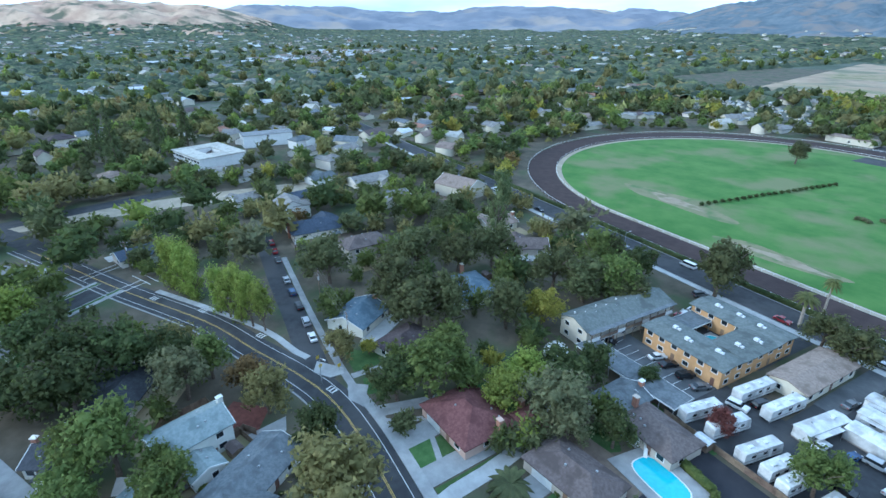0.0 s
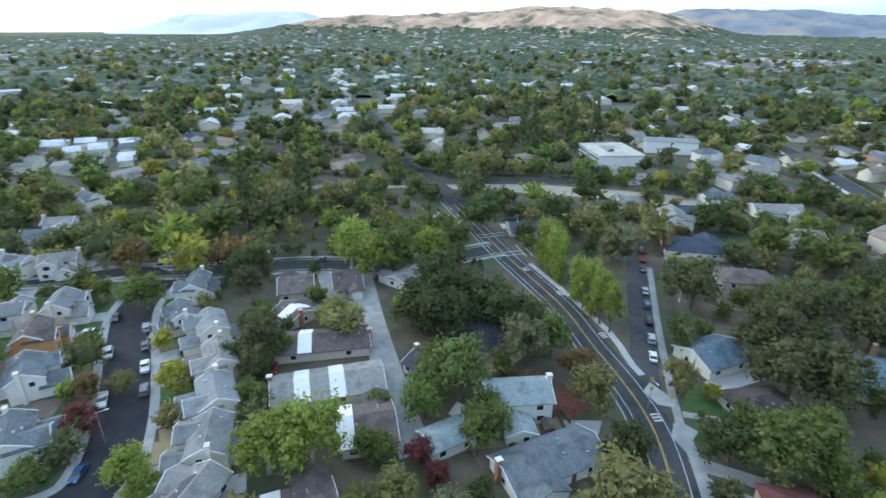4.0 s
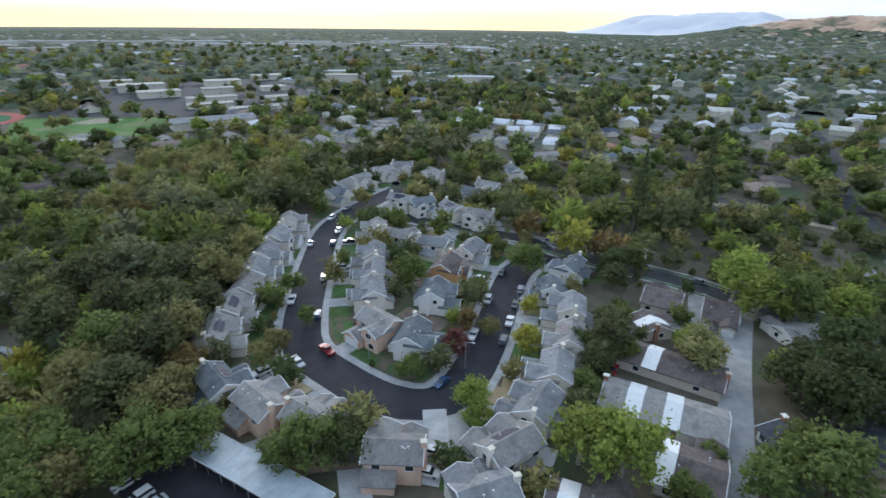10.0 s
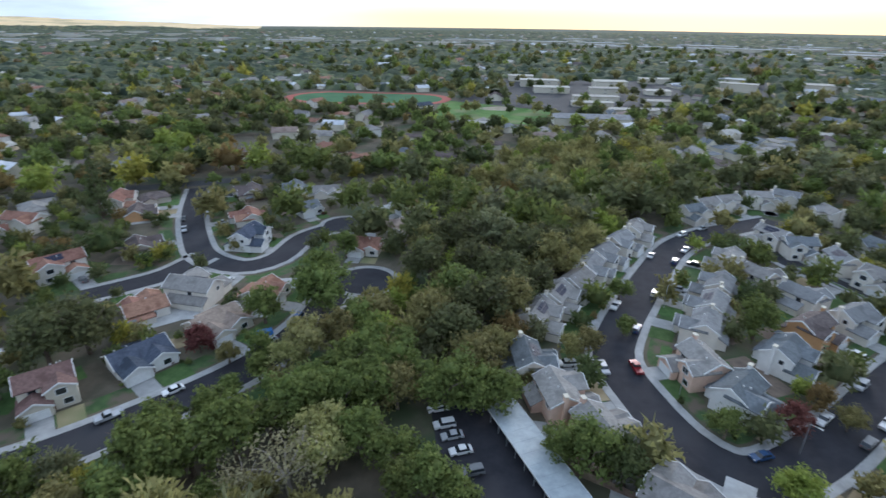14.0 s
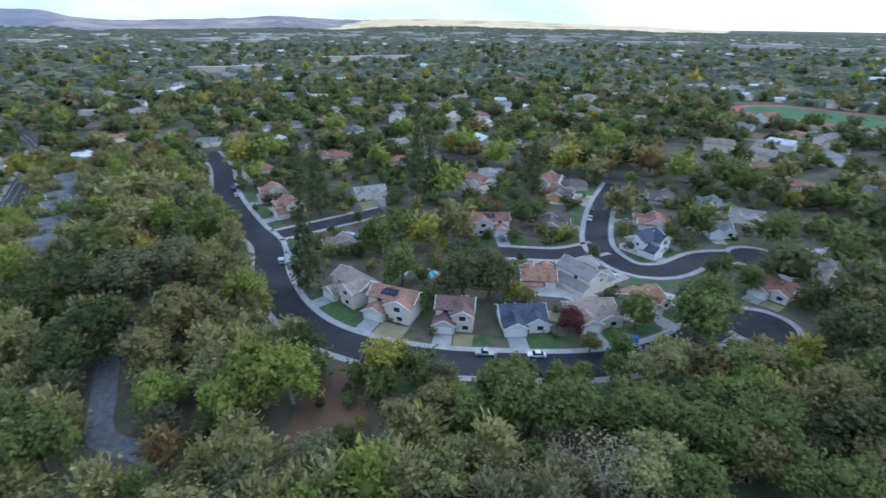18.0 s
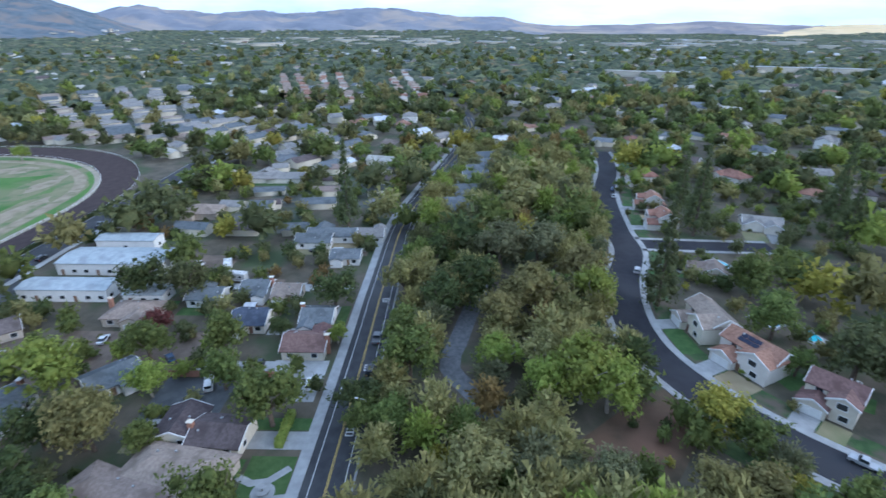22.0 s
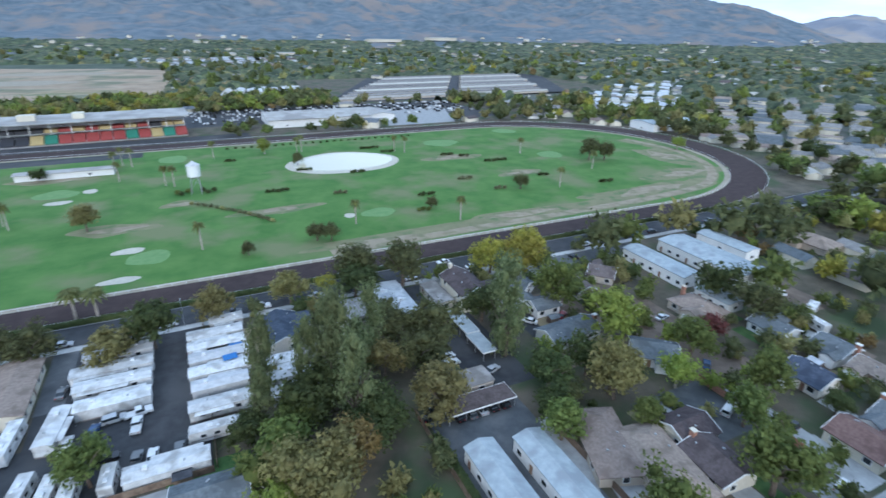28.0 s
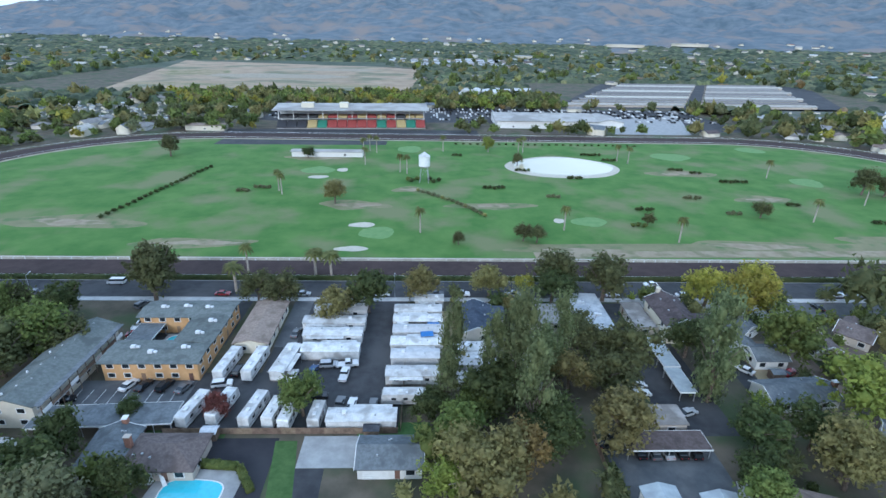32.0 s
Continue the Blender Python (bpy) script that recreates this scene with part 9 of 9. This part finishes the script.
structure("far_highway", ribbon([Vector((-247 - 549 * i / 20, -503 - 1303 * i / 20, 0)) for i in range(21)], 11, -11, 0.12), M_ASPHALT, "long straight highway running to the valley's end", "road")
structure("far_highway_bank", ribbon([Vector((-247 - 549 * i / 20, -503 - 1303 * i / 20, 0)) for i in range(21)], 19, -16, 0.08), M_DRYLAWN, "dry verge along a highway", "verge")



HOUSE_GRID = {}
for px, py, s_ in CLEAR + [(x, y, 7.0) for x, y in near_things_fill]:
    r_ = math.hypot(px, py)
    for back in (0.0, 1.0) if int(abs(px * 13 + py * 7)) % 5 < 3 else (0.0,):
        m = s_ * 0.6 + 2.4
        qx, qy = px - px / r_ * (s_ + 5) * back, py - py / r_ * (s_ + 5) * back
        for i in range(int((qx - m) // 14), int((qx + m) // 14) + 1):
            for j in range(int((qy - m) // 14), int((qy + m) // 14) + 1):
                HOUSE_GRID.setdefault((i, j), []).append((qx, qy, m))


def by_house(x, y):
    """Close beside a house or in the garden before it."""
    return any(math.hypot(px - x, py - y) < m for px, py, m in HOUSE_GRID.get((int(x // 14), int(y // 14)), ()))


taken = []
for i in range(9000):
    x, y = rr.uniform(-150, 345), rr.uniform(-340, 16)
    if not in_wood(x, y) or not free(x, y, 1.0) or not spare(x, y):
        continue
    if any(abs(a - x) < 4.9 and abs(b - y) < 4.9 and math.hypot(a - x, b - y) < 4.9 for a, b in taken) or crowded(x, y, -1.5):
        continue
    if math.hypot(x - 118, y + 3) < 9 and abs(y + 3) < 4:
        continue
    taken.append((x, y))
    tone = noise.noise(Vector((x / 26, y / 26, 7.7)))
    R = rr.uniform(2.6, 6.4)
    h = R * rr.uniform(0.85, 1.2)
    woods[rr.choices(KINDS, (0.16, 0.07, 0.02, 0.34, 0.09, 0.02, 0.015, 0.16, 0.13) if tone < 0.0 else (0.08, 0.01, 0.0, 0.24, 0.17, 0.03, 0.01, 0.42, 0.04))[0]].append((x, y, h * 0.92, R, h))
for i in range(6400):
    a, r_ = rr.uniform(0, TAU), math.sqrt(rr.uniform(36 ** 2, 300 ** 2))
    x, y = -math.sin(a) * r_, math.cos(a) * r_
    if in_wood(x, y) or not free(x, y, -0.5) or not spare(x, y) or crowded(x, y, 1.2) or by_house(x, y):
        continue
    far = math.hypot(x, y) > 170
    if 40 < x < 270 and -265 < y < -60 and rr.random() < 0.1:
        continue
    if 60 < x < 330 and 28 < y < 146:
        far = False
    R = rr.uniform(0.9, 3.6) if rr.random() < (0.45 if far else 0.75) else rr.uniform(3, 5.2)
    if 60 < x < 330 and 28 < y < 146:
        R = min(R, 3.0)
    if 40 < x < 270 and -265 < y < -60:
        R = min(R, 3.0)
    h = R * rr.uniform(0.9, 1.25)
    if rr.random() < 0.8:
        (nears if R > 2.2 else bushes)[rr.choices(KINDS, SHARE)[0]].append((x, y, h * 0.85, R, h))
for i in range(15500):
    a, r_ = rr.uniform(0, TAU), math.sqrt(rr.uniform(270 ** 2, 660 ** 2))
    x, y = -math.sin(a) * r_, math.cos(a) * r_
    if in_wood(x, y) or not free(x, y, -1) or not spare(x, y) or crowded(x, y, 0.5) or by_house(x, y) or in_estate(x, y) > rr.random():
        continue
    if rr.random() > 0.30 + 0.75 * density(x, y):
        continue
    R = 2.4 + 5.4 * rr.random() ** 1.5
    h = R * rr.uniform(0.8, 1.15)
    (mids if r_ < 470 else fars)[rr.choices(KINDS, SHARE)[0]].append((x, y, h * 0.95, R, h))
for i in range(3400):
    a, r_ = rr.uniform(0, TAU), rr.uniform(640, 1700)
    x, y = -math.sin(a) * r_, math.cos(a) * r_
    if not spare(x, y) or by_house(x, y) or in_estate(x, y) > rr.random() or terrain(x, y) > 30:
        continue
    R = rr.uniform(4, 8.5)
    fars[rr.choices(KINDS, SHARE)[0]].append((x, y, terrain(x, y) + R * 0.95, R, R * rr.uniform(0.9, 1.4)))
for kind, x, y, r in LATE_TREES:
    (nears if math.hypot(x, y) < 330 else mids)[kind].append((x, y, r * 1.02, r * 1.05, r * 1.05))
for x, y in BELT:
    R = rr.uniform(4, 7)
    mids[rr.choice(("olive", "yellow", "mid", "oak", "light", "olive"))].append((x, y, R * 1.0, R, R * 1.1))
for k in KINDS:
    what = LEAVES[k][2].replace(" tree", " trees")
    merge(NEARTREE, woods[k], M_LEAF[k], "creek_woodland", what + " crowding the creek", "trees")
    merge(GARDENTREE, nears[k], M_LEAF[k], "garden_greenery", what + " and bushes filling gardens", "trees")
    merge(BUSH, bushes[k], M_LEAF[k], "garden_bushes", what.replace("trees", "bushes") + " low in gardens", "bushes")
    merge(MIDTREE, mids[k], M_LEAF[k], "garden_trees", what + " between distant roofs", "trees")
    merge(LOWTREE, fars[k], M_LEAF[k], "distant_trees", what + " in the far canopy", "trees")

# ---- the far canopy: overlapping crowns seen as one uneven sheet ----
M_CANOPY = bpy.data.materials.new("far_canopy")
M_CANOPY.use_nodes = True
ct = M_CANOPY.node_tree
cg, cv, cs = ct.nodes.new("ShaderNodeNewGeometry"), ct.nodes.new("ShaderNodeTexVoronoi"), ct.nodes.new("ShaderNodeSeparateColor")
cv.inputs["Scale"].default_value = 0.075
cramp = ct.nodes.new("ShaderNodeValToRGB")
TONES = ((0.0, (0.030, 0.043, 0.028)), (0.2, (0.052, 0.066, 0.044)), (0.42, (0.090, 0.104, 0.066)), (0.6, (0.068, 0.090, 0.052)), (0.8, (0.118, 0.118, 0.074)), (0.91, (0.125, 0.150, 0.076)), (0.97, (0.19, 0.165, 0.07)), (1.0, (0.17, 0.12, 0.075)))
while len(cramp.color_ramp.elements) < len(TONES):
    cramp.color_ramp.elements.new(0.5)
for e, (p, col) in zip(cramp.color_ramp.elements, TONES):
    e.position, e.color = p, (*col, 1)
cn2 = ct.nodes.new("ShaderNodeTexNoise")
cn2.inputs["Scale"].default_value, cn2.inputs["Detail"].default_value = 0.5, 5.0
cm2 = ct.nodes.new("ShaderNodeMapRange")
cm2.inputs["From Min"].default_value, cm2.inputs["From Max"].default_value = 0.3, 0.7
cm2.inputs["To Min"].default_value, cm2.inputs["To Max"].default_value = 0.70, 1.35
chs = ct.nodes.new("ShaderNodeHueSaturation")
ct.links.new(cg.outputs["Position"], cv.inputs["Vector"])
ct.links.new(cg.outputs["Position"], cn2.inputs["Vector"])
ct.links.new(cv.outputs["Color"], cs.inputs[0])
ct.links.new(cs.outputs[0], cramp.inputs[0])
ct.links.new(cn2.outputs["Fac"], cm2.inputs["Value"])
ct.links.new(cramp.outputs[0], chs.inputs["Color"])
ct.links.new(cm2.outputs[0], chs.inputs["Value"])
cb = ct.nodes["Principled BSDF"]
cb.inputs["Roughness"].default_value, cb.inputs["Specular IOR Level"].default_value = 0.9, 0.1
ct.links.new(chs.outputs[0], cb.inputs["Base Color"])


def hashed(i, j, k):
    v = np.sin(i * 127.1 + j * 311.7 + k * 74.7) * 43758.5453
    return v - np.floor(v)


def far_canopy(rows, na, cell, R0, H0, fill):
    az = np.linspace(0, TAU, na, endpoint=False)
    rr_ = np.array(rows)
    X, Y = -np.sin(az)[None] * rr_[:, None], np.cos(az)[None] * rr_[:, None]
    N = int(rows[-1] // cell) + 3
    keep = np.ones((2 * N, 2 * N))
    for (x0, y0, x1, y1) in OPEN:
        keep[max(0, int(x0 // cell) + N):max(0, int(x1 // cell) + N + 1), max(0, int(y0 // cell) + N):max(0, int(y1 // cell) + N + 1)] = 0
    for corners, row, step, dims, tints, k in ESTATES:
        xs, ys = [p[0] for p in corners], [p[1] for p in corners]
        for i in range(int(min(xs) // cell), int(max(xs) // cell) + 1):
            for j in range(int(min(ys) // cell), int(max(ys) // cell) + 1):
                if abs(i) < N and abs(j) < N and inside(corners, (i + 0.5) * cell, (j + 0.5) * cell):
                    keep[i + N, j + N] = 1 - k
    for x, y, w in CLEAR:
        r_ = math.hypot(x, y)
        if r_ > rows[-1]:
            continue
        shown = math.sin(x * 12.9 + y * 78.2) > -0.35
        for s_ in range(12) if w > 20 else (0.0, 1.0, 2.0, 3.0) if shown else (0.0,):
            i, j = int((x - x / r_ * cell * s_) // cell) + N, int((y - y / r_ * cell * s_) // cell) + N
            m = int(w / cell / 2)
            keep[max(0, i - m):i + m + 1, max(0, j - m):j + m + 1] *= 0.15 if w > 20 else (0.0, 0.08, 0.25, 0.7)[int(s_)]
    for i in range(120):
        x, y = -247 - 549 * i / 119, -503 - 1303 * i / 119
        a_, b_ = int(x // cell) + N, int(y // cell) + N
        if 1 < a_ < 2 * N - 1 and 1 < b_ < 2 * N - 1:
            keep[a_ - 1:a_ + 2, b_ - 1:b_ + 2] = 0
    Z = np.full(X.shape, -1.0)
    ci, cj = np.floor(X / cell).astype(int), np.floor(Y / cell).astype(int)
    for di in (-1, 0, 1):
        for dj in (-1, 0, 1):
            i, j = ci + di, cj + dj
            px, py = (i + 0.15 + 0.7 * hashed(i, j, 1)) * cell, (j + 0.15 + 0.7 * hashed(i, j, 2)) * cell
            R = R0 * (0.6 + 0.6 * hashed(i, j, 3))
            H = H0 * (0.5 + 0.8 * hashed(i, j, 4) ** 1.6)
            here = hashed(i, j, 5) < keep[np.clip(i + N, 0, 2 * N - 1), np.clip(j + N, 0, 2 * N - 1)] * fill
            q_ = 1 - ((X - px) ** 2 + (Y - py) ** 2) / R ** 2
            Z = np.maximum(Z, np.where(here & (q_ > 0), H * (0.25 + 0.75 * np.sqrt(np.maximum(q_, 0))), -1.0))
    Z = np.where(Z > 0, Z * (0.9 + 0.2 * hashed(X, Y, 6)), Z)
    up = Z > 0
    # the land below, read from a coarser mesh
    ga, gr = np.linspace(0, TAU, 241), np.arange(1400, rows[-1] + 80, 70.0)
    if rows[-1] > 1500:
        T = np.array([[terrain(-math.sin(a_) * r_, math.cos(a_) * r_) for a_ in ga] for r_ in gr])
        fr, fa = np.clip((rr_ - 1400) / 70, 0, len(gr) - 1.001), az / TAU * 240
        i0, j0 = fr.astype(int), fa.astype(int)
        u, v = (fr - i0)[:, None], (fa - j0)[None]
        g_ = T[i0][:, j0] * (1 - u) * (1 - v) + T[i0 + 1][:, j0] * u * (1 - v) + T[i0][:, j0 + 1] * (1 - u) * v + T[i0 + 1][:, j0 + 1] * u * v
        up &= (g_ < np.where((az[None] > 1.2) & (az[None] < 2.3), 24 + 38 * hashed(ci, cj, 7), 26))
        Z = Z + g_ * 1.0
    k = np.arange(X.size).reshape(X.shape)
    kn = np.roll(k, -1, 1)
    f = np.stack([k[:-1], kn[:-1], kn[1:], k[1:]], 2).reshape(-1, 4)
    un = np.roll(up, -1, 1)
    good = (up[:-1] | un[:-1] | un[1:] | up[1:]).reshape(-1)
    me = fast_mesh("canopy", np.stack([X, Y, Z], 2).reshape(-1, 3), f[good][:, ::-1], M_CANOPY, False)
    tagged(new("far_tree_canopy", me), "unbroken canopy of green and olive town trees", "trees", kind="stuff")


rows1 = list(np.arange(610, 1000, 4.0)) + list(np.arange(1000, 1360, 5.6))
far_canopy(rows1, 1280, 10.0, 7.4, 7.4, 0.82)
rows2 = [1350.0]
while rows2[-1] < 3650:
    rows2.append(rows2[-1] + rows2[-1] * 0.0052)
far_canopy(rows2, 1000, 15.0, 11.0, 7.2, 0.84)
